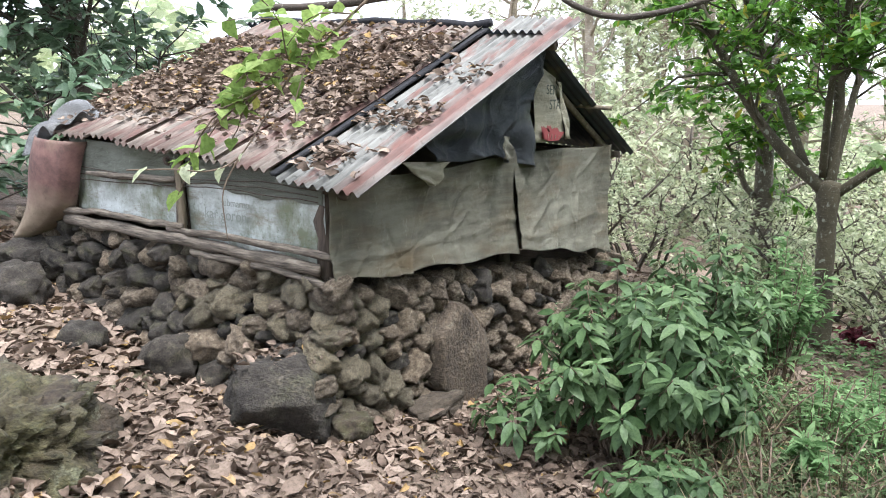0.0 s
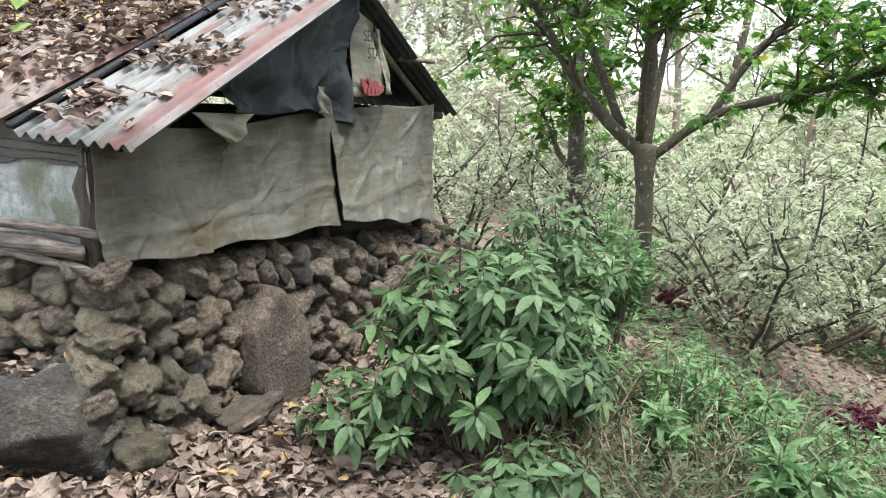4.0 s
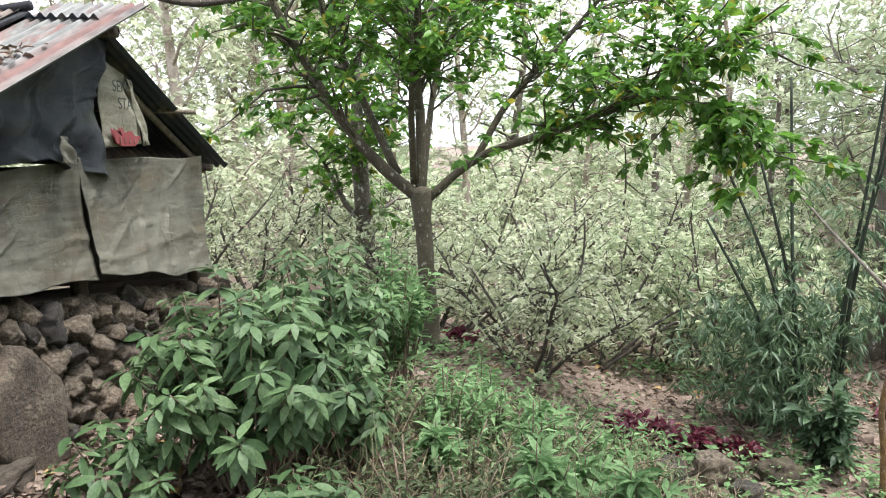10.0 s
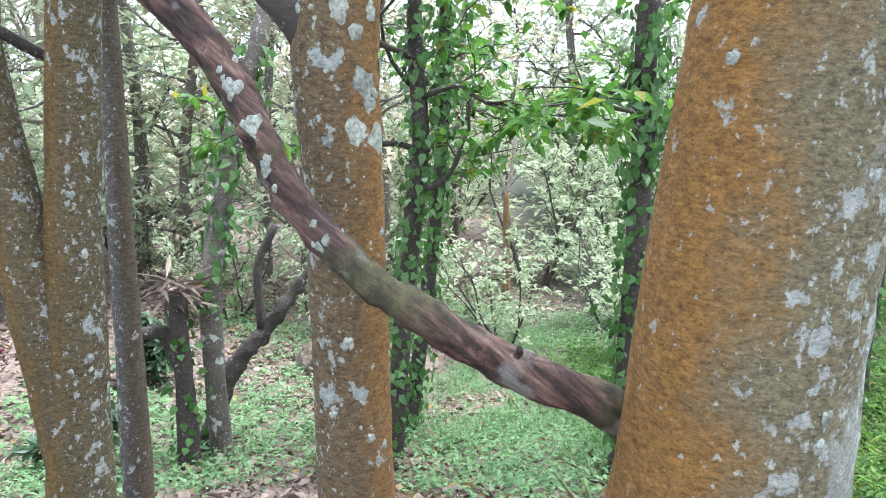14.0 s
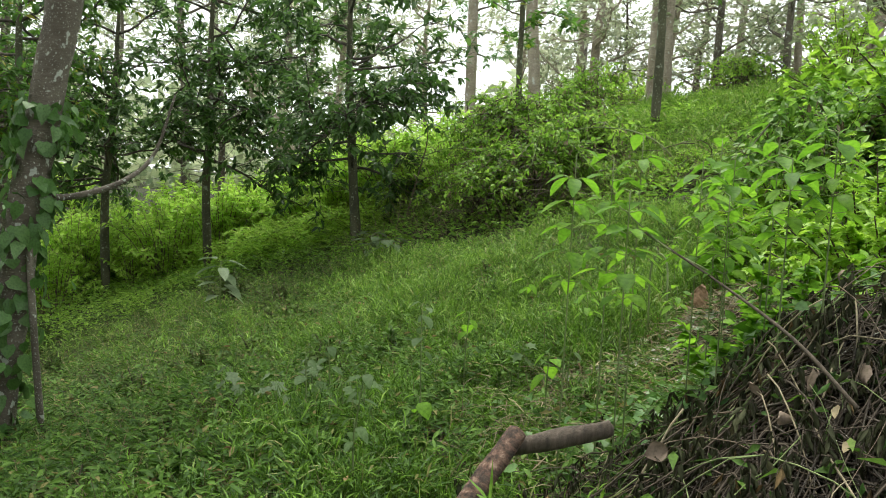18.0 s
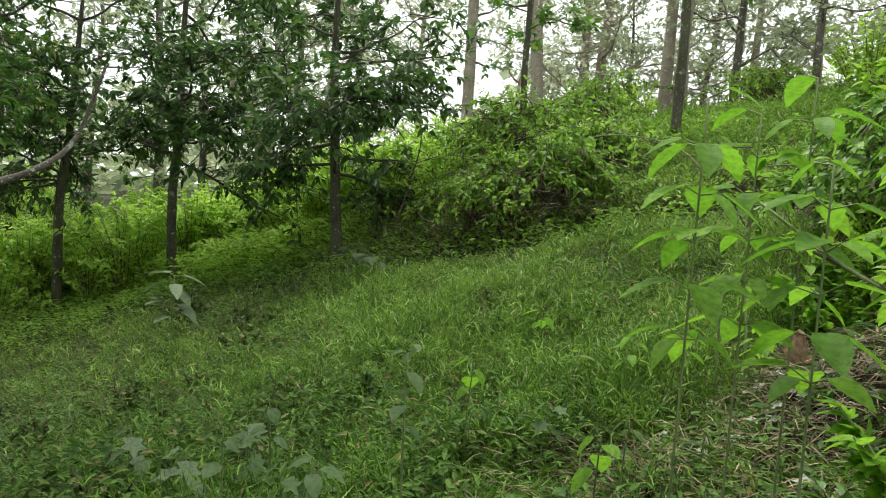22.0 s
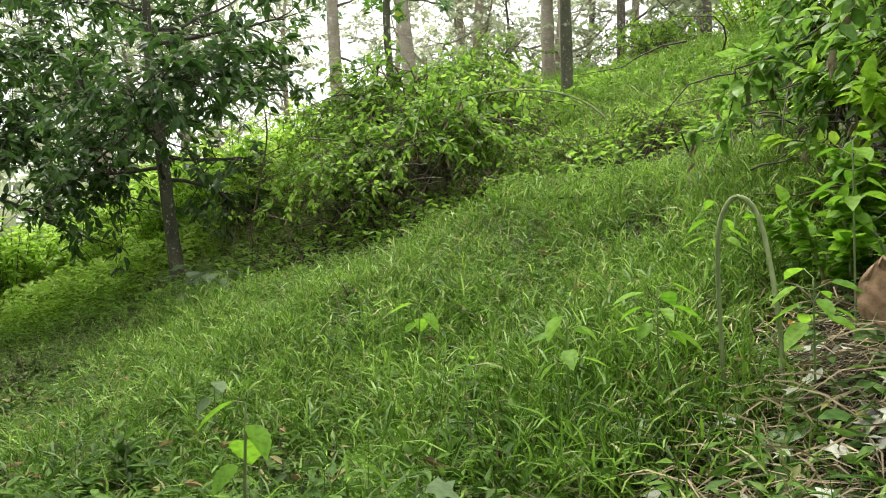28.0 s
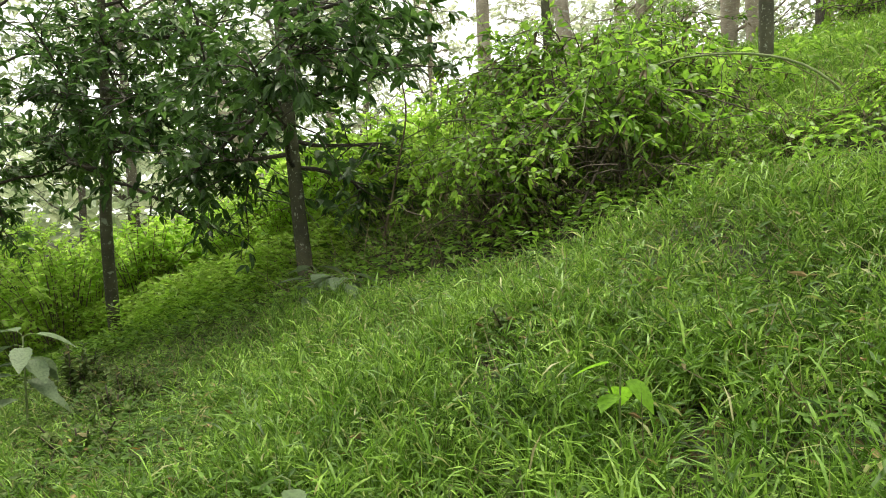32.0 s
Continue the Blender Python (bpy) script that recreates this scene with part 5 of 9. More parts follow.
# ---- loose rocks ----
def boulder(name, x, y, size, seed, mat, label, sink=0.3, turn=0.0, detail=4, rough=0.35, lean=0.0):
    q = np.random.RandomState(900 + seed)
    me = cut_rock(name, [(around(q, 1, -1, 1)[0], q.uniform(0.38, 0.5)) for _ in range(16)] + [((0, 0, 1), 0.42), ((0, 0, -1), 0.42), ((1, 0, 0), 0.46), ((-1, 0, 0), 0.46), ((0, 1, 0), 0.46), ((0, -1, 0), 0.46)], seed, detail, 0.012, 0.08, 0.03)
    me.materials.append(mat)
    ob = new(name, me)
    ob.location = (x, y, gz(x, y) + size[2] * (0.42 - sink))
    ob.rotation_euler, ob.scale = (lean, 0, turn), size
    return tagged(ob, label, "rock")


big = cut_rock("boulder", [((-0.2, 0.1, 1), 0.34), ((0.1, -0.75, 0.65), 0.42), ((0.15, -0.8, -0.5), 0.4), ((-1, -0.2, 0.35), 0.42), ((-0.7, -0.5, 0.1), 0.43), ((1, -0.15, 0.1), 0.42), ((0.6, -0.2, 0.7), 0.44), ((0, 1, 0), 0.4), ((0, 0, -1), 0.4), ((-0.6, 0.6, 0.2), 0.44)], 31, 5, 0.015, 0.035, 0.014)
big.materials.append(STONE_DARK)
big_ob = new("boulder", big)
big_ob.location, big_ob.rotation_euler, big_ob.scale = (-0.94, 4.5, gz(-1.0, 4.5) + 0.2), (0, 0, -0.15), (0.72, 0.64, 0.66)
tagged(big_ob, "large dark boulder by the stone wall with leaves on it", "rock")
q31 = np.random.RandomState(31)
heap = np.array([-0.9, 4.55, gz(-1.0, 4.5) + 0.43]) + q31.normal(0, 1, (70, 3)) * [0.13, 0.1, 0.015]
ln31 = q31.uniform(0.05, 0.1, 70)
solo("boulder_leaves", dry_leaves(q31, heap, around(q31, 70, -0.3, 0.4), unit(q31.normal(0, 0.5, (70, 3)) + [0, -0.2, 1]), ln31, ln31 * 0.65), DRY_LEAF, "dry leaves heaped on the dark boulder", "leaf litter", "stuff")
moss_rock = cut_rock("boulder", [(around(np.random.RandomState(k), 1, -0.2, 1)[0], 0.4 + 0.02 * (k % 4)) for k in range(14)] + [((0, 0, 1), 0.4), ((0, 0, -1), 0.4)], 32, 5, 0.01, 0.13, 0.09)
moss_rock.materials.append(STONE_MOSSY)
moss_ob = new("boulder", moss_rock)
moss_ob.location, moss_ob.scale = (-2.0, 3.15, gz(-2.0, 3.15) + 0.1), (1.0, 0.85, 0.66)
tagged(moss_ob, "mossy brown boulder among dry leaves", "rock")
boulder("boulder", -2.6, 3.95, (0.42, 0.36, 0.26), 33, STONE_MOSSY, "mossy boulder half covered in leaves", 0.15, 1.0)
boulder("rock", -2.35, 5.05, (0.32, 0.28, 0.27), 34, STONE_DARK, "small dark rock in the leaf litter", 0.15)
boulder("rock", -1.75, 4.95, (0.4, 0.24, 0.38), 35, STONE_DARK, "upright dark rock in the leaf litter", 0.15, 0.2)
boulder("rock", -1.35, 5.0, (0.38, 0.32, 0.3), 36, STONE_DARK, "dark rock at the foot of the wall", 0.1, 0.7)
boulder("rock", -3.25, 6.35, (0.7, 0.5, 0.5), 37, STONE_DARK, "black rock by the corner of the wall", 0.0, 0.4)
boulder("rock", -3.1, 5.7, (0.55, 0.45, 0.4), 38, STONE_DARK, "black rock half buried in leaves", 0.1, 1.4)
boulder("rock", -3.9, 5.9, (0.9, 0.6, 0.5), 39, STONE_MOSSY, "mossy rock beside the hut", 0.1)
boulder("rock", -0.5, 4.47, (0.27, 0.24, 0.22), 40, STONE_MOSSY, "rounded rock under the wall corner", 0.1, 0.5)
boulder("rock", -0.02, 5.1, (0.5, 0.26, 0.17), 41, STONE_BROWN, "flat rock at the foot of the wall", 0.1, 0.95)
boulder("rock", 5.45, 5.8, (0.4, 0.36, 0.4), 42, STONE_DARK, "dark boulder on the lower slope", 0.1, 0.3)
boulder("rock", 6.0, 5.75, (0.46, 0.38, 0.36), 43, STONE, "grey boulder on the lower slope", 0.1, 0.8)
boulder("rock", 6.75, 5.55, (0.45, 0.4, 0.3), 44, STONE_MOSSY, "mossy rock on the lower slope", 0.1, 0.2)
boulder("rock", 5.95, 5.3, (0.35, 0.3, 0.28), 45, STONE_DARK, "small dark rock on the slope", 0.1)
boulder("rock", 10.5, 2.0, (0.6, 0.5, 0.6), 46, STONE, "grey rock on the clearing floor", 0.1, 0.5)
boulder("rock", 10.9, 1.3, (0.5, 0.5, 0.4), 47, STONE_PALE, "pale rock on the clearing floor", 0.1, 0.5)

# ---- trees and plants ----
def stem_part(name, pts, radii, mat, parent, sides=12, rough=0.05, n=26, label="", seed=1):
    r = np.random.RandomState(seed)
    return part(name, tube(smooth_path(pts, n), radii, sides, rough, r), mat, parent, label, True)


# the forked tree beyond the shrub
rs = np.random.RandomState(11)
gz_a = gz(4.5, 8.85)
fork_tree = thing("forked_tree", (4.5, 8.85, gz_a), "forked tree with lichened bark and a spreading green crown", "tree")
stem_part("trunk", [(4.52, 8.82, gz_a - 0.2), (4.5, 8.83, -0.55), (4.48, 8.85, 0.1), (4.47, 8.88, 0.62)], [0.13, 0.1, 0.1, 0.13], BARK_BROWN, fork_tree)
FORK_LIMBS = [
    ([(4.47, 8.88, 0.5), (3.91, 9.09, 1.06), (3.43, 9.18, 1.76), (2.89, 9.15, 2.7), (2.5, 9.0, 3.4)], 0.075),
    ([(4.25, 9.02, 0.8), (3.9, 9.4, 1.9), (3.68, 9.73, 2.72), (3.6, 9.9, 3.6)], 0.055),
    ([(4.48, 8.9, 0.55), (4.52, 8.92, 1.4), (4.5, 8.92, 2.05), (4.71, 8.81, 3.04), (4.8, 8.7, 3.8)], 0.07),
    ([(4.5, 8.88, 0.45), (5.03, 8.52, 0.96), (5.45, 7.9, 1.2), (5.83, 7.33, 1.39), (6.12, 6.53, 1.81), (6.4, 5.9, 2.1)], 0.055),
    ([(5.03, 8.52, 0.96), (5.42, 8.38, 1.62), (6.07, 8.04, 2.38), (6.5, 7.7, 3.0)], 0.045),
    ([(4.5, 8.9, 0.6), (4.85, 9.3, 1.5), (5.3, 9.7, 2.5), (5.8, 10.1, 3.2)], 0.05),
    ([(4.4, 8.9, 0.7), (4.15, 8.4, 1.6), (4.0, 7.9, 2.5), (3.9, 7.3, 3.2)], 0.045),
    ([(5.83, 7.33, 1.39), (6.15, 6.6, 1.55), (6.3, 6.0, 1.35), (6.4, 5.5, 0.95)], 0.025),
]
limb_paths = []
for k, (pts, r) in enumerate(FORK_LIMBS):
    stem_part("limb", pts, [r, r * 0.75, r * 0.4], BARK_BROWN, fork_tree, 8, 0.06, 18, seed=k)
    limb_paths.append((smooth_path(pts, 18), r))
tubes, tips, ways = crown_of(rs, limb_paths[:7], 1.3, 30, 0.05, 0.33)
part("twigwork", merged(tubes), BARK_BROWN, fork_tree, kind="stuff")
part("crown", sprays(rs, tips, ways, 12, OVAL, 0.13, 0.5, 0.2), GREEN_TREE, fork_tree, kind="stuff")
tubes, tips, ways = crown_of(rs, limb_paths[7:8] + [limb_paths[3]], 0.85, 30, -0.2, 0.4)
part("low_twigwork", merged(tubes), BARK_BROWN, fork_tree, kind="stuff")
part("low_crown", sprays(rs, tips, ways, 7, OVAL, 0.15, 0.52, 0.2), GREEN_TREE, fork_tree, kind="stuff")

# near trunks
twin = thing("twin_trunk_tree", (3.1, 1.66, gz(3.1, 1.66)), "twin-stemmed tree with olive lichened bark", "tree")
gt = gz(3.1, 1.66)
stem_part("trunk", [(3.06, 1.62, gt - 0.2), (3.09, 1.63, -0.55), (3.1, 1.62, 0.0), (3.11, 1.61, 0.61), (3.17, 1.58, 1.57), (3.22, 1.56, 2.6), (3.3, 1.5, 4.2)], [0.16, 0.125, 0.115, 0.1, 0.09, 0.08, 0.06], BARK_OLIVE, twin, 18, 0.03, 44)
stem_part("second_stem", [(3.08, 1.66, -0.35), (3.08, 1.7, 0.05), (3.07, 1.75, 0.32), (3.08, 1.8, 0.69), (3.05, 1.95, 1.57), (3.03, 2.12, 2.6), (3.0, 2.4, 4.2)], [0.08, 0.1, 0.095, 0.09, 0.085, 0.075, 0.05], BARK_OLIVE, twin, 18, 0.03, 40)
stem_part("cross_branch", [(3.06, 1.9, 1.35), (3.12, 1.8, 1.28), (3.25, 1.7, 1.2)], [0.022, 0.02], BARK_DARK, twin, 8, 0.05, 10)
stem_part("rear_stem", [(4.02, 1.78, gz(4, 1.8) - 0.2), (4.0, 1.8, -0.36), (4.03, 1.84, 0.7), (4.1, 1.9, 1.7), (4.15, 2.0, 3.6)], [0.085, 0.07, 0.06, 0.055, 0.04], lichened("grey_lichened_bark", (0.15, 0.115, 0.07), (0.17, 0.15, 0.125), (0.62, 0.63, 0.6), (0.2, -0.98, 0), 0.5, 0.7, 0.6, 9.0), thing("grey_tree", (4.0, 1.8, gz(4, 1.8)), "slender grey tree behind a larger trunk", "tree"), 12, 0.04, 30)

rust_tree = thing("rusty_tree", (2.5, 0.5, gz(2.5, 0.5)), "tree with orange-brown bark and pale lichen patches", "tree")
stem_part("trunk", [(2.52, 0.45, gz(2.5, 0.5) - 0.2), (2.51, 0.47, -0.3), (2.5, 0.5, 0.3), (2.5, 0.53, 0.84), (2.5, 0.56, 1.25), (2.53, 0.56, 1.7), (2.6, 0.55, 3.0), (2.65, 0.5, 4.6)], [0.15, 0.12, 0.113, 0.11, 0.12, 0.12, 0.1, 0.07], BARK_RUST, rust_tree, 20, 0.02, 52)
stem_part("limb", [(2.51, 0.54, 1.22), (2.5, 0.66, 1.36), (2.6, 0.78, 1.46), (2.7, 0.95, 1.54), (2.85, 1.2, 1.7), (3.1, 1.8, 2.3)], [0.085, 0.075, 0.065, 0.06, 0.05], BARK_DARK, rust_tree, 12, 0.05, 24)

orange_tree = thing("orange_tree", (2.02, -0.45, gz(2.02, -0.45)), "thick tree trunk with orange algae and white lichen", "tree")
stem_part("trunk", [(2.06, -0.4, gz(2.02, -0.45) - 0.2), (2.04, -0.42, -0.25), (2.02, -0.44, 0.22), (2.02, -0.46, 0.81), (2.02, -0.5, 1.34), (2.03, -0.55, 2.0), (2.05, -0.7, 4.4)], [0.36, 0.285, 0.262, 0.243, 0.235, 0.225, 0.16], BARK_ORANGE, orange_tree, 28, 0.012, 60)

RUST_PATH = [(2.52, 0.45, -1.2), (2.51, 0.47, -0.3), (2.5, 0.5, 0.3), (2.5, 0.53, 0.84), (2.5, 0.56, 1.25), (2.53, 0.56, 1.7)]
lichen_patches(rust_tree, RUST_PATH, [0.13, 0.12, 0.113, 0.11, 0.12, 0.12], 26, 71, (0.008, 0.03), (-0.2, 1.6), math.pi)
lichen_patches(rust_tree, RUST_PATH, [0.13, 0.12, 0.113, 0.11, 0.12, 0.12], 16, 75, (0.022, 0.048), (0.95, 1.65), math.pi + 0.85)
OLIVE_PATH = [(3.09, 1.63, -0.55), (3.1, 1.62, 0.0), (3.11, 1.61, 0.61), (3.17, 1.58, 1.57)]
lichen_patches(twin, OLIVE_PATH, [0.122, 0.115, 0.1, 0.09], 34, 72, (0.005, 0.018), (-0.5, 1.5), math.pi + 0.7)
ORANGE_PATH = [(2.04, -0.42, -0.25), (2.02, -0.44, 0.22), (2.02, -0.46, 0.81), (2.02, -0.5, 1.34), (2.03, -0.55, 2.0)]
lichen_patches(orange_tree, ORANGE_PATH, [0.285, 0.262, 0.243, 0.235, 0.225], 26, 73, (0.006, 0.024), (0.1, 1.75), math.pi + 0.05)
for k, (dx, dy) in enumerate([(0.35, 0.3), (-0.35, 0.25), (0.1, -0.4), (-0.3, -0.3)]):
    stem_part("root", [(2.04 + dx * 0.4, -0.43 + dy * 0.4, -0.2), (2.04 + dx * 0.9, -0.43 + dy * 0.9, gz(2.04 + dx, -0.43 + dy) + 0.05), (2.04 + dx * 1.7, -0.43 + dy * 1.7, gz(2.04 + dx * 1.7, -0.43 + dy * 1.7) - 0.05)], [0.13, 0.07, 0.03], BARK_ORANGE, orange_tree, 10, 0.05, 12, seed=k)

dead_branch = thing("dead_branch", (2.1, 0.5, 0.8), "curved dead branch hung between the trunks", "branch")
stem_part("stem", [(2.3, 1.3, 1.75), (2.24, 1.08, 1.49), (2.2, 0.87, 1.3), (2.15, 0.73, 1.14), (2.11, 0.65, 0.99), (2.09, 0.55, 0.85), (2.08, 0.42, 0.73), (2.08, 0.27, 0.63), (2.14, 0.07, 0.51), (2.15, -0.23, 0.39), (2.14, -0.4, 0.33)], [0.046, 0.044, 0.042, 0.04, 0.04, 0.042, 0.048, 0.054, 0.058], BARK_DEAD, dead_branch, 20, 0.1, 76)

DEAD_PATH = [(2.2, 0.87, 1.3), (2.15, 0.73, 1.14), (2.11, 0.65, 0.99), (2.09, 0.55, 0.85), (2.08, 0.42, 0.73)]
stem_part("stub", [(2.11, 0.65, 0.99), (2.06, 0.68, 1.03), (2.03, 0.7, 1.06)], [0.016, 0.01], BARK_DEAD, dead_branch, 8, 0.1, 6)
stem_part("stub", [(2.14, 0.07, 0.51), (2.1, 0.05, 0.55), (2.08, 0.05, 0.57)], [0.014, 0.008], BARK_DEAD, dead_branch, 8, 0.1, 6)
lichen_patches(dead_branch, DEAD_PATH, [0.043, 0.041, 0.04, 0.04, 0.042], 22, 74, (0.008, 0.03), (0.75, 1.25), math.pi)
snag = thing("broken_stump", (6.92, 2.55, gz(6.92, 2.55)), "broken mossy stump with reddish ferns on top", "stump")
stem_part("trunk", [(6.92, 2.53, gz(6.92, 2.53) - 0.2), (6.91, 2.57, -1.5), (6.89, 2.62, -0.7)], [0.11, 0.08, 0.09], BARK_DARK, snag, 12, 0.08, 18)
stem_part("knee", [(6.88, 2.6, -1.35), (6.87, 2.72, -1.05), (6.6, 2.8, -0.95)], [0.06, 0.07, 0.05], BARK_DARK, snag, 8, 0.08, 10)
fw = around(rs, 60, -0.4, 0.7)
part("fern_tuft", leaves(LANCE, np.array([6.89, 2.62, -0.66]) + rs.normal(0, 0.06, (60, 3)), fw, rs.normal(0, 0.3, (60, 3)) + [0, 0, 1], rs.uniform(0.15, 0.4, 60), 0.05), DRY_LEAF, snag, "dry reddish fern tuft")
lean = thing("leaning_dead_tree", (7.34, 2.54, gz(7.34, 2.54)), "leaning dead trunk with broken limbs", "tree")
stem_part("trunk", [(7.3, 2.6, gz(7.3, 2.6) - 0.2), (7.49, 2.31, -1.62), (7.68, 1.99, -1.17), (7.85, 1.69, -0.74)], [0.095, 0.08, 0.075, 0.06], BARK_DARK, lean, 14, 0.22, 40)
stem_part("limb", [(7.66, 2.05, -1.2), (7.7, 2.1, -0.6), (7.8, 1.95, -0.2)], [0.05, 0.035], BARK_DARK, lean, 8, 0.1, 10)
stem_part("limb", [(7.72, 1.92, -1.05), (7.9, 1.6, -0.6), (8.02, 1.4, -0.3), (8.12, 1.25, 0.05)], [0.045, 0.035, 0.02], BARK_DARK, lean, 8, 0.1, 12)
vine_tree = thing("vine_tree", (7.2, 2.4, gz(7.2, 2.4)), "crooked tree wrapped in leafy vines", "tree")
stem_part("trunk", [(7.2, 2.3, gz(7.2, 2.4) - 0.2), (7.17, 2.4, -0.9), (7.3, 2.32, 0.07), (7.42, 2.23, 0.8), (7.57, 2.04, 1.53), (7.69, 1.98, 2.24), (7.6, 1.8, 4.0)], [0.11, 0.1, 0.1, 0.09, 0.08, 0.07, 0.05], BARK_GREY, vine_tree, 10, 0.08, 34)


def ivy(parent, pts, r, n, seed, size=0.09, mat=None):
    """Climbing leaves held against a stem."""
    q = np.random.RandomState(seed)
    path = smooth_path(pts, 60)
    i = q.randint(0, 59, n)
    out = around(q, n, -0.3, 0.3)
    p = path[i] + out * (r + q.exponential(0.05, (n, 1)))
    part("ivy", leaves(HEART, p, out * 0.35 + [0, 0, -0.8] + q.normal(0, 0.35, (n, 3)), out + q.normal(0, 0.25, (n, 3)), size * q.uniform(0.6, 1.3, n), size * 0.85), mat or GREEN_VINE, parent, "climbing vine leaves", kind="stuff")


ivy(vine_tree, [(7.17, 2.4, -0.9), (7.3, 2.32, 0.07), (7.42, 2.23, 0.8), (7.57, 2.04, 1.53)], 0.1, 260, 5)
ivy(snag, [(6.92, 2.53, -2.2), (6.91, 2.57, -1.5), (6.89, 2.62, -0.8)], 0.09, 70, 6, 0.08)
IVIED = [
    ([(6.79, 0.68, -2.4), (6.8, 0.6, -0.46), (6.8, 0.52, 0.74), (6.8, 0.6, 1.85), (6.7, 0.5, 4.0)], 0.075, 420, "vine-hung tree with hanging leafy strands"),
    ([(7.75, 0.6, -2.4), (7.81, 0.38, 0.14), (7.81, 0.37, 1.96), (7.9, 0.3, 4.4)], 0.065, 420, "slender tree hung with vines"),
    ([(5.65, -1.08, -1.8), (5.66, -1.05, 0.29), (5.67, -1.0, 1.79), (5.7, -1.0, 4.2)], 0.08, 420, "ivy-clad tree beside the clearing"),
    ([(8.07, -3.95, -2.1), (8.09, -3.92, -0.22), (8.14, -3.81, 1.3), (8.18, -3.73, 3.01), (8.2, -3.6, 4.5)], 0.16, 420, "ivy-clad dark trunk by the meadow"),
]
for k, (pts, r, n, label) in enumerate(IVIED):
    t = thing("ivied_tree", (pts[0][0], pts[0][1], gz(*pts[0][:2])), label, "tree")
    pts[0] = (pts[0][0], pts[0][1], gz(*pts[0][:2]) - 0.2)
    stem_part("trunk", pts, [r * 1.25, r, r * 0.9, r * 0.6], BARK_DARK, t, 10, 0.06, 30, seed=k)
    ivy(t, pts[:-1], r * 1.05, n + 160, 20 + k, 0.075)
    lb = []
    for q in range(7):
        s = smooth_path(pts, 30)[12 + 2 * q + q // 2]
        b = bough(rs, s, around(rs, 1, 0.0, 0.6)[0], rs.uniform(0.9, 1.8), 0.1, 0.25, 8)
        lb.append((b, 0.03))
        part("limb", tube(b, [0.03, 0.01], 6), BARK_DARK, t)
    tubes, tips, ways = crown_of(rs, lb, 0.8, 6, 0.0, 0.3)
    part("twigwork", merged(tubes), BARK_DARK, t, kind="stuff")
    part("crown", sprays(rs, tips, ways, 7, LANCE, 0.14, 0.45, 0.4), GREEN_DARK if k == 3 else GREEN_TREE, t, kind="stuff")

ivy_tree = thing("ivied_leaning_tree", (8.44, -5.29, gz(8.44, -5.29)), "leaning grey tree with ivy on its lower trunk", "tree")
IT = [(8.46, -5.26, gz(8.44, -5.29) - 0.2), (8.44, -5.29, -1.6), (8.37, -5.39, -0.55), (8.29, -5.5, 0.56), (8.2, -5.63, 1.5), (8.09, -5.77, 2.68), (8.03, -5.85, 3.43), (7.9, -6.0, 5.2)]
stem_part("trunk", IT, [0.2, 0.165, 0.155, 0.15, 0.15, 0.15, 0.14, 0.12], BARK_GREY, ivy_tree, 14, 0.06, 46)
ivy(ivy_tree, IT[1:5], 0.16, 330, 44, 0.15)
stem_part("limb", [(8.3, -5.48, 0.5), (8.1, -5.9, 0.55), (7.95, -6.3, 0.72), (7.9, -6.6, 1.0), (7.85, -6.8, 1.6)], [0.036, 0.03, 0.022, 0.012], BARK_GREY, ivy_tree, 8, 0.06, 18)
stem_part("limb", [(8.1, -5.75, 2.6), (8.4, -5.1, 2.9), (8.6, -4.6, 3.3)], [0.09, 0.06], BARK_PALE, ivy_tree, 8, 0.06, 14)
stem_part("thin_stem", [(8.04, -5.51, gz(8.04, -5.5) - 0.1), (8.1, -5.42, -0.4), (8.2, -5.45, 0.4)], [0.035, 0.03], BARK_GREY, ivy_tree, 7, 0.06, 12)
sapling_trunk = thing("bare_sapling", (8.35, -4.87, gz(8.35, -4.87)), "bare ochre sapling trunk", "tree")
stem_part("trunk", [(8.38, -4.85, gz(8.35, -4.87) - 0.1), (8.3, -4.94, -0.65), (8.25, -5.0, 0.1)], [0.036, 0.026], BARK_GREY, sapling_trunk, 8, 0.05, 12)

slim = thing("slim_tree", (7.3, 4.8, gz(7.3, 4.8)), "slim crooked tree with an orange lower trunk", "tree")
stem_part("trunk", [(7.27, 4.82, gz(7.3, 4.8) - 0.15), (7.27, 4.84, -1.9), (7.24, 4.86, -1.42), (7.3, 4.78, -0.86)], [0.04, 0.031, 0.027, 0.025], BARK_SLIM, slim, 9, 0.06, 22, "orange lower trunk")
stem_part("upper_trunk", [(7.3, 4.78, -0.88), (7.28, 4.8, -0.4), (7.36, 4.7, 0.52), (7.28, 4.8, 1.2), (7.33, 4.75, 2.2), (7.3, 4.7, 4.0)], [0.025, 0.021, 0.018, 0.016, 0.012], BARK_GREY, slim, 9, 0.06, 30, "grey upper trunk")
stem_part("limb", [(7.29, 4.8, -0.4), (7.29, 5.16, -0.09), (7.38, 5.56, 0.18), (7.5, 6.0, 0.5)], [0.022, 0.012], BARK_GREY, slim, 7, 0.05, 14)
stem_part("limb", [(7.33, 4.72, 0.4), (7.4, 4.4, 0.75), (7.5, 4.0, 0.9), (7.6, 3.7, 1.3)], [0.02, 0.01], BARK_GREY, slim, 7, 0.05, 14)

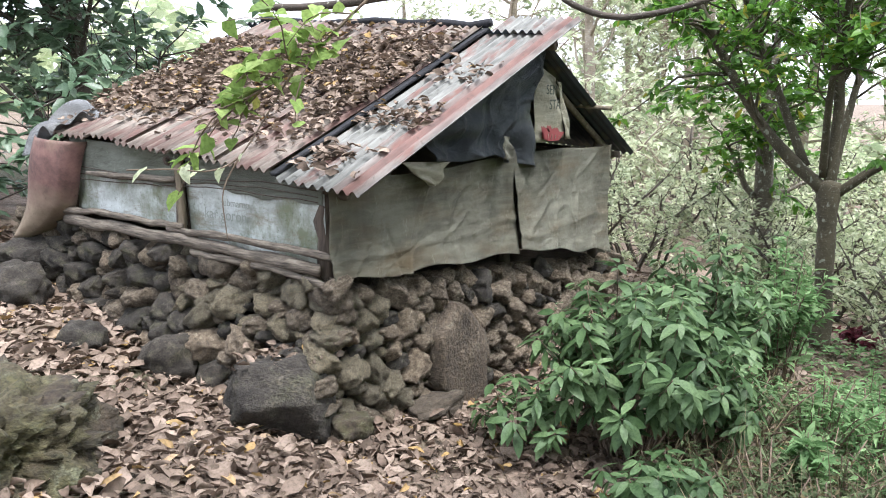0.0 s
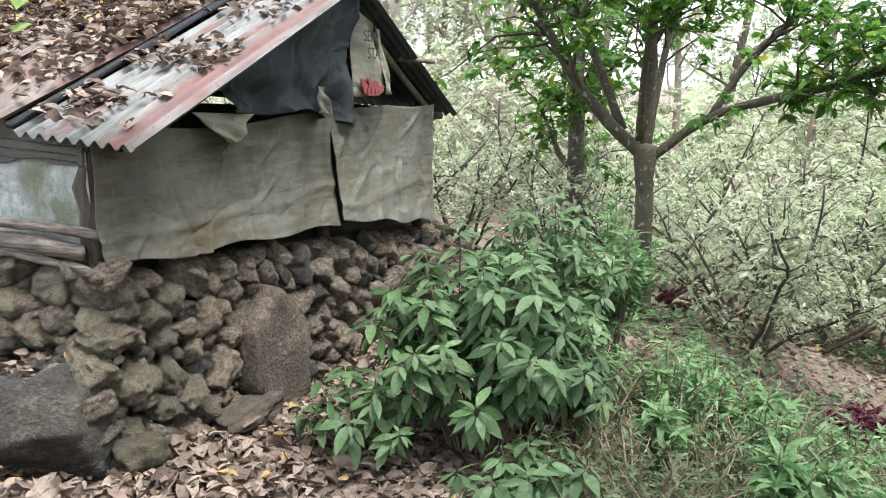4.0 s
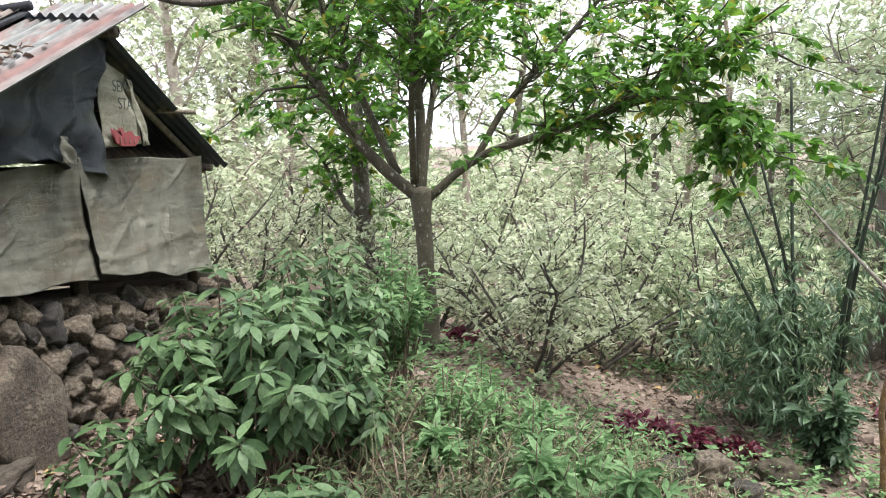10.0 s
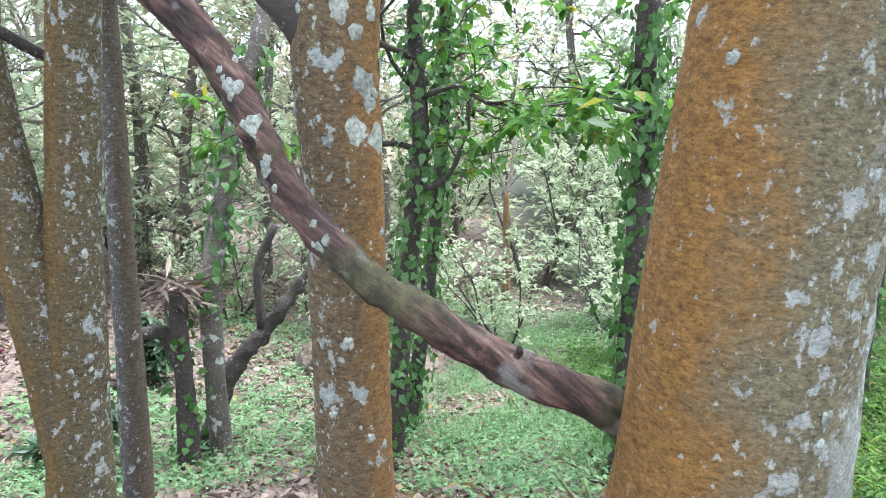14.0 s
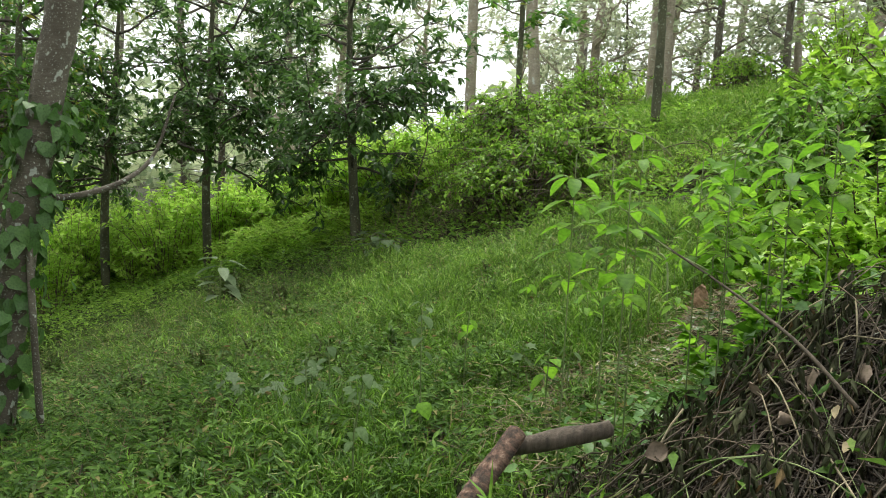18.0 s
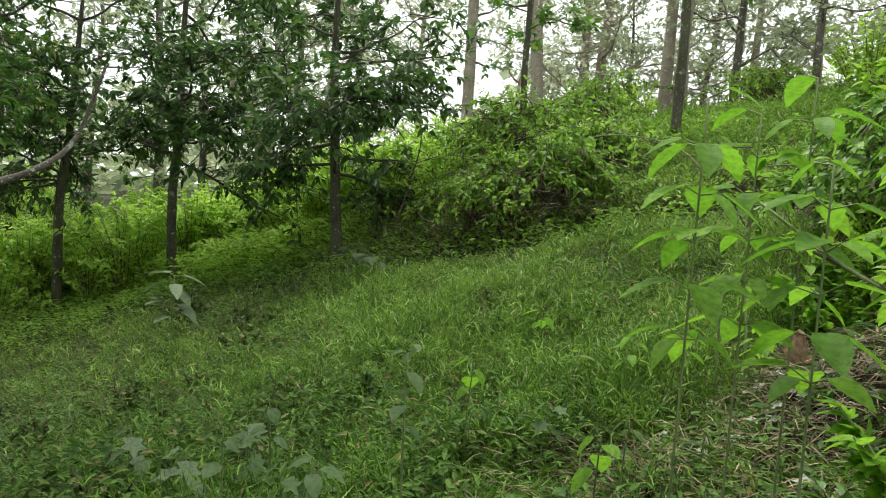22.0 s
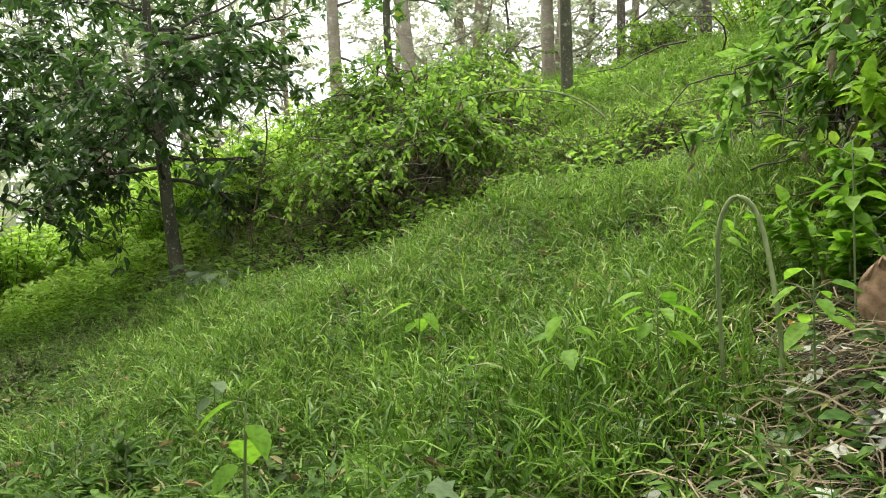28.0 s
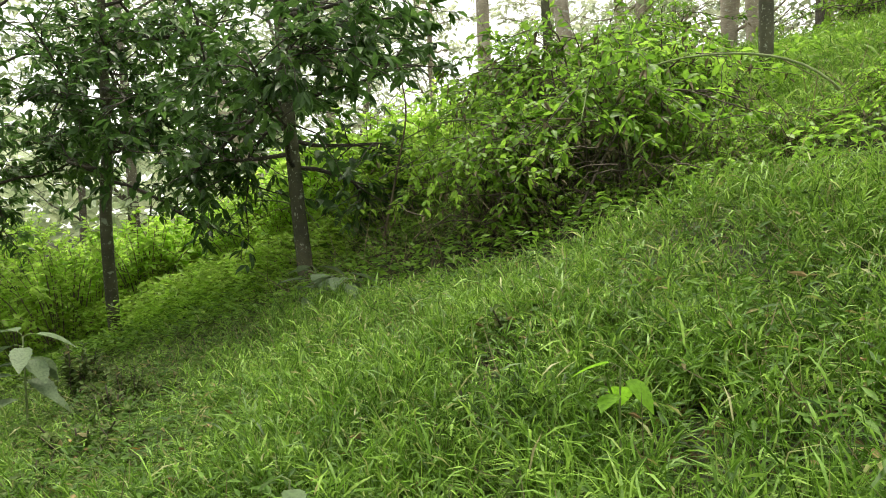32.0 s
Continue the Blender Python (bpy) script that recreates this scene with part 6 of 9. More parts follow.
dark = thing("dark_trunk_tree", (13.1, 8.05, gz(13.1, 8.05)), "tall tree with a dark straight trunk", "tree")
stem_part("trunk", [(13.13, 8.1, gz(13.1, 8.05) - 0.2), (13.17, 8.02, -1.63), (13.24, 7.9, 0.2), (13.3, 7.8, 3.0), (13.3, 7.7, 7.0)], [0.26, 0.2, 0.18, 0.16, 0.1], BARK_DARK, dark, 12, 0.04, 30)
white_tree = thing("pale_forked_tree", (14.2, -0.8, gz(14.2, -0.8)), "small pale-barked forked tree", "tree")
stem_part("trunk", [(14.2, -0.82, gz(14.2, -0.8) - 0.1), (14.21, -0.73, -1.2), (14.22, -0.7, -0.6)], [0.07, 0.05], BARK_SLIM, white_tree, 8, 0.05, 12)
stem_part("limb", [(14.22, -0.7, -0.65), (14.2, -0.55, -0.2), (14.2, -0.35, 0.3)], [0.04, 0.03], BARK_PALE, white_tree, 7, 0.05, 10)
stem_part("limb", [(14.22, -0.7, -0.65), (14.2, -0.78, -0.1), (14.2, -0.8, 0.5)], [0.04, 0.03], BARK_PALE, white_tree, 7, 0.05, 10)

# unseen crowns on the near trees, added high over the path to shade the ground
def shade_crown(parent, top, reach, seed, bark, limbs=11, mat=GREEN_TREE):
    q = np.random.RandomState(seed)
    lb = []
    for k in range(limbs):
        a = k * 2.4 + q.uniform(0, 0.8)
        b = bough(q, np.array(top) - [0, 0, 0.12 * (k % 5)], unit(np.array([math.cos(a), math.sin(a), q.uniform(0.25, 0.9)])), reach * q.uniform(0.75, 1.15), 0.05, 0.16, 9)
        lb.append((b, 0.05))
        part("limb", tube(b, [0.05, 0.014], 6), bark, parent)
    tubes, tips, ways = crown_of(q, lb, reach * 0.42, 11, 0.05, 0.25)
    part("twigwork", merged(tubes), bark, parent, kind="stuff")
    part("crown", sprays(q, tips, ways, 6, OVAL, 0.19, 0.42, 0.4), mat, parent, kind="stuff")


shade_crown(orange_tree, (2.05, -0.7, 4.35), 3.2, 81, BARK_GREY)
shade_crown(rust_tree, (2.65, 0.5, 4.55), 2.4, 82, BARK_GREY, 8)
shade_crown(twin, (3.3, 1.5, 4.15), 2.4, 83, BARK_GREY, 8)
shade_crown(ivy_tree, (7.9, -6.0, 5.15), 3.6, 84, BARK_GREY, 13)

# bamboo clump
bamboo = thing("bamboo_clump", (8.2, 6.25, gz(8.2, 6.25)), "clump of dark bamboo with drooping leaves", "bamboo")
culm_tips, culm_ways = [], []
CULMS = [((8.34, 6.21), (8.46, 6.03, -0.46), (8.7, 5.7, 1.4)), ((8.4, 6.15), (8.5, 6.0, -0.4), (8.62, 5.6, 2.2)), ((8.25, 6.35), (7.95, 6.75, -0.4), (7.6, 7.2, 1.0)), ((8.2, 6.3), (8.05, 6.6, -0.3), (7.9, 7.0, 1.3)), ((8.1, 6.4), (8.05, 6.5, -0.2), (8.2, 6.7, 1.8)), ((8.45, 6.3), (8.6, 6.1, -0.2), (8.8, 5.9, 1.9)), ((8.0, 6.45), (7.7, 6.7, -0.9), (7.2, 7.0, 0.2)), ((8.05, 6.2), (7.7, 6.3, -1.0), (7.3, 6.3, -0.1))]
for a, b, c in CULMS:
    pts = smooth_path([(a[0], a[1], gz(*a) - 0.1), ((a[0] + b[0]) / 2, (a[1] + b[1]) / 2, (gz(*a) + b[2]) / 2 + 0.1), b, c], 22)
    part("culm", tube(pts, [0.03, 0.026, 0.014], 8), CULM, bamboo, "", True)
    for i in range(4, 18):
        for _ in range(3):
            w = around(rs, 1, -0.5, 0.3)[0]
            culm_tips.append(pts[i] + w * rs.uniform(0.1, 0.55) * [1, 1, 0.7])
            culm_ways.append(w)
culm_tips, culm_ways = np.array(culm_tips), np.array(culm_ways)
extra = np.stack([rs.normal(7.75, 0.5, 400), rs.normal(6.6, 0.5, 400), rs.uniform(-2.2, -0.7, 400)], 1)
part("leaf_mass", sprays(rs, np.vstack([culm_tips, extra]), np.vstack([culm_ways, around(rs, 400, -0.5, 0.2)]), 7, LANCE, 0.17, 0.17, 0.75), GREEN_BAMBOO, bamboo, "drooping dark bamboo leaves", kind="stuff")


# ---- shrubs ----
def spread_copies(source, places, seed, low=0.8, high=1.25):
    q = np.random.RandomState(seed)
    for x, y in places:
        s = q.uniform(low, high)
        copy_thing(source, pose(x, y, gz(x, y) - 0.03, 0, 0, q.uniform(0, 360)) @ Matrix.Scale(s, 4))


def shrub(name, place, height, spread, stems, each, leaf, ratio, mat, label, seed, shape=LANCE, droop=0.45, bare=0.25, wood=TWIG, category="shrub", low=0.25):
    q = np.random.RandomState(seed)
    x, y = place
    g = gz(x, y)
    t = thing(name, (x, y, g), label, category)
    tb, tips, ways = [], [], []
    for _ in range(stems):
        a, lean_ = q.uniform(0, 2 * np.pi), q.uniform(0.05, 1.0)
        h = height * q.uniform(0.55, 1.05) * (1 - 0.35 * lean_)
        end = np.array([x + math.cos(a) * spread * lean_, y + math.sin(a) * spread * lean_, g + h])
        s = np.array([x + math.cos(a) * 0.12 * spread, y + math.sin(a) * 0.12 * spread, g - 0.05])
        mid = s * 0.45 + end * 0.55 + [0, 0, 0.12 * height]
        pts = smooth_path([s, mid, end], 9)
        tb.append(tube(pts, [0.009, 0.004], 5))
        for i in range(9):
            if i / 8 >= bare:
                tips.append(pts[i])
                ways.append(unit(pts[min(i + 1, 8)] - pts[max(i - 1, 0)]))
    part("stemwork", merged(tb), wood, t, kind="stuff")
    part("foliage", sprays(q, np.array(tips), np.array(ways), each, shape, leaf, ratio, droop, 0.1), mat, t, kind="stuff")
    return t


def whorl_shrub(place, height, spread, stems, leaf, mat, label, seed, levels=(0.5, 0.66, 0.8, 0.91, 1.0), each=6, width=0.36, inner=0.0):
    """A shrub of slender stems with its leaves set round them in drooping whorls, thickest at the tips."""
    q = np.random.RandomState(seed)
    x, y = place
    g = gz(x, y)
    t = thing("leafy_shrub", (x, y, g), label, "shrub")
    tb, pos, way_, face, ln = [], [], [], [], []
    for k in range(stems):
        a, out = k * 2.4 + q.normal(0, 0.3), math.sqrt((k + 0.5) / stems)
        h = height * (1.02 - 0.5 * out ** 2.2) * q.uniform(0.82, 1.06)
        end = np.array([x + math.cos(a) * spread * out, y + math.sin(a) * spread * out, g + h])
        s = np.array([x + math.cos(a) * 0.16 * spread, y + math.sin(a) * 0.16 * spread, g - 0.05])
        pts = smooth_path([s, s * 0.5 + end * 0.5 + [0, 0, 0.12 * height], end], 12)
        tb.append(tube(pts, [0.009, 0.0035], 5))
        for f in levels:
            p = pts[int(f * 11)]
            up = unit(unit(pts[min(int(f * 11) + 1, 11)] - pts[int(f * 11) - 1]) + [0, 0, 0.8])
            e1 = unit(np.cross(up, [0.31, 0.87, 0.2]))
            e2 = np.cross(up, e1)
            turn, m = q.uniform(0, 6.3), each + q.randint(-1, 3)
            for j in range(m):
                b = turn + j * 6.283 / m + q.normal(0, 0.2)
                o = math.cos(b) * e1 + math.sin(b) * e2
                pos.append(p + o * 0.012 + up * q.normal(0, 0.015))
                way_.append(o + up * (0.3 if f == 1.0 else 0.0) + [0, 0, q.uniform(-0.75, -0.1)])
                face.append(up + o * 0.35 + q.normal(0, 0.22, 3))
                ln.append(leaf * q.uniform(0.55, 1.2) * (0.72 if f == 1.0 and j % 2 else 1.0))
    ln = np.array(ln)
    part("stemwork", merged(tb), TWIG, t, kind="stuff")
    part("foliage", leaves(ELLIPTIC, pos, way_, face, ln, ln * width * q.uniform(0.85, 1.15, len(ln))), mat, t, kind="stuff")
    return t


whorl_shrub((1.3, 4.95), 1.25, 0.76, 56, 0.155, GREEN_BUSH, "dense shrub with long drooping green leaves by the wall", 101)
whorl_shrub((0.6, 4.75), 0.55, 0.38, 12, 0.135, GREEN_BUSH, "low leafy side shoots of a shrub in dry leaves", 102, (0.7, 0.88, 1.0))
whorl_shrub((1.25, 3.95), 0.42, 0.4, 13, 0.135, GREEN_BUSH, "low leafy shrub at the path edge", 103, (0.7, 0.88, 1.0))
whorl_shrub((2.25, 6.35), 1.4, 0.7, 38, 0.15, GREEN_BUSH, "leafy shrub behind the larger one", 104)
whorl_shrub((2.0, 5.3), 0.85, 0.45, 18, 0.13, GREEN_BUSH, "outer shoots of a shrub over dry leaves", 116)
shrub("bright_shrub", (3.35, 7.3), 1.55, 0.7, 40, 6, 0.13, 0.34, GREEN_HERB, "bright green shrub under the forked tree", 105, OVAL, 0.3)
herb_a = shrub("ground_herbs", (2.35, 4.3), 0.5, 0.7, 22, 4, 0.075, 0.26, GREEN_SLOPE, "fine-leaved weeds with dry stalks", 106)
herb_b = shrub("ground_herbs", (3.1, 4.7), 0.6, 0.75, 26, 4, 0.075, 0.28, GREEN_SLOPE, "tangle of green weeds on the slope", 107)
herb_c = shrub("ground_herbs", (3.0, 5.8), 0.8, 0.7, 34, 4, 0.1, 0.32, GREEN_HERB, "tangle of green weeds on the slope", 108)
shrub("ground_herbs", (2.2, 3.4), 0.4, 0.5, 14, 4, 0.07, 0.28, GREEN_SLOPE, "low green weeds by the path", 109)
tall_weed = shrub("tall_weed", (2.75, 4.1), 0.85, 0.28, 7, 5, 0.17, 0.3, GREEN_HERB, "tall weed with long pale leaves", 110, OVAL, 0.4)
shrub("coffee_sapling", (6.6, 3.4), 0.8, 0.4, 12, 6, 0.2, 0.36, GREEN_BAMBOO, "small dark glossy-leaved sapling", 111, OVAL, 0.4)
shrub("coffee_sapling", (7.4, 5.5), 0.9, 0.45, 14, 6, 0.2, 0.36, GREEN_BAMBOO, "small dark glossy-leaved sapling", 112, OVAL, 0.4)
shrub("coffee_sapling", (9.6, 4.0), 0.9, 0.5, 14, 6, 0.2, 0.36, GREEN_BAMBOO, "small dark glossy-leaved sapling", 113, OVAL, 0.4)
for k, (x, y) in enumerate([(5.8, 6.7), (6.25, 6.5), (6.6, 6.2), (6.1, 6.9), (5.5, 9.9), (9.9, 6.3)]):
    shrub("red_leaf_plant", (x, y), 0.26, 0.45, 22, 5, 0.1, 0.5, RED_LEAF, "low plant with dark red leaves", 120 + k, OVAL, 0.2)


def small_tree(name, place, height, r, crown_r, limbs, per, each, leaf, ratio, mat, bark, label, seed, first=0.3, shape=LANCE, droop=0.35, bend=0.1, low=-0.1, high=0.7, twig=0.7, group=""):
    """A tree: tapered trunk, limbs from a share of its height up, twigs and a leafy crown."""
    q = np.random.RandomState(seed)
    x, y = place
    g = gz(x, y)
    t = thing(name, (x, y, g), label, "tree", group)
    path = smooth_path([(x, y, g - 0.2), (x + q.normal(0, bend) * 0.5, y + q.normal(0, bend) * 0.5, g + height * 0.35), (x + q.normal(0, bend), y + q.normal(0, bend), g + height * 0.7), (x + q.normal(0, bend), y + q.normal(0, bend), g + height)], 24)
    part("trunk", tube(path, [r * 1.25, r, r * 0.75, r * 0.3], 9, 0.05, q), bark, t, "", True)
    lb = []
    for k in range(limbs):
        f = first + (0.97 - first) * (k + q.rand()) / limbs
        s = path[int(f * 23)]
        b = bough(q, s, unit(around(q, 1, low, high)[0]), crown_r * q.uniform(0.6, 1.1) * (1.15 - 0.5 * f), 0.2, 0.2, 8)
        lb.append((b, r * 0.35))
        part("limb", tube(b, [r * 0.38, r * 0.12], 6), bark, t)
    lb.append((path[int(first * 23):], r * 0.3))
    tubes, tips, ways = crown_of(q, lb, crown_r * twig, per, 0.05, 0.25)
    part("twigwork", merged(tubes), bark, t, kind="stuff")
    part("crown", sprays(q, tips, ways, each, shape, leaf, ratio, droop), mat, t, kind="stuff")
    return t


spread_copies(herb_a, [(2.0, 4.8), (2.7, 3.7), (3.4, 3.9), (1.9, 4.1), (4.0, 4.3), (3.7, 3.2)], 27, 0.8, 1.2)
spread_copies(herb_b, [(2.7, 5.0), (3.6, 4.4), (3.7, 5.2), (4.3, 5.0), (2.4, 5.7), (4.7, 4.3), (3.2, 6.4), (4.1, 5.9)], 28, 0.75, 1.2)
spread_copies(herb_c, [(3.5, 5.9), (2.7, 6.6), (4.0, 6.7), (4.7, 5.7), (3.4, 5.0)], 29, 0.7, 1.05)
spread_copies(tall_weed, [(3.3, 4.4), (2.5, 4.9), (3.8, 5.6), (3.1, 3.7)], 30, 0.7, 1.0)


def round_shrub(name, place, height, spread, stems, per, each, leaf, ratio, mat, label, seed, bark=None, droop=0.3):
    """A many-stemmed shrub with side branches and a rounded, open crown."""
    q = np.random.RandomState(seed)
    x, y = place
    g = gz(x, y)
    t = thing(name, (x, y, g), label, "shrub")
    lb = []
    for k in range(stems):
        a = k * 2.4 + q.uniform(0, 1)
        s = np.array([x + 0.1 * math.cos(a), y + 0.1 * math.sin(a), g - 0.1])
        w = unit(np.array([math.cos(a) * spread / height, math.sin(a) * spread / height, 0.9 + q.uniform(-0.2, 0.2)]))
        b = bough(q, s, w, height * q.uniform(0.75, 1.15), 0.05, 0.13, 10)
        lb.append((b, 0.03))
        part("stem", tube(b, [0.03, 0.012], 6), bark or BARK_DARK, t)
    tubes, tips, ways = crown_of(q, lb, spread * 0.62, per, 0.02, 0.15)
    part("twigwork", merged(tubes), bark or BARK_DARK, t, kind="stuff")
    part("foliage", sprays(q, tips, ways, each, OVAL, leaf, ratio, droop), mat, t, kind="stuff")
    return t


# pale coffee-like shrubs and small trees across the hollow
# haze over the hollow is painted into these shrubs' leaf colours
pale_a = round_shrub("pale_shrub", (5.9, 8.6), 2.3, 1.2, 6, 11, 8, 0.09, 0.5, GREEN_PALE_HAZED, "open many-stemmed shrub with yellow-green leaves paled by painted haze", 201)
pale_b = round_shrub("pale_shrub", (7.3, 9.2), 2.8, 1.4, 6, 12, 8, 0.1, 0.5, GREEN_PALE_HAZED, "tall shrub with thin stems and yellow-green leaves paled by painted haze", 202)
green_a = round_shrub("hollow_shrub", (9.2, 8.3), 2.8, 1.4, 6, 12, 8, 0.13, 0.42, GREEN_HAZED, "tall leafy shrub in the hollow, grey-green with painted haze", 203)
rs = np.random.RandomState(50)
spread_copies(pale_a, [(6.9, 10.3), (4.6, 11.2), (8.6, 10.6), (3.2, 12.6), (6.0, 12.8), (2.0, 11.4), (10.3, 10.0), (0.6, 13.4)], 1)
spread_copies(pale_b, [(5.4, 10.2), (8.0, 12.2), (3.9, 13.9), (10.0, 12.4), (1.3, 12.8), (12.0, 10.5), (-0.6, 14.6), (2.4, 15.2)], 2)
spread_copies(green_a, [(8.8, 9.6), (11.0, 8.8), (7.0, 13.5), (13.6, 4.0), (12.6, 2.2), (9.4, 7.6)], 3, 0.7, 1.1)

# tall woodland: a few sorts, repeated out to the edge of sight
# haze painted in: pale leaves on all three, pale bark on the first
tall_a = small_tree("tall_tree", (3.2, 17.0), 8.5, 0.11, 2.4, 18, 8, 4, 0.24, 0.45, GREEN_PALE_HAZED, BARK_PALE, "tall thin tree with sparse leaves and bark paled by painted haze", 211, 0.1, bend=0.25)
tall_b = small_tree("tall_tree", (14.5, 9.5), 9.0, 0.13, 2.5, 18, 8, 4, 0.24, 0.45, GREEN_HAZED, BARK_GREY, "tall woodland tree with green leaves paled by painted haze", 212, 0.12, bend=0.25)
tall_c = small_tree("tall_tree", (15.0, 3.0), 8.0, 0.09, 2.2, 17, 8, 4, 0.22, 0.42, GREEN_HAZED, BARK_GREY, "woodland tree with green leaves lightened by painted haze", 213, 0.1, bend=0.25)


def ring_places(q, n, r0, r1, a0, a1, centre=(1.0, 0.0)):
    a, r = q.uniform(a0, a1, n), np.sqrt(q.uniform(r0 * r0, r1 * r1, n))
    return [(centre[0] + math.sin(radians(b)) * d, centre[1] + math.cos(radians(b)) * d) for b, d in zip(a, r)]


# ways as compass turns from +y towards +x
spread_copies(tall_a, ring_places(rs, 20, 17, 36, -15, 62), 4, 0.8, 1.4)
spread_copies(tall_b, ring_places(rs, 18, 20, 40, 20, 118), 5, 0.8, 1.4)
spread_copies(tall_c, ring_places(rs, 12, 18, 38, 48, 125), 6, 0.8, 1.4)
spread_copies(pale_a, ring_places(rs, 16, 16, 28, -10, 60), 7, 0.9, 1.7)
spread_copies(pale_b, ring_places(rs, 14, 17, 30, 10, 75), 8, 0.9, 1.7)
spread_copies(green_a, ring_places(rs, 26, 15, 30, 45, 125), 9, 0.7, 1.4)

spread_copies(green_a, [(11.6, -0.6), (12.8, -2.4), (11.0, -2.6), (13.0, 0.8), (10.6, -4.2), (14.6, -3.2), (15.4, 1.0)], 10, 0.45, 0.8)
tall_d = small_tree("yellowing_tree", (15.2, 1.6), 6.5, 0.09, 2.2, 18, 8, 4, 0.17, 0.45, LEAF_BROWN, BARK_GREY, "woodland tree with yellowing brown leaves", 214, 0.08, bend=0.25)
spread_copies(tall_d, [(16.8, 4.2), (19.0, 0.2), (20.0, 6.0)], 24, 0.8, 1.25)
spread_copies(tall_b, [(18.6, 7.6), (21.0, 2.6), (17.0, 6.0)], 25, 0.8, 1.15)
# big dark broadleaf behind the hut
small_tree("broadleaf_tree", (-4.0, 9.0), 4.2, 0.1, 2.2, 15, 14, 8, 0.19, 0.5, GREEN_GLOSS, BARK_DARK, "broadleaf tree with large dark leaves behind the hut", 221, 0.08, OVAL)
small_tree("broadleaf_tree", (-6.2, 8.0), 4.4, 0.12, 2.3, 14, 12, 8, 0.2, 0.5, GREEN_GLOSS, BARK_DARK, "broadleaf tree with large dark leaves", 222, 0.08, OVAL)
shrub("leafy_shrub", (-5.2, 7.3), 1.0, 0.9, 26, 6, 0.16, 0.34, GREEN_HERB, "green undergrowth beyond the hut", 223, OVAL)
shrub("leafy_shrub", (-6.4, 8.2), 1.3, 1.1, 30, 6, 0.16, 0.34, GREEN_HERB, "green undergrowth beyond the hut", 224, OVAL)
small_tree("shade_tree", (4.95, 11.9), 4.2, 0.15, 1.5, 9, 8, 7, 0.17, 0.45, GREEN_TREE, BARK_GREY, "tree with a thick grey trunk and fresh leaves", 225, 0.3, OVAL)


# the overhanging twig in front of the roof, and a dark branch above the ridge
twig = thing("overhanging_branch", (-0.2, 3.6, 1.9), "thin overhanging branch with green and pale leaves", "branch")
TW = [(0.1, 3.45, 2.3), (-0.31, 3.4, 1.93), (-0.55, 3.38, 1.7), (-0.76, 3.35, 1.56), (-1.02, 3.3, 1.45)]
part("stem", tube(smooth_path(TW, 22), [0.009, 0.006, 0.003], 6), TWIG, twig)
tw_tips, tw_ways = [], []
for k in range(13):
    s = smooth_path(TW, 22)[6 + k]
    b = bough(rs, s, unit(np.array([-0.75, -0.05, 0.35 if k < 8 else 0.05]) + rs.normal(0, 0.3, 3)), rs.uniform(0.25, 0.5), -0.2, 0.2, 6)
    part("side_twig", tube(b, [0.004, 0.002], 5), TWIG, twig)
    tw_tips += list(b[1:])
    tw_ways += list(unit(np.gradient(b, axis=0))[1:])
part("leaf_spray", sprays(rs, np.array(tw_tips), np.array(tw_ways), 1, HEART, 0.085, 0.85, 0.1), GREEN_TWIG, twig, "green leaves, some pale beneath", kind="stuff")
part("sunlit_leaves", sprays(rs, np.array(tw_tips)[::3], np.array(tw_ways)[::3], 2, HEART, 0.085, 0.9, 0.1), GREEN_TWIG, twig, "yellow-green leaves catching light", kind="stuff")
hang = smooth_path([(-0.6, 3.37, 1.66), (-0.71, 3.35, 1.48), (-0.83, 3.32, 1.3), (-0.95, 3.3, 1.24), (-1.1, 3.26, 1.25), (-1.26, 3.2, 1.25)], 20)
part("hanging_twig", tube(hang, [0.004, 0.003], 5), TWIG, twig)
part("hanging_twig", tube(smooth_path([(-0.83, 3.32, 1.3), (-0.9, 3.3, 1.15), (-0.89, 3.3, 0.95)], 10), [0.004, 0.002], 5), TWIG, twig)
part("pale_leaves", sprays(rs, hang[7::3], np.tile([-0.8, 0, -0.1], (len(hang[7::3]), 1)), 1, HEART, 0.085, 0.5, 0.3), GREEN_PALE_HAZED, twig, "pale leaves seen from beneath")
over = thing("high_branch", (1.0, 5.0, 2.6), "dark bare branch above the hut", "branch")
stem_part("stem", [(-1.6, 7.33, 2.33), (-1.09, 7.32, 2.34), (-0.57, 7.18, 2.4), (-0.02, 7.0, 2.5), (0.6, 6.8, 2.8)], [0.03, 0.04, 0.035], BARK_DARK, over, 8, 0.08, 20)
stem_part("stem", [(0.8, 6.4, 2.5), (1.0, 6.42, 2.31), (1.27, 6.38, 2.2), (1.56, 6.31, 2.18), (2.04, 6.17, 2.29), (2.8, 6.5, 2.6)], [0.022, 0.025, 0.018], BARK_DARK, over, 8, 0.08, 20)

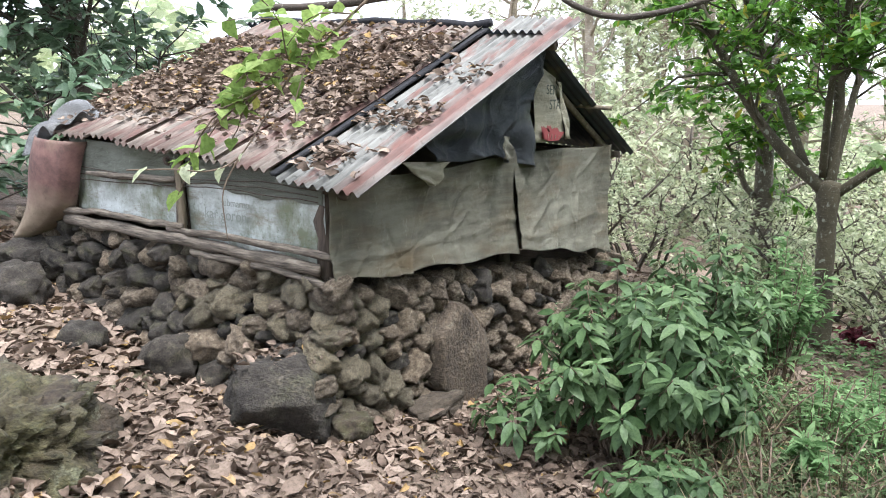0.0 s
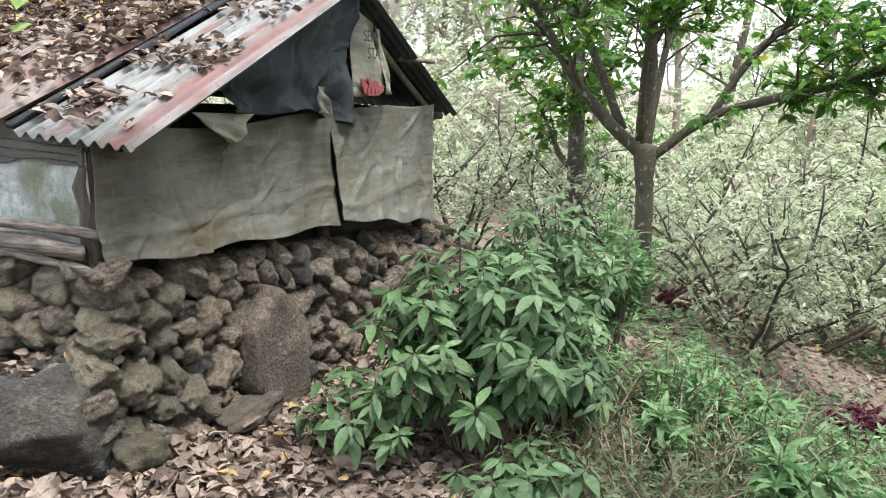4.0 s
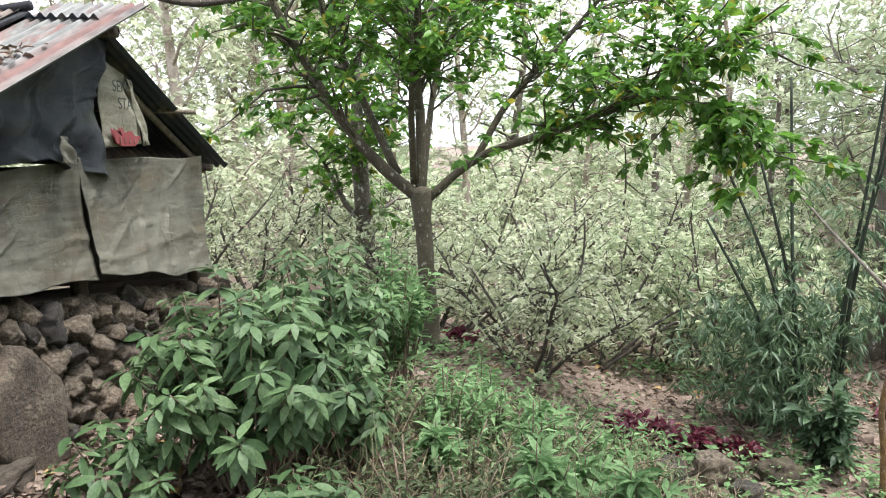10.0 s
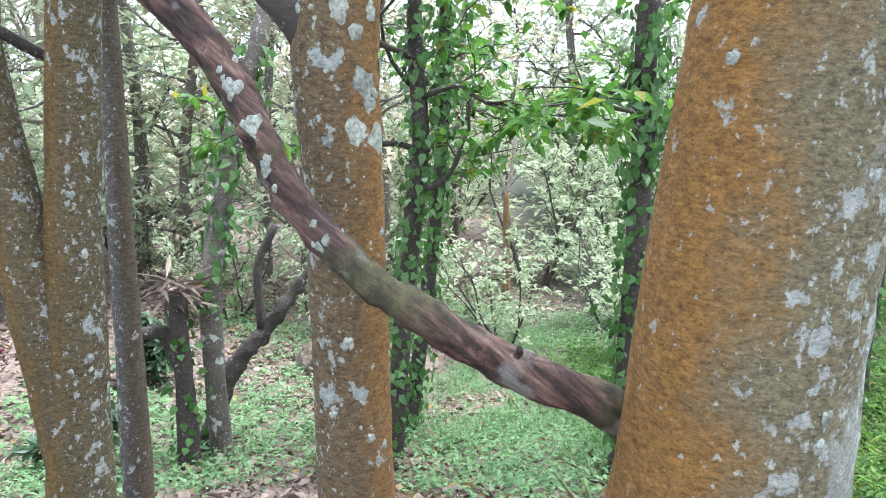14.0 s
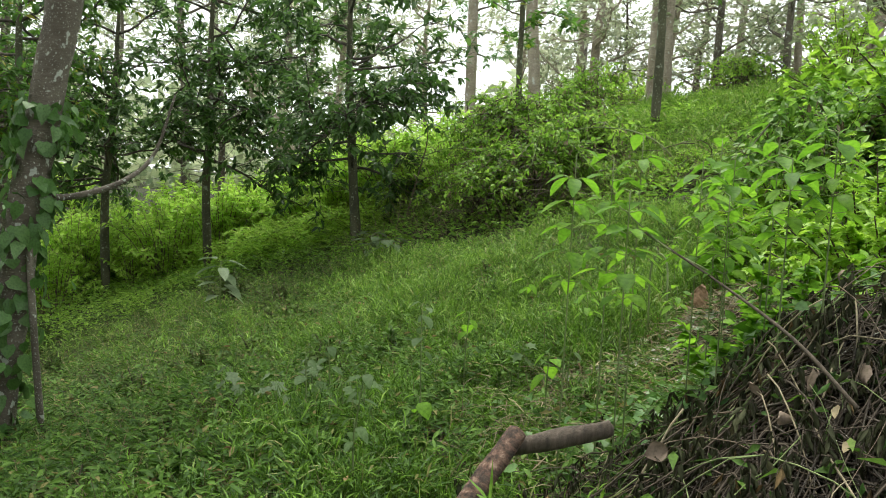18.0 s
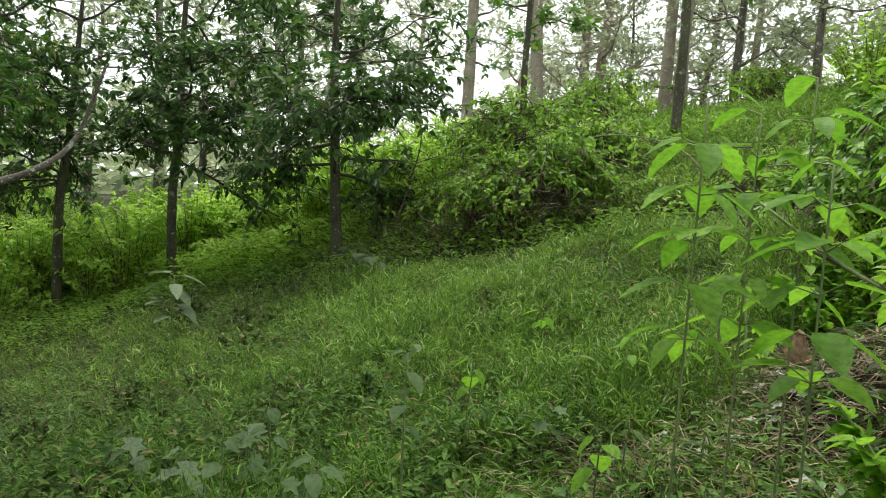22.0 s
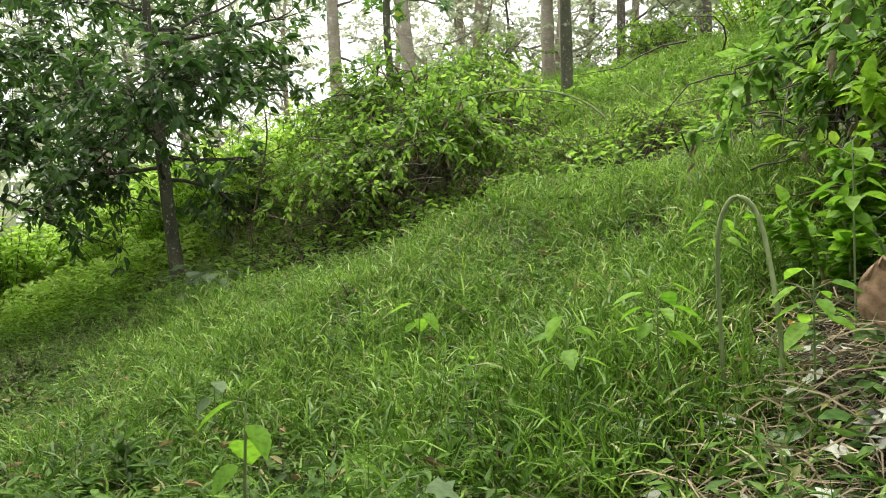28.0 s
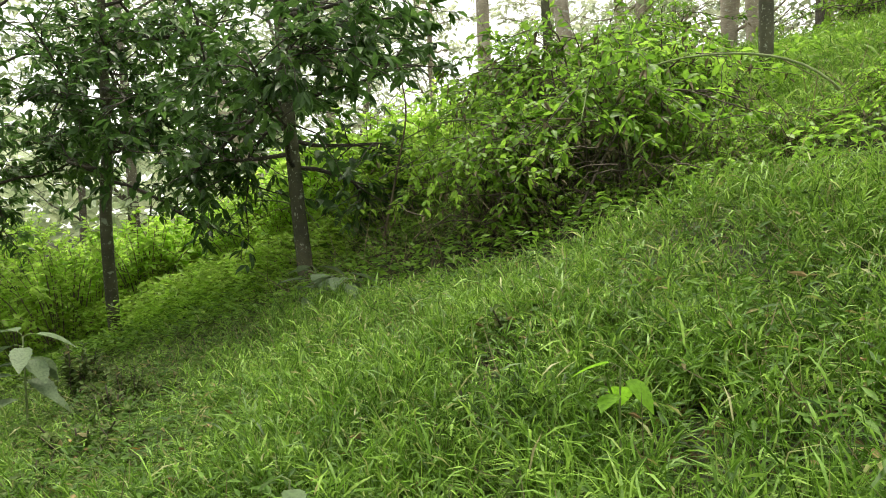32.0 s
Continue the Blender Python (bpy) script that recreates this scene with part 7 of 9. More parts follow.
# ---- meadow side ----
def lined_tree(name, trunk, r, crown_low, crown_r, seed, label, mat=GREEN_CROWN, leaf=0.18):
    q = np.random.RandomState(seed)
    x, y = trunk[0][:2]
    g = gz(x, y)
    t = thing(name, (x, y, g), label, "tree", "meadow trees")
    path = smooth_path([(x, y, g - 0.2)] + trunk[1:], 30)
    part("trunk", tube(path, [r * 1.2, r, r * 0.8, r * 0.4], 10, 0.05, q), BARK_MEADOW, t, "", True)
    lb = []
    for k in range(24):
        f = crown_low + (0.96 - crown_low) * (k + q.rand()) / 24
        b = bough(q, path[int(f * 29)], around(q, 1, -0.35, 0.45)[0], crown_r * q.uniform(0.6, 1.15), 0.0, 0.22, 8)
        lb.append((b, r * 0.4))
        part("limb", tube(b, [r * 0.36, r * 0.1], 6), BARK_DARK, t)
    tubes, tips, ways = crown_of(q, lb, crown_r * 0.5, 11, -0.1, 0.3)
    part("twigwork", merged(tubes), BARK_DARK, t, kind="stuff")
    part("crown", sprays(q, tips, ways, 6, OVAL, leaf, 0.4, 0.45), mat, t, kind="stuff")


lined_tree("meadow_tree", [(9.84, -12.86, 0), (9.93, -12.78, 0.59), (10.0, -12.72, 1.76), (10.06, -12.67, 2.92), (10.08, -12.64, 5.0)], 0.085, 0.33, 2.1, 301, "meadow tree with a grey trunk and dark leaves")
lined_tree("meadow_tree", [(13.95, -13.18, 0), (14.02, -13.09, 0.42), (13.99, -13.13, 1.66), (14.0, -13.11, 3.31), (13.98, -13.14, 5.2)], 0.085, 0.38, 2.2, 302, "meadow tree with a dark crown")
lined_tree("meadow_tree", [(16.08, -12.24, 0), (16.11, -12.2, 0.14), (16.03, -12.3, 1.65), (16.0, -12.4, 4.2)], 0.085, 0.4, 2.1, 303, "slender tree at the meadow edge")
lined_tree("meadow_tree", [(14.5, -9.2, 0), (14.5, -9.3, 0.5), (14.4, -9.2, 2.0), (14.4, -9.2, 4.6)], 0.085, 0.45, 2.0, 304, "leafy tree at the meadow edge", GREEN_TREE)
for name, pts, r, lab in (("upright_trunk", [(5.39, -16.05, 1.8), (5.38, -16.05, 2.92), (5.39, -16.05, 3.91), (5.42, -16.04, 5.21), (5.4, -16, 8)], 0.078, "straight grey trunk on the hillside"),
                          ("upright_trunk", [(7.96, -15.5, 1.4), (7.96, -15.48, 2.42), (8.0, -15.47, 3.27), (7.99, -15.47, 4.29), (8.0, -15.4, 7)], 0.055, "thin brown trunk on the hillside"),
                          ("upright_trunk", [(10.4, -21.8, 1.5), (10.38, -21.7, 3.7), (10.56, -21.63, 6.0), (10.6, -21.6, 9)], 0.16, "pale tall trunk on the hillside"),
                          ("upright_trunk", [(12.9, -22.7, 1.0), (12.94, -22.7, 3.8), (13.0, -22.6, 9)], 0.16, "pale tall trunk on the hillside"),
                          ("upright_trunk", [(7.0, -21.5, 2.5), (7.0, -21.5, 5.8), (7.0, -21.4, 9)], 0.13, "pale tall trunk on the hillside"),
                          ("upright_trunk", [(6.2, -20.0, 2.5), (6.3, -20.0, 4.8), (6.2, -20.0, 9)], 0.12, "pale tall trunk on the hillside"),
                          ("upright_trunk", [(18.4, -21.4, 0.0), (18.8, -21.07, 1.6), (19.2, -20.7, 2.6), (20.0, -20.2, 4.4)], 0.3, "thick leaning pale trunk across the valley")):
    g = gz(pts[0][0], pts[0][1])
    t = thing(name, (pts[0][0], pts[0][1], g), lab, "tree")
    pts[0] = (pts[0][0], pts[0][1], g - 0.2)
    stem_part("trunk", pts, [r * 1.15, r, r * 0.8], BARK_PALE if "pale" in lab else BARK_MEADOW, t, 10, 0.05, 26)
    lb = []
    for k in range(6):
        b = bough(rs, smooth_path(pts, 20)[12 + k], around(rs, 1, -0.2, 0.5)[0], rs.uniform(0.8, 1.6), 0.1, 0.2, 8)
        lb.append((b, r * 0.3))
        part("limb", tube(b, [r * 0.3, 0.01], 6), BARK_GREY, t)
    tubes, tips, ways = crown_of(rs, lb, 0.7, 5, 0.0, 0.4)
    part("crown", sprays(rs, tips, ways, 6, LANCE, 0.18, 0.42, 0.4), GREEN_HERB if "pale" in lab else GREEN_TREE, t, kind="stuff")

def thicket(name, place, height, spread, canes, seed, mat, label, leaf=0.088, each=3, dead=70):
    """Arching canes with leafy tops over a hollow of bare and dead twigs."""
    q = np.random.RandomState(seed)
    x, y = place
    g = gz(x, y)
    t = thing(name, (x, y, g), label, "thicket")
    tips, ways, twigs, hung_at = [], [], [], []
    for k in range(canes):
        a, out = q.uniform(0, 2 * np.pi), spread * q.uniform(0.3, 1.1)
        h = height * q.uniform(0.65, 1.1)
        s = np.array([x + q.normal(0, 0.2), y + q.normal(0, 0.2), g - 0.05])
        top = np.array([x + math.cos(a) * out * 0.55, y + math.sin(a) * out * 0.55, g + h])
        end = np.array([x + math.cos(a) * out * 1.25, y + math.sin(a) * out * 1.25, g + h * q.uniform(0.5, 0.9)])
        b = smooth_path([s, s * 0.5 + top * 0.5 + [0, 0, 0.1 * h], top, end], 14)
        part("cane", tube(b, [0.011, 0.008, 0.004], 5), BRUSH if k % 3 else STEM, t)
        for i in range(3, 14):
            w = unit(unit(b[min(i + 1, 13)] - b[i - 1]) + around(q, 1, -0.5, 0.5)[0])
            e = bough(q, b[i], w, q.uniform(0.2, 0.5), -0.1, 0.2, 5)
            twigs.append(tube(e, [0.004, 0.002], 4, closed=False))
            if i > 4:
                tips += list(e[1:])
                ways += list(unit(np.gradient(e, axis=0))[1:])
            hung_at.append(e[3])
    for _ in range(dead):
        s = np.array([x, y, g]) + np.array([q.normal(0, spread * 0.5), q.normal(0, spread * 0.5), q.uniform(0.1, height * 0.7)])
        twigs.append(tube(bough(q, s, around(q, 1, -0.3, 0.5)[0], q.uniform(0.3, 0.9), -0.2, 0.25, 6), [0.006, 0.002], 4, closed=False))
    part("twigwork", merged(twigs), BRUSH, t, "tangle of dry brown twigs", kind="stuff")
    part("foliage", sprays(q, np.array(tips), np.array(ways), each, OVAL, leaf, 0.5, 0.35, 0.1), mat, t, kind="stuff")
    part("dead_leaves", sprays(q, np.array(hung_at)[::2] - [0, 0, 0.15 * height], np.tile([0, 0, -1.0], (len(hung_at[::2]), 1)), 2, FOLDED, 0.09, 0.4, 1.0), DRY_STRAW, t, "withered hanging leaves", kind="stuff")
    return t


# bushes lit by their leaf colour, since tree crowns shade them
bright_a = shrub("meadow_shrub", (12.6, -15.0), 1.75, 1.15, 44, 5, 0.13, 0.42, GREEN_SUNLIT, "green shrub at the meadow edge, sunlight painted into its leaves", 311, OVAL)
thick_a = thicket("thicket", (7.0, -13.2), 1.1, 1.1, 20, 312, GREEN_THICKET, "thicket of arching canes with fresh green leaves")
thick_b = thicket("thicket", (6.6, -13.6), 0.8, 1.1, 20, 313, GREEN_FRESH, "thicket of arching canes with bright leaves and dead twigs")
thick_c = thicket("thicket", (12.6, -15.9), 0.95, 0.8, 14, 314, GREEN_FRESH, "dull green undergrowth with many brown twigs", 0.08, 7, 40)
spread_copies(bright_a, [(15.9, -12.9), (17.6, -13.6), (18.2, -14.3), (15.3, -13.2), (14.8, -14.4), (16.6, -15.6), (17.8, -16.0), (14.2, -14.9), (16.0, -16.4), (13.4, -15.7), (14.6, -18.2), (18.8, -17.2), (19.6, -14.2), (14.0, -15.6), (15.4, -15.0), (16.9, -14.6), (13.2, -17.0), (15.0, -17.4), (17.6, -12.6), (11.6, -15.8), (16.4, -11.2), (18.4, -15.4), (16.8, -17.4), (19.2, -12.8), (10.2, -16.6), (11.8, -18.0), (13.6, -19.2), (20.5, -16.0), (15.2, -13.6), (17.0, -9.8)], 12)
bright_b = shrub("meadow_shrub", (13.0, -15.1), 1.5, 1.2, 60, 7, 0.11, 0.5, GREEN_SUNLIT, "dense lime-green bush between the meadow trees, sunlight painted in", 315, OVAL)
spread_copies(bright_b, [(12.2, -14.9), (11.4, -14.8), (10.5, -14.9), (13.9, -15.0), (14.8, -14.9), (16.9, -13.6), (17.6, -12.7), (16.0, -14.8), (11.9, -15.9), (9.9, -15.2), (18.4, -13.4)], 36, 0.95, 1.25)
spread_copies(thick_a, [(6.3, -13.1), (7.6, -14.6), (6.9, -14.3), (7.4, -18.2)], 13, 0.9, 1.25)
spread_copies(thick_b, [(0.6, -11.0), (-0.4, -10.0), (0.4, -12.4), (-1.0, -8.6), (7.2, -13.0), (6.2, -14.4), (7.9, -15.6), (4.4, -19.6), (-0.6, -13.6)], 14, 0.8, 1.25)
spread_copies(thick_b, [(5.2, -12.8), (5.8, -13.2), (4.6, -12.9), (5.4, -13.6), (3.8, -13.0)], 34, 0.5, 0.65)
spread_copies(bright_a, [(8.7, -14.0), (9.6, -14.3), (8.6, -15.2), (10.6, -14.6), (9.4, -15.6), (10.8, -16.0), (9.6, -18.6), (11.5, -14.2), (12.4, -14.4), (8.4, -16.8)], 23, 0.6, 0.85)
spread_copies(thick_c, [(11.7, -16.4), (13.3, -16.9), (10.6, -17.0)], 20, 0.8, 1.0)
spread_copies(shrub("meadow_herb", (10.6, -10.4), 0.7, 0.6, 30, 6, 0.08, 0.42, GREEN_DULL, "dull green weeds with brown stalks", 316, OVAL, 0.3, 0.2, BRUSH), [(11.8, -9.0), (9.0, -9.8), (10.0, -8.4), (8.4, -8.2), (12.6, -8.4), (9.4, -7.0), (8.0, -9.6), (11.0, -7.6), (13.4, -9.0), (7.6, -7.0), (6.7, -6.2), (7.8, -5.6)], 21, 0.45, 0.8)
for k, pts in enumerate([[(6.9, -12.9, 0.2), (7.3, -13.0, 1.25), (8.1, -13.1, 1.45), (9.0, -13.2, 1.2)], [(5.2, -12.95, 0.5), (5.9, -12.9, 1.15), (6.9, -12.9, 1.35), (7.9, -12.8, 1.15)], [(3.9, -13.2, 0.9), (4.6, -13.2, 1.65), (5.6, -13.3, 1.85), (6.6, -13.2, 1.6)], [(9.3, -13.4, -0.3), (8.9, -13.3, 0.9), (8.6, -13.1, 1.6), (8.5, -12.8, 2.1)], [(4.4, -12.9, 0.7), (3.8, -12.8, 1.35), (3.1, -12.8, 1.5), (2.5, -12.6, 1.3)], [(8.0, -13.2, -0.1), (7.6, -12.9, 0.9), (7.0, -12.6, 1.1), (6.4, -12.5, 0.95)], [(9.9, -13.6, -0.4), (10.4, -13.5, 0.5), (11.1, -13.3, 0.7), (11.6, -13.1, 0.4)]]):
    cane = thing("arching_cane", pts[0], "long bare arching cane at the edge of the thicket", "cane")
    part("stem", tube(smooth_path(pts, 22), [0.016, 0.011, 0.006], 6, 0.05, rs), TWIG if k % 2 else STEM, cane)
    for i in (9, 13, 17):
        s = smooth_path(pts, 22)[i]
        part("side_twig", tube(bough(rs, s, around(rs, 1, -0.6, 0.4)[0], 0.5, -0.1, 0.2, 6), [0.006, 0.002], 5), TWIG, cane)
# thicket on the bank beside the path
bank_a = shrub("bank_shrub", (1.9, -8.6), 1.5, 0.95, 56, 8, 0.1, 0.45, GREEN_BRIGHT, "bright leafy shrub on the bank", 321, OVAL, 0.4, 0.35, BRUSH)
bank_b = thicket("thicket", (1.5, -9.3), 1.35, 0.85, 18, 322, GREEN_BANK, "vine-grown thicket on the bank with limp dead leaves", 0.095, 5, 40)
spread_copies(bank_a, [(0.6, -9.2), (1.6, -10.4), (0.9, -11.6), (0.2, -7.0), (-0.4, -8.4), (1.3, -6.5), (0.8, -5.7), (1.5, -7.3), (0.1, -5.0)], 15, 0.65, 1.0)
spread_copies(bank_a, [(1.2, -10.6), (0.9, -9.7), (0.3, -10.8)], 22, 1.5, 1.9)
spread_copies(bank_b, [(0.9, -10.0), (-0.4, -5.8), (1.3, -11.4), (0.4, -10.6), (1.6, -8.2), (-0.6, -4.6), (1.9, -8.9), (0.7, -8.6), (2.1, -9.9)], 16, 0.8, 1.15)
spread_copies(tall_c, ring_places(rs, 9, 26, 42, 118, 185), 17, 0.8, 1.4)
spread_copies(tall_c, [(3.6, -19.6), (1.6, -18.4), (5.4, -21.2), (0.0, -16.8), (-1.4, -14.6)], 26, 0.7, 0.95)
spread_copies(tall_b, ring_places(rs, 6, 28, 42, 118, 185), 18, 0.8, 1.4)
spread_copies(tall_a, [(6.0, -27.0), (8.4, -28.0), (10.2, -26.0), (4.0, -26.0), (12.0, -29.0), (2.2, -25.0), (14.0, -28.0), (17.0, -27.0), (20.0, -25.0)], 33, 0.9, 1.3)
spread_copies(bright_a, ring_places(rs, 16, 20, 34, 118, 180), 19, 1.0, 2.0)


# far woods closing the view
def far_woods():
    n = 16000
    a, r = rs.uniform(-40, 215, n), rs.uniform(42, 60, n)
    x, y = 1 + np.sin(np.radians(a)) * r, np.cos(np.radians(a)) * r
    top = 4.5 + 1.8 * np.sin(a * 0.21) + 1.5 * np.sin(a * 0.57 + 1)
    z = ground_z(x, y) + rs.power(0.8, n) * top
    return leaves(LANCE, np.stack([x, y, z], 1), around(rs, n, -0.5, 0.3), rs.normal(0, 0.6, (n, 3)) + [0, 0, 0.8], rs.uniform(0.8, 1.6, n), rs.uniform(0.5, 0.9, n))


# the distance haze lies in the woods' leaf colour
solo("far_woods", far_woods(), GREEN_HAZED, "distant green woods paled by painted haze", "woods", "stuff")


# ---- litter, weeds and grass ----
TRODDEN = [tuple(p) for p in smooth_path([(1.9, -1.9, 0), (2.45, -2.8, 0), (3.0, -3.4, 0), (2.8, -4.6, 0), (3.4, -5.7, 0), (3.65, -6.0, 0)], 30)[:, :2]]


def untrodden(x, y, near=0.3):
    return np.min([np.hypot(x - tx, y - ty) for tx, ty in TRODDEN], axis=0) > near


def dry_stalks(n, x0, x1, y0, y1, seed, tall=(0.25, 0.6)):
    """Thin dead weed stalks standing at all angles."""
    q = np.random.RandomState(seed)
    x, y = q.uniform(x0, x1, n), q.uniform(y0, y1, n)
    k = untrodden(x, y)
    x, y, n = x[k], y[k], int(k.sum())
    w = around(q, n, 0.45, 0.98)
    return leaves(BLADE, on_ground(x, y), w, around(q, n, -0.3, 0.3), q.uniform(*tall, n), q.uniform(0.004, 0.009, n))


def litter(n, x0, x1, y0, y1, seed, size=(0.06, 0.13), thin=None):
    q = np.random.RandomState(seed)
    x, y = q.uniform(x0, x1, n), q.uniform(y0, y1, n)
    if thin is not None:
        keep = thin(x, y, q)
        x, y = x[keep], y[keep]
    m = len(x)
    ln = q.uniform(*size, m) * np.where(q.rand(m) < 0.12, 1.45, 1.0)
    pos, ways, face = on_ground(x, y, q.uniform(0.0, 0.055, m)), around(q, m, -0.35, 0.4), unit(q.normal(0, 0.5, (m, 3)) + [0, 0, 1])
    return dry_leaves(q, pos, ways, face, ln, ln * q.uniform(0.45, 0.8, m))


solo("leaf_litter", litter(30000, -4.5, 3.6, 0.9, 7.5, 401, (0.05, 0.115)), DRY_LEAF, "thick carpet of dry brown leaves", "leaf litter", "stuff")
solo("leaf_litter", litter(30000, 1.2, 18.0, -2.6, 12.0, 402, (0.06, 0.13), lambda x, y, q: (q.rand(len(x)) < np.clip((y + 2.6) / 2.2, 0, 1)) & (np.sin(0.9 * x + 1.3 * y) + np.sin(1.7 * x - 0.8 * y) + q.normal(0, 0.6, len(x)) > -1.7)), DRY_LEAF, "scattered dry leaves on the lower slope", "leaf litter", "stuff")
solo("leaf_litter", litter(5200, 0.5, 9.0, -9.0, 0.6, 403, (0.05, 0.1), None), BROWN_LEAF, "dry leaves caught in the grass", "leaf litter", "stuff")


def weeds(n, x0, x1, y0, y1, seed, height=0.22, leaf=0.07, ratio=0.4, keep_if=None, shape=LANCE):
    q = np.random.RandomState(seed)
    x, y = q.uniform(x0, x1, n), q.uniform(y0, y1, n)
    if keep_if is not None:
        k = keep_if(x, y, q)
        x, y = x[k], y[k]
    k = untrodden(x, y)
    x, y = x[k], y[k]
    m, each = len(x), 6
    p = np.repeat(on_ground(x, y), each, 0) + np.stack([q.normal(0, 0.04, m * each), q.normal(0, 0.04, m * each), q.uniform(0.02, height, m * each)], 1)
    ln = leaf * q.uniform(0.6, 1.3, m * each)
    return leaves(shape, p, around(q, m * each, -0.2, 0.6), unit(q.normal(0, 0.35, (m * each, 3)) + [0, 0, 1]), ln, ln * ratio)


solo("ground_weeds", weeds(12500, 4.5, 16.0, -4.5, 4.0, 411, 0.17, 0.07, 0.42, lambda x, y, q: np.sin(1.1 * x) + np.sin(1.4 * y + 0.5 * x) + q.normal(0, 0.5, len(x)) > -0.1), GREEN_HERB, "low green weeds on the clearing floor", "weeds", "stuff")
solo("ground_weeds", weeds(1500, 3.0, 9.0, 3.4, 9.5, 412, 0.2, 0.1, 0.42, lambda x, y, q: np.sin(1.3 * x + y) + q.normal(0, 0.5, len(x)) > 0.1), GREEN_HERB, "patches of green weeds on the slope", "weeds", "stuff")
def caught_leaves(n, seed):
    """Dry leaves caught on top of the grass."""
    q = np.random.RandomState(seed)
    x, y = q.uniform(2.2, 9.0, n), q.uniform(-10.0, -1.8, n)
    k = untrodden(x, y)
    x, y = x[k], y[k]
    ln = q.uniform(0.04, 0.09, len(x))
    return leaves(FOLDED, on_ground(x, y, q.uniform(0.1, 0.3, len(x))), around(q, len(x), -0.4, 0.4), unit(q.normal(0, 0.5, (len(x), 3)) + [0, 0, 1]), ln, ln * q.uniform(0.4, 0.7, len(x)))


solo("caught_leaves", caught_leaves(520, 436), BROWN_LEAF, "dry brown leaves caught on the grass", "leaf litter", "stuff")
solo("ground_weeds", weeds(15000, 0.5, 20.0, -21.0, -11.9, 415, 0.36, 0.1, 0.42, None, LANCE), GREEN_THICKET, "green undergrowth on the hillside behind the meadow", "weeds", "stuff")
solo("dry_stalks", dry_stalks(1000, 2.5, 10.0, -13.9, -12.2, 434, (0.4, 1.1)), DRY_STRAW, "dead brown canes under the thicket", "dry stalks", "stuff")
solo("ground_weeds", weeds(6000, 3.4, 11.0, -6.8, -1.4, 416, 0.34, 0.075, 0.34, lambda x, y, q: x > 3.4 + 0.5 * q.rand(len(x)), OVAL), GREEN_WEED, "dark broad-leaved weeds beside the path", "weeds", "stuff")
solo("dry_stalks", dry_stalks(1500, 3.4, 9.0, -7.0, -1.6, 435, (0.2, 0.5)), DRY_STRAW, "dead stalks among dark weeds", "dry stalks", "stuff")
# sunlight on this undergrowth is in its leaf colour
solo("ground_weeds", weeds(7000, 9.6, 20.0, -16.0, -12.9, 417, 0.75, 0.1, 0.42, None, LANCE), GREEN_SUNLIT, "lime-green undergrowth behind the meadow trees, sunlight painted in", "weeds", "stuff")
solo("ground_weeds", weeds(4000, 12.5, 20.0, -13.0, -6.0, 418, 0.4, 0.08, 0.42, None, LANCE), GREEN_FRESH, "fresh green weeds below the meadow trees", "weeds", "stuff")
solo("ground_weeds", weeds(11000, 4.4, 14.0, -13.0, -6.2, 414, 0.22, 0.06, 0.34, lambda x, y, q: (x - (4.9 + 0.6 * (-6 - y))) / 1.2 > q.rand(len(x)) * 0.8), GREEN_DULL, "dull brownish weeds on the shaded side of the meadow", "weeds", "stuff")
solo("ground_weeds", weeds(11000, 2.2, 11.0, -11.4, -1.0, 413, 0.3, 0.075, 0.24, lambda x, y, q: x + 0.35 * np.maximum(y, -6.0) > 1.2), GREEN_WEED, "broad-leaved weeds among the grass", "weeds", "stuff")


def in_meadow(x, y, q):
    edge = 1.9 + 0.7 * np.exp(-(((y + 6.8) / 1.1) ** 2)) + 0.25 * np.sin(1.3 * y) + np.where(y < -5, -0.12 * (y + 5), 0) - np.where(y > -3.4, 1.2, 0)
    dull = (x - (4.9 + 0.6 * (-6 - y))) / 1.2
    return (x > edge) & (y > -11.3 - 0.2 * np.sin(2.1 * x) - 0.05 * x) & (q.rand(len(x)) > 0.78 * np.clip(dull, 0, 1)) & (x < 12.5)


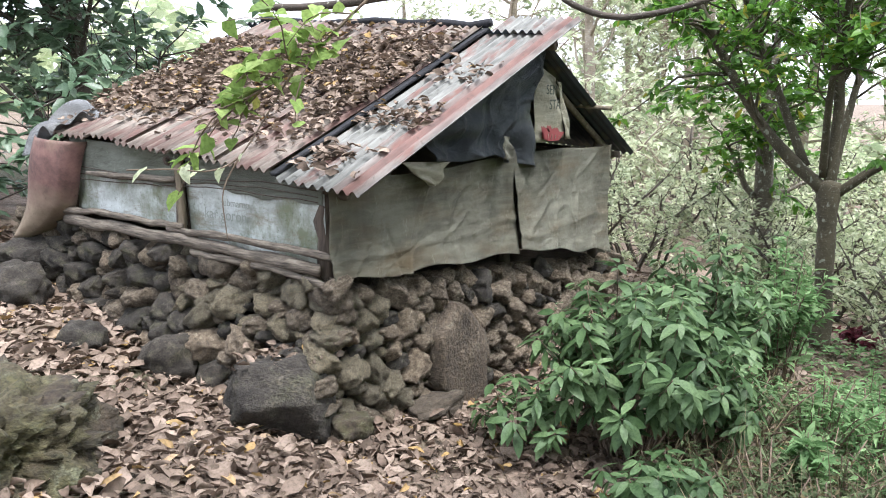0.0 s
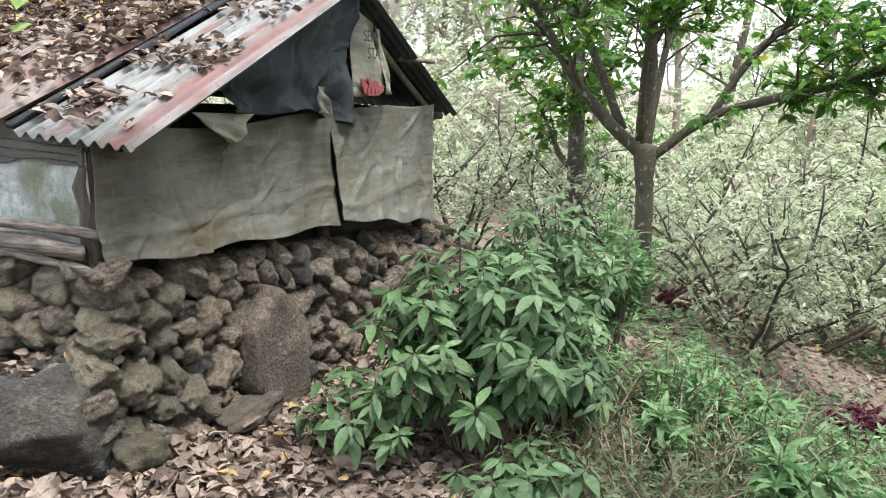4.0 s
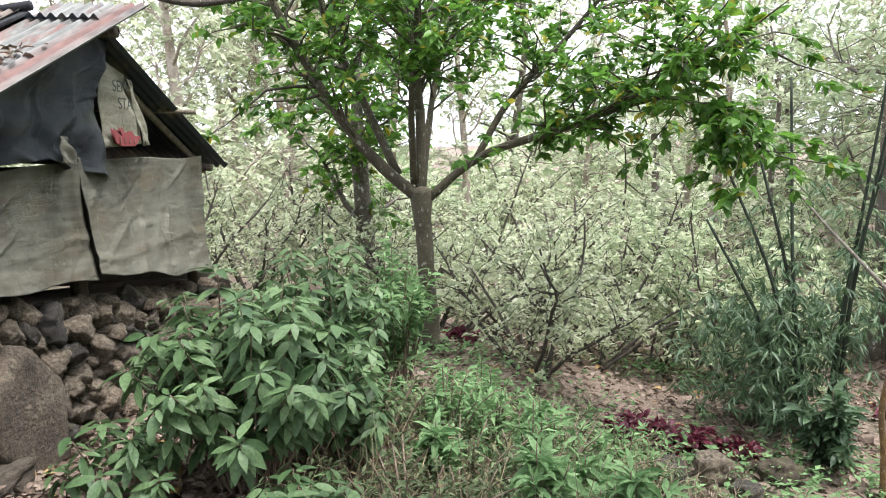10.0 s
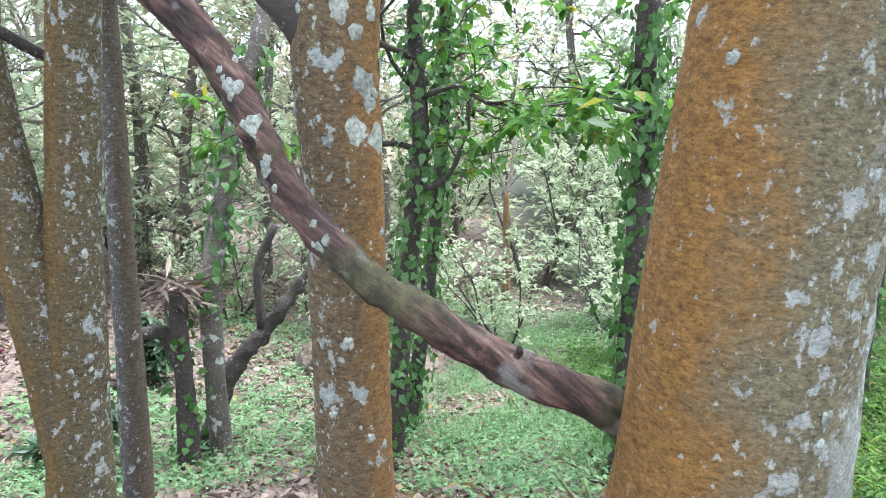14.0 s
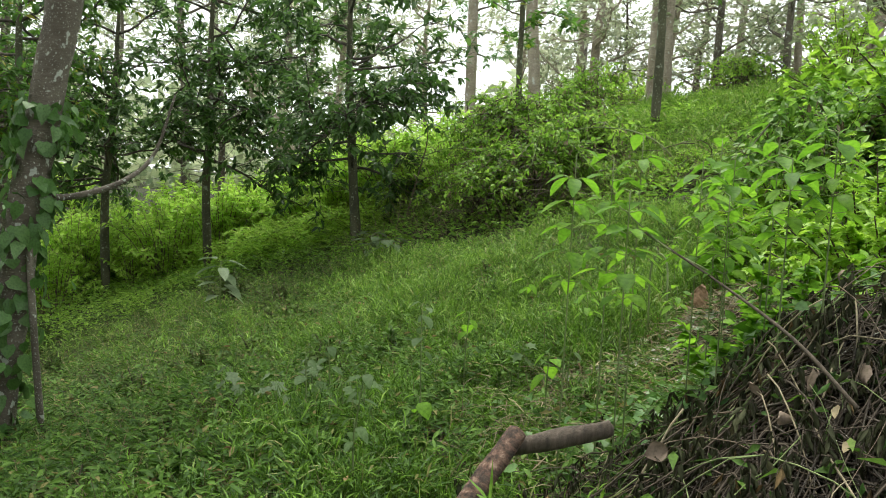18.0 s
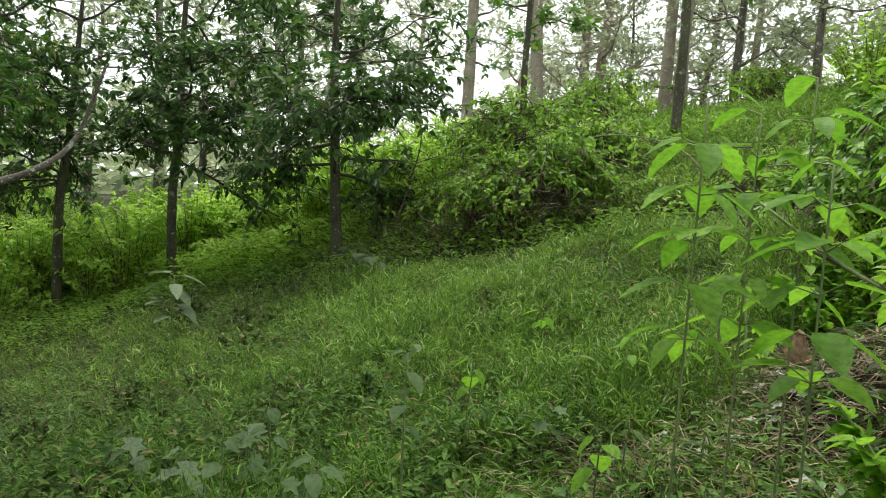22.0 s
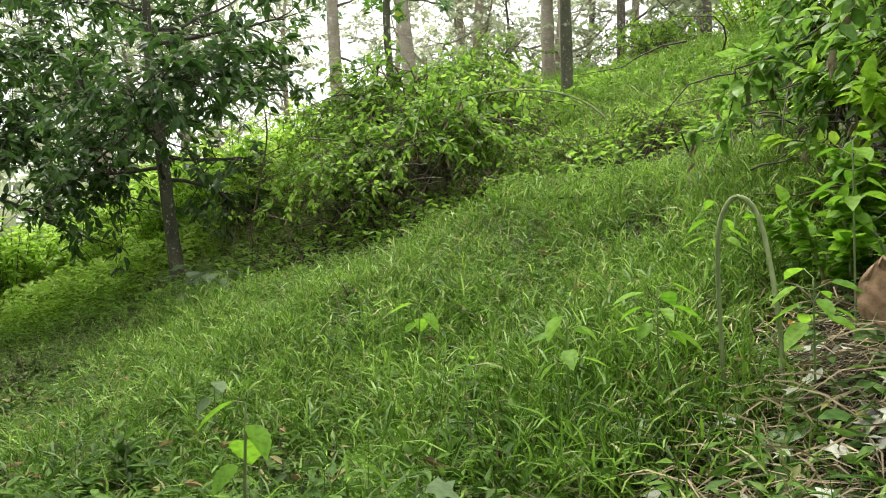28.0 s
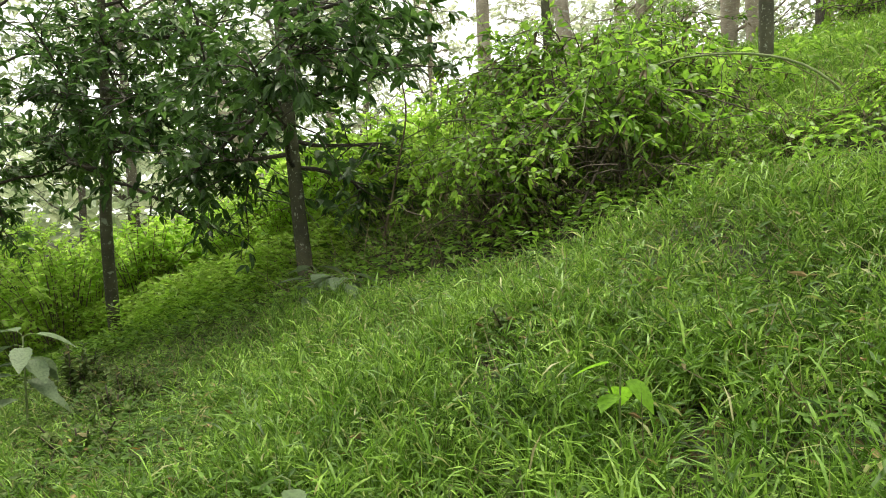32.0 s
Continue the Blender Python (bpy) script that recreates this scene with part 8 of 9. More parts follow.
def meadow_grass(n, x0, x1, y0, y1, seed, ln=(0.10, 0.22), wd=0.017, height=0.36, each=7, where=None):
    """Leafy grass stalks: a thin arching stem with leaves set off to both sides."""
    q = np.random.RandomState(seed)
    x, y = q.uniform(x0, x1, n), q.uniform(y0, y1, n)
    k = (in_meadow(x, y, q) if where is None else where(x, y)) & (np.sin(3.1 * x + 1.3 * y) * np.sin(2.7 * y - 0.9 * x) + 0.5 * np.sin(7.3 * x - 2.2 * y) * np.sin(6.1 * y + 1.7 * x) + q.normal(0, 0.4, n) > -0.35)
    x, y = x[k], y[k]
    m = len(x)
    tall = height * (0.8 + 0.35 * np.sin(1.9 * x + 0.7 * y) * np.sin(1.3 * y - 0.4 * x) + q.normal(0, 0.2, m)).clip(0.3)
    trod = np.min([np.hypot(x - tx, y - ty) for tx, ty in TRODDEN], axis=0)
    tall = tall * np.where(trod < 0.45, 0.4, 1.0)
    a = q.normal(1.9, 1.1, m)
    bend = np.stack([np.cos(a), np.sin(a)], 1) * q.uniform(0.02, 0.22, (m, 1))
    f = q.uniform(0.12, 1.0, (m, each))
    base = on_ground(x, y)
    p = base[:, None, :] + np.stack([bend[:, :1] * f ** 2, bend[:, 1:] * f ** 2, tall[:, None] * (f - 0.18 * f ** 3)], -1)
    w = around(q, m * each, 0.05, 0.9) + np.repeat(np.column_stack([bend * 2.0, np.full(m, 0.15)]), each, 0)
    l_ = q.uniform(*ln, m * each) * (1.1 - 0.4 * f.ravel())
    blades = leaves(BLADE, p.reshape(-1, 3), w, unit(q.normal(0, 0.35, (m * each, 3)) + [0, 0, 1]), l_, wd * q.uniform(0.6, 1.3, m * each))
    up = np.column_stack([bend * 0.7, tall])
    stalk = leaves(BLADE, base, up, around(q, m, -0.2, 0.2), np.linalg.norm(up, axis=1) * 1.05, 0.006)
    return merged([blades, stalk])


solo("meadow_grass", meadow_grass(40000, 1.6, 8.5, -9.6, -1.6, 421, (0.06, 0.17), 0.008, 0.33, 8), GREEN_GRASS, "thick green meadow grass with broad blades", "grass", "stuff")
solo("broad_grass", meadow_grass(4200, 1.8, 9.5, -11.5, -1.8, 425, (0.13, 0.27), 0.0095, 0.38, 6), GREEN_GRASS, "tufts of long bright grass blades in the meadow", "grass", "stuff")
solo("plume_grass", meadow_grass(24000, 1.5, 12.5, -13.2, -7.6, 422, (0.08, 0.22), 0.0088, 0.36, 8), GREEN_PLUME, "pale tall plume grass on the upper meadow, sunlit tops painted in", "grass", "stuff")


solo("plume_grass", meadow_grass(9000, 0.8, 9.0, -19.5, -13.0, 423, (0.1, 0.28), 0.014, 0.42, 7, lambda x, y: x < 8.9), GREEN_PLUME, "tall pale grass on the hillside behind the thicket, sunlit tops painted in", "grass", "stuff")
weed_a = shrub("meadow_weed", (4.6, -4.0), 0.42, 0.22, 9, 5, 0.075, 0.42, GREEN_WEED, "leafy dark green weed standing in the grass", 441, OVAL, 0.35, 0.2, STEM, "weed")
weed_b = shrub("meadow_weed", (5.3, -5.0), 0.5, 0.26, 8, 6, 0.06, 0.5, GREEN_DULL, "brownish leafy weed standing in the grass", 442, OVAL, 0.3, 0.2, BRUSH, "weed")
qw = np.random.RandomState(443)
spread_copies(weed_a, [(qw.uniform(3.6, 8.0), qw.uniform(-7.5, -1.8)) for _ in range(46)], 31, 0.6, 1.2)
spread_copies(weed_b, [(qw.uniform(4.6, 10.0), qw.uniform(-10.0, -2.2)) for _ in range(46)], 32, 0.6, 1.2)


solo("clearing_grass", meadow_grass(9000, 3.2, 13.0, -4.6, 1.2, 424, (0.05, 0.15), 0.009, 0.26, 8, lambda x, y: np.sin(0.9 * x + 0.4) + np.sin(1.2 * y - 0.3 * x) > -0.7), GREEN_HERB, "fine pale green grass on the clearing floor", "grass", "stuff")
solo("dry_stalks", dry_stalks(2200, 1.4, 4.6, 2.8, 7.2, 431, (0.3, 0.8)), DRY_STRAW, "dead weed stalks among the undergrowth", "dry stalks", "stuff")
solo("dry_stalks", dry_stalks(7500, 2.2, 12.0, -12.0, -1.5, 432, (0.2, 0.5)), DRY_STRAW, "dead stalks in the grass", "dry stalks", "stuff")
solo("ground_weeds", weeds(380, 1.6, 4.4, 2.8, 7.2, 433, 0.3, 0.085, 0.3), GREEN_SLOPE, "grey-green weeds between shrub and slope", "weeds", "stuff")


# ---- brush heap and saplings beside the path ----
def heap_z(x, y):
    return ground_z(x, y) + 0.75 * np.exp(-(((x - 1.35) / 0.75) ** 2 + ((y + 4.55) / 0.85) ** 2)) + 0.5 * np.exp(-(((x - 1.9) / 0.7) ** 2 + ((y + 6.9) / 0.9) ** 2))


def mound(cx, cy, rx, ry, name, label):
    n = 40
    a, r = np.meshgrid(np.linspace(0, 2 * np.pi, n, endpoint=False), np.linspace(0.02, 1, 14))
    x, y = cx + rx * (r * np.cos(a)).ravel(), cy + ry * (r * np.sin(a)).ravel()
    z = heap_z(x, y) - 0.06 - 0.12 * r.ravel() ** 4 + 0.03 * np.sin(14 * x) * np.sin(12 * y)
    i, j = np.meshgrid(np.arange(13), np.arange(n), indexing="ij")
    k = (j + 1) % n
    f = np.stack([i * n + j, i * n + k, (i + 1) * n + k, (i + 1) * n + j], -1).reshape(-1, 4)
    me = sheet_mesh(name, np.stack([x, y, z], 1), f, True)
    me.materials.append(GROUND)
    return tagged(new(name, me), label, "earth bank", kind="structure")


mound(1.35, -4.55, 1.35, 1.5, "bank_east", "dark earth bank under the brush")
mound(1.9, -6.9, 1.2, 1.5, "bank_south", "earth bank under dead grass")
rs = np.random.RandomState(61)


def brush(n, cx, cy, sx, sy, seed, ln=(0.25, 0.9), r=0.004, lift=0.12):
    q = np.random.RandomState(seed)
    out = []
    for _ in range(n):
        x, y = q.normal(cx, sx), q.normal(cy, sy)
        a = q.uniform(0, 2 * np.pi)
        length = q.uniform(*ln)
        t = np.linspace(-0.5, 0.5, 5)
        px, py = x + np.cos(a) * t * length, y + np.sin(a) * t * length
        pz = heap_z(px, py) + q.uniform(-0.01, lift) + q.normal(0, 0.02, 5) - 0.25 * length * t ** 2
        out.append(tube(np.stack([px, py, pz], 1), [r * q.uniform(0.6, 1.6), r * 0.5], 4, closed=False))
    return merged(out)


heap = thing("brush_heap", (1.4, -4.5, gz(1.4, -4.5)), "heap of dead twigs, vines and withered leaves", "brush heap")
part("twigwork", brush(1500, 1.5, -4.3, 0.65, 0.8, 1), BRUSH, heap, kind="stuff")
part("dark_twigwork", brush(900, 1.65, -4.1, 0.65, 0.7, 2, (0.3, 1.0), 0.005, 0.1), BARK_DARK, heap, kind="stuff")


def crumpled(at, along, face, size, seed, fold=1.0, nu=9, nv=7):
    """A large dry leaf, rolled and crumpled, with a pointed, wavy outline."""
    q = np.random.RandomState(seed)
    u, v = np.meshgrid(np.linspace(0, 1, nu), np.linspace(-1, 1, nv), indexing="ij")
    wide = 0.42 * np.sin(np.pi * u ** 0.75) ** 0.8 * (1 + 0.1 * np.sin(9 * u + seed)) + 0.004
    roll = q.uniform(0.7, 1.7)
    side = wide * np.sin(v * roll) / roll
    lift = wide * (1 - np.cos(v * roll)) / roll + fold * 0.05 * np.sin(7 * u + 3 * v + seed) * np.abs(v) + (fold - 1) * 0.03 * np.sin(17 * u - 8 * v) + 0.22 * (u - 0.4) ** 2 + q.normal(0, 0.008, u.shape)
    along = unit(np.asarray(along, float))
    s_ = unit(np.cross(np.asarray(face, float), along))
    up = np.cross(along, s_)
    p = np.asarray(at) + size * (u[..., None] * along + side[..., None] * s_ + lift[..., None] * up)
    i, j = np.meshgrid(np.arange(nu - 1), np.arange(nv - 1), indexing="ij")
    f = np.stack([i * nv + j, (i + 1) * nv + j, (i + 1) * nv + j + 1, i * nv + j + 1], -1).reshape(-1, 4)
    return p.reshape(-1, 3), f


def lobed():
    """A leaf with five pointed lobes."""
    tips = [(0.05, 0.42), (0.5, 0.55), (1.0, 0.0), (0.5, -0.55), (0.05, -0.42)]
    ring = [(-0.02, 0.06)]
    for k, t in enumerate(tips):
        ring.append(t)
        if k < 4:
            m = ((t[0] + tips[k + 1][0]) / 2, (t[1] + tips[k + 1][1]) / 2)
            ring.append((0.3 + (m[0] - 0.3) * 0.62, m[1] * 0.62))
    ring.append((-0.02, -0.06))
    v = [(0.3, 0, -0.02)] + [(x, y * 1.0, 0.07 * abs(y) - 0.14 * x * x) for x, y in ring]
    n = len(ring)
    return np.array(v, float), np.array([(0, 1 + (k + 1) % n, 1 + k) for k in range(n)])


LOBED = lobed()


def strewn(shape, n, cx, cy, sx, sy, seed, size, ratio, lift, droop=0.0):
    q = np.random.RandomState(seed)
    x, y = q.normal(cx, sx, n), q.normal(cy, sy, n)
    p = np.stack([x, y, heap_z(x, y) + q.uniform(0, lift, n)], 1)
    ln = size * q.uniform(0.6, 1.3, n)
    return leaves(shape, p, around(q, n, -0.4, 0.4) + [0, 0, -droop], unit(q.normal(0, 0.5, (n, 3)) + [0, 0, 1]), ln, ln * ratio)


def curtain(n, cx, cy, sx, sy, seed, size, ratio, length):
    """Limp strands that hang from the heap with withered leaves along them: the strands and the leaves."""
    q = np.random.RandomState(seed)
    strands, at, ways = [], [], []
    for _ in range(n):
        x, y = q.normal(cx, sx), q.normal(cy, sy)
        a, ln = q.uniform(0, 2 * np.pi), length * q.uniform(0.5, 1.4)
        u = np.linspace(0, 1, 7)
        out = 0.3 * ln * np.sqrt(u)
        px, py = x + np.cos(a) * out, y + np.sin(a) * out
        top = float(heap_z(np.array([x]), np.array([y]))[0]) + q.uniform(0.04, 0.26)
        pz = top + 0.12 * ln * np.sin(np.pi * u) - ln * u ** 1.6
        pz = np.maximum(pz, heap_z(px, py) + 0.004)
        pts = np.stack([px, py, pz], 1)
        strands.append(tube(pts, [0.0018, 0.001], 3, closed=False))
        for k in range(1, 7):
            for _ in range(2):
                at.append(pts[k])
                ways.append([q.normal(0, 0.35), q.normal(0, 0.35), -1.0])
    at, ways = np.array(at), np.array(ways)
    m = len(at)
    ln = size * q.uniform(0.5, 1.3, m)
    return merged(strands), leaves(FOLDED, at, ways, unit(q.normal(0, 1, (m, 3))), ln, ln * ratio)


for n, cx, cy, sx, sy, seed in ((260, 1.75, -3.95, 0.5, 0.5, 12), (330, 1.85, -4.6, 0.45, 0.5, 13)):
    strands, limp = curtain(n, cx, cy, sx, sy, seed, 0.062, 0.22, 0.26)
    part("hanging_strandwork", strands, BRUSH, heap, kind="stuff")
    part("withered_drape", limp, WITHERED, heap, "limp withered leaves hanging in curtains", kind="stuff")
for k in range(96):
    cx, cy, a, half = rs.uniform(1.2, 2.45), rs.uniform(-4.9, -3.3), rs.uniform(0, 6.3), rs.uniform(0.25, 0.75)
    px, py = cx + np.cos(a) * np.linspace(-half, half, 12), cy + np.sin(a) * np.linspace(-half, half, 12)
    pz = heap_z(px, py) + rs.uniform(0.05, 0.2) + rs.uniform(0.03, 0.12) * np.sin(np.linspace(0, rs.uniform(3, 7), 12) + k) + rs.normal(0, 0.008, 12)
    r = rs.uniform(0.0015, 0.0048)
    part("runner", tube(np.stack([px, py, pz], 1), [r, r * 0.6], 5), (BRUSH, TWIG, STRAW_STEM, BRUSH, STEM)[k % 5], heap, "thin pale vine runner")
for k in range(16):
    x, y = rs.normal(1.7, 0.3), rs.normal(-4.0, 0.45)
    at = np.array([x, y, float(heap_z(np.array([x]), np.array([y]))[0]) + rs.uniform(0.05, 0.25)])
    part("dead_leaf", crumpled(at, around(rs, 1, -0.9, 0.2)[0], around(rs, 1, -0.2, 0.6)[0], rs.uniform(0.06, 0.12), 40 + k), DRY_LEAF, heap, "large crumpled brown leaf")
part("weed_cover", strewn(LANCE, 1500, 1.3, -5.6, 0.8, 1.3, 11, 0.1, 0.35, 0.2), GREEN_WEED, heap, "dark weeds over the bank", kind="stuff")
part("withered_leaves", strewn(CURL, 260, 1.5, -4.4, 0.55, 0.7, 5, 0.06, 0.5, 0.14, 0.6), DRY_STRAW, heap, "withered hanging leaves", kind="stuff")
part("vine_leaves", strewn(HEART, 620, 1.6, -5.15, 0.45, 0.4, 6, 0.058, 0.85, 0.24, 0.1), GREEN_VINE, heap, "creeping vine leaves", kind="stuff")
part("limp_leaves", strewn(LANCE, 700, 1.6, -4.2, 0.65, 0.65, 7, 0.065, 0.26, 0.2, 1.2), GREEN_DARK, heap, "limp hanging leaves", kind="stuff")

part("weed_cover", strewn(LANCE, 1700, 2.25, -5.35, 0.35, 0.45, 16, 0.075, 0.34, 0.3), GREEN_WEED, heap, "dark weeds at the foot of the bank", kind="stuff")
part("vine_leaves", strewn(HEART, 260, 2.2, -5.2, 0.3, 0.35, 17, 0.06, 0.85, 0.34, 0.1), GREEN_VINE, heap, "creeping vine leaves", kind="stuff")
dead_grass = thing("dead_grass_heap", (2.4, -6.6, gz(2.4, -6.6)), "heap of dead grass stalks on the bank", "brush heap")
part("stalkwork", brush(1900, 2.5, -6.6, 0.5, 0.75, 3, (0.25, 0.7), 0.0028, 0.12), BRUSH, dead_grass, kind="stuff")
part("straw", strewn(BLADE, 6000, 2.5, -6.6, 0.6, 0.8, 8, 0.22, 0.028, 0.2), DRY_STRAW, dead_grass, "straw-coloured blades", kind="stuff")
part("pale_creeper_leaves", strewn(LOBED, 200, 2.65, -6.8, 0.35, 0.5, 14, 0.07, 0.95, 0.2), DUSTY_LEAF, dead_grass, "whitish dusty creeper leaves", kind="stuff")
part("weed_cover", strewn(LANCE, 5200, 2.5, -6.1, 0.6, 0.8, 15, 0.07, 0.3, 0.26), GREEN_WEED, dead_grass, "green weeds growing through the straw", kind="stuff")
part("creeper_leaves", strewn(HEART, 700, 2.2, -6.8, 0.6, 0.7, 9, 0.085, 0.8, 0.16), GREEN_VINE, dead_grass, "grey-green creeper leaves", kind="stuff")

log = thing("log", (2.6, -3.65, gz(2.6, -3.65)), "short weathered log lying in the grass", "log")
stem_part("trunk", [(2.6, -3.3, -0.47), (2.6, -3.42, -0.38), (2.59, -3.65, -0.25), (2.56, -3.88, -0.12)], [0.045, 0.045, 0.04], BARK_DEAD, log, 12, 0.07, 16)
stem_part("dark_log", [(2.6, -3.93, -0.2), (2.45, -3.98, -0.15), (2.3, -4.03, -0.1), (2.24, -4.06, -0.08)], [0.036, 0.04, 0.03], WOOD_DARK, log, 12, 0.07, 14)
stick = thing("long_stick", (2.0, -4.4, 0.5), "long bare stick leaning out of the brush", "stick")
stem_part("stem", [(2.35, -4.75, 0.66), (1.95, -4.42, 0.5), (1.62, -4.04, 0.37), (1.4, -3.8, 0.22)], [0.0045, 0.006, 0.0075], BRUSH, stick, 8, 0.06, 16)
stem_part("second_stem", [(2.5, -4.82, 0.78), (2.25, -4.66, 0.62), (2.0, -4.5, 0.53)], [0.004, 0.005], STEM, stick, 6, 0.06, 10)


def sapling(place, height, n, leaf, seed, label, lean_to=(0, 0), mat=None, shape=TOOTHED, ratio=0.6, foot=None, top_from=0.35):
    q = np.random.RandomState(seed)
    x, y = place
    g = float(heap_z(np.array([x]), np.array([y]))[0]) if foot is None else foot
    t = thing("sapling", (x, y, g), label, "sapling", "saplings by the path")
    pts = smooth_path([(x, y, g - 0.05), (x + lean_to[0] * 0.4, y + lean_to[1] * 0.4, g + height * 0.55), (x + lean_to[0], y + lean_to[1], g + height)], 14)
    part("stem", tube(pts, [0.0045, 0.0025], 6), STEM, t)
    i = np.clip((np.linspace(top_from, 1.0, n) * 13).astype(int), 0, 13)
    a = np.arange(n) * 2.4 + q.uniform(0, 6)
    w = np.stack([np.cos(a), np.sin(a), q.uniform(-0.15, 0.45, n)], 1)
    stalks = [tube(np.array([pts[k], pts[k] + unit(d) * 0.05 + [0, 0, 0.01]]), [0.002, 0.0015], 4, closed=False) for k, d in zip(i, w)]
    part("leaf_stalk_work", merged(stalks), STEM, t, kind="stuff")
    ln = leaf * q.uniform(0.7, 1.25, n)
    part("leaves", leaves(shape, pts[i] + unit(w) * 0.05 + [0, 0, 0.01], w + [0, 0, -0.45], unit(q.normal(0, 0.2, (n, 3)) + [0, 0, 1]) + w * 0.35, ln, ln * ratio), mat or GREEN_SAPLING, t)
    return t


for k, (x, y, h, sp, st) in enumerate([(1.9, -5.15, 0.85, 0.42, 20), (1.45, -5.05, 0.8, 0.45, 20), (1.7, -5.6, 0.9, 0.5, 22), (1.2, -5.9, 0.9, 0.6, 24), (2.2, -7.7, 0.8, 0.45, 20), (1.75, -7.2, 0.95, 0.5, 22), (2.5, -8.3, 0.7, 0.4, 18)]):
    shrub("bank_herb", (x, y), h + 0.15, sp, st, 7, 0.08, 0.55, GREEN_SAPLING, "leafy bright green herb growing over the brush", 560 + k, TOOTHED, 0.3, 0.3, STEM, "herb")
for k, (x, y, h, n, s) in enumerate([(2.5, -4.68, 0.75, 10, 0.15), (2.38, -4.72, 0.85, 11, 0.15), (2.1, -4.7, 0.75, 10, 0.15), (1.95, -4.55, 0.6, 9, 0.13), (1.7, -4.35, 0.75, 10, 0.14), (1.55, -4.3, 0.85, 10, 0.14), (2.58, -4.4, 0.75, 11, 0.16), (2.3, -4.3, 0.6, 9, 0.15), (2.0, -4.9, 0.8, 10, 0.16), (1.8, -4.75, 0.9, 10, 0.15), (2.1, -5.1, 0.85, 10, 0.15)]):
    base_z = float(heap_z(np.array([x]), np.array([y]))[0])
    sapling((x, y), h + 0.25 - base_z, n + 10, s * 0.76, 500 + k, "bright green sapling with broad pointed leaves", ratio=0.52, top_from=0.62)
for k, (x, y, h, n, s) in enumerate([(3.43, -7.16, 0.6, 6, 0.13), (3.15, -7.25, 0.6, 7, 0.14), (2.7, -7.05, 0.5, 6, 0.14), (2.55, -7.5, 0.75, 7, 0.13), (3.9, -7.6, 0.4, 6, 0.1), (2.2, -7.6, 0.8, 8, 0.14), (3.0, -8.2, 0.6, 7, 0.13)]):
    sapling((x, y), h, n + 4, s * 0.74, 530 + k, "young green sapling in the grass", ratio=0.5, top_from=0.7)
def drooping_plant(x, y, height, n, leaf, seed, label):
    """An upright stem with a loose whorl of large drooping leaves."""
    q = np.random.RandomState(seed)
    g = gz(x, y)
    t = thing("broad_leaved_plant", (x, y, g), label, "plant")
    pts = smooth_path([(x, y, g - 0.05), (x + 0.03, y, g + height * 0.5), (x + 0.01, y + 0.02, g + height)], 12)
    part("stem", tube(pts, [0.012, 0.007], 6), STEM, t)
    for k in range(n):
        a = k * 2.4 + q.uniform(-0.4, 0.4)
        s = pts[11 - k % 7]
        w = np.array([math.cos(a), math.sin(a), q.uniform(-0.1, 0.5)])
        e = s + unit(w) * 0.1
        part("leaf_stalk", tube(np.array([s, s + unit(w) * 0.05 + [0, 0, 0.012], e]), [0.004, 0.003], 5), STEM, t)
        part("leaf", leaves(toothed(11, 0.5), e[None], (w + [0, 0, -0.4])[None], (np.array([0, 0, 1.0]) + w * 0.6)[None], leaf * q.uniform(0.75, 1.15), leaf * q.uniform(0.42, 0.55)), GREEN_GREY_PALE, t)


drooping_plant(9.8, -9.45, 0.95, 13, 0.34, 541, "plant with large drooping grey-green leaves in the meadow")
drooping_plant(8.7, -11.7, 0.5, 11, 0.3, 542, "low plant with large grey-green leaves by a tree")
drooping_plant(8.2, -11.5, 0.45, 11, 0.3, 543, "low plant with large grey-green leaves by a tree")
stalks = thing("broken_stalks", (4.6, -0.9, gz(4.6, -0.9)), "broken grey-green stalks among the weeds", "stalks")
for k in range(8):
    bx, by = 4.6 + rs.normal(0, 0.25), -0.9 + rs.normal(0, 0.25)
    part("stalk", tube(bough(rs, (bx, by, gz(bx, by)), unit(around(rs, 1, 0.3, 0.9)[0]), rs.uniform(0.3, 0.6), 0, 0.08, 5), [0.012, 0.008], 6), STEM, stalks)
vine = thing("curled_vine", (2.9, -7.2, gz(2.9, -7.2)), "curled green vine shoot on the bank", "vine")
part("stem", tube(smooth_path([(2.95, -7.23, -0.2), (2.96, -7.23, 0.21), (2.93, -7.23, 0.35), (2.88, -7.23, 0.37), (2.83, -7.22, 0.28), (2.79, -7.13, 0.02), (2.78, -7.1, -0.2)], 26), [0.007, 0.009, 0.007], 7), STEM, vine)
tuft = thing("sedge_tuft", (2.95, -3.9, gz(2.95, -3.9)), "tuft of long stiff grass blades by the log", "grass tuft")
qn = 70
w = around(rs, qn, 0.55, 0.97)
part("blade_tuft", leaves(BLADE, np.array([2.95, -3.9, gz(2.95, -3.9)]) + rs.normal(0, 0.06, (qn, 3)) * [1, 1, 0], w, around(rs, qn, -0.2, 0.2), rs.uniform(0.22, 0.42, qn), 0.01), GREEN_GRASS, tuft)
copy_thing(tuft, pose(3.5, -4.7, gz(3.5, -4.7), 0, 0, 70))
curled = thing("fallen_leaf", (2.45, -7.0, 0.05), "large curled brown leaf caught on the brush", "leaf")
part("blade", crumpled((2.51, -7.08, 0.0), (0.1, 0.2, 1.0), (0.2, 0.9, 0.1), 0.2, 7, 2.6, 21, 17), TAN_LEAF, curled)
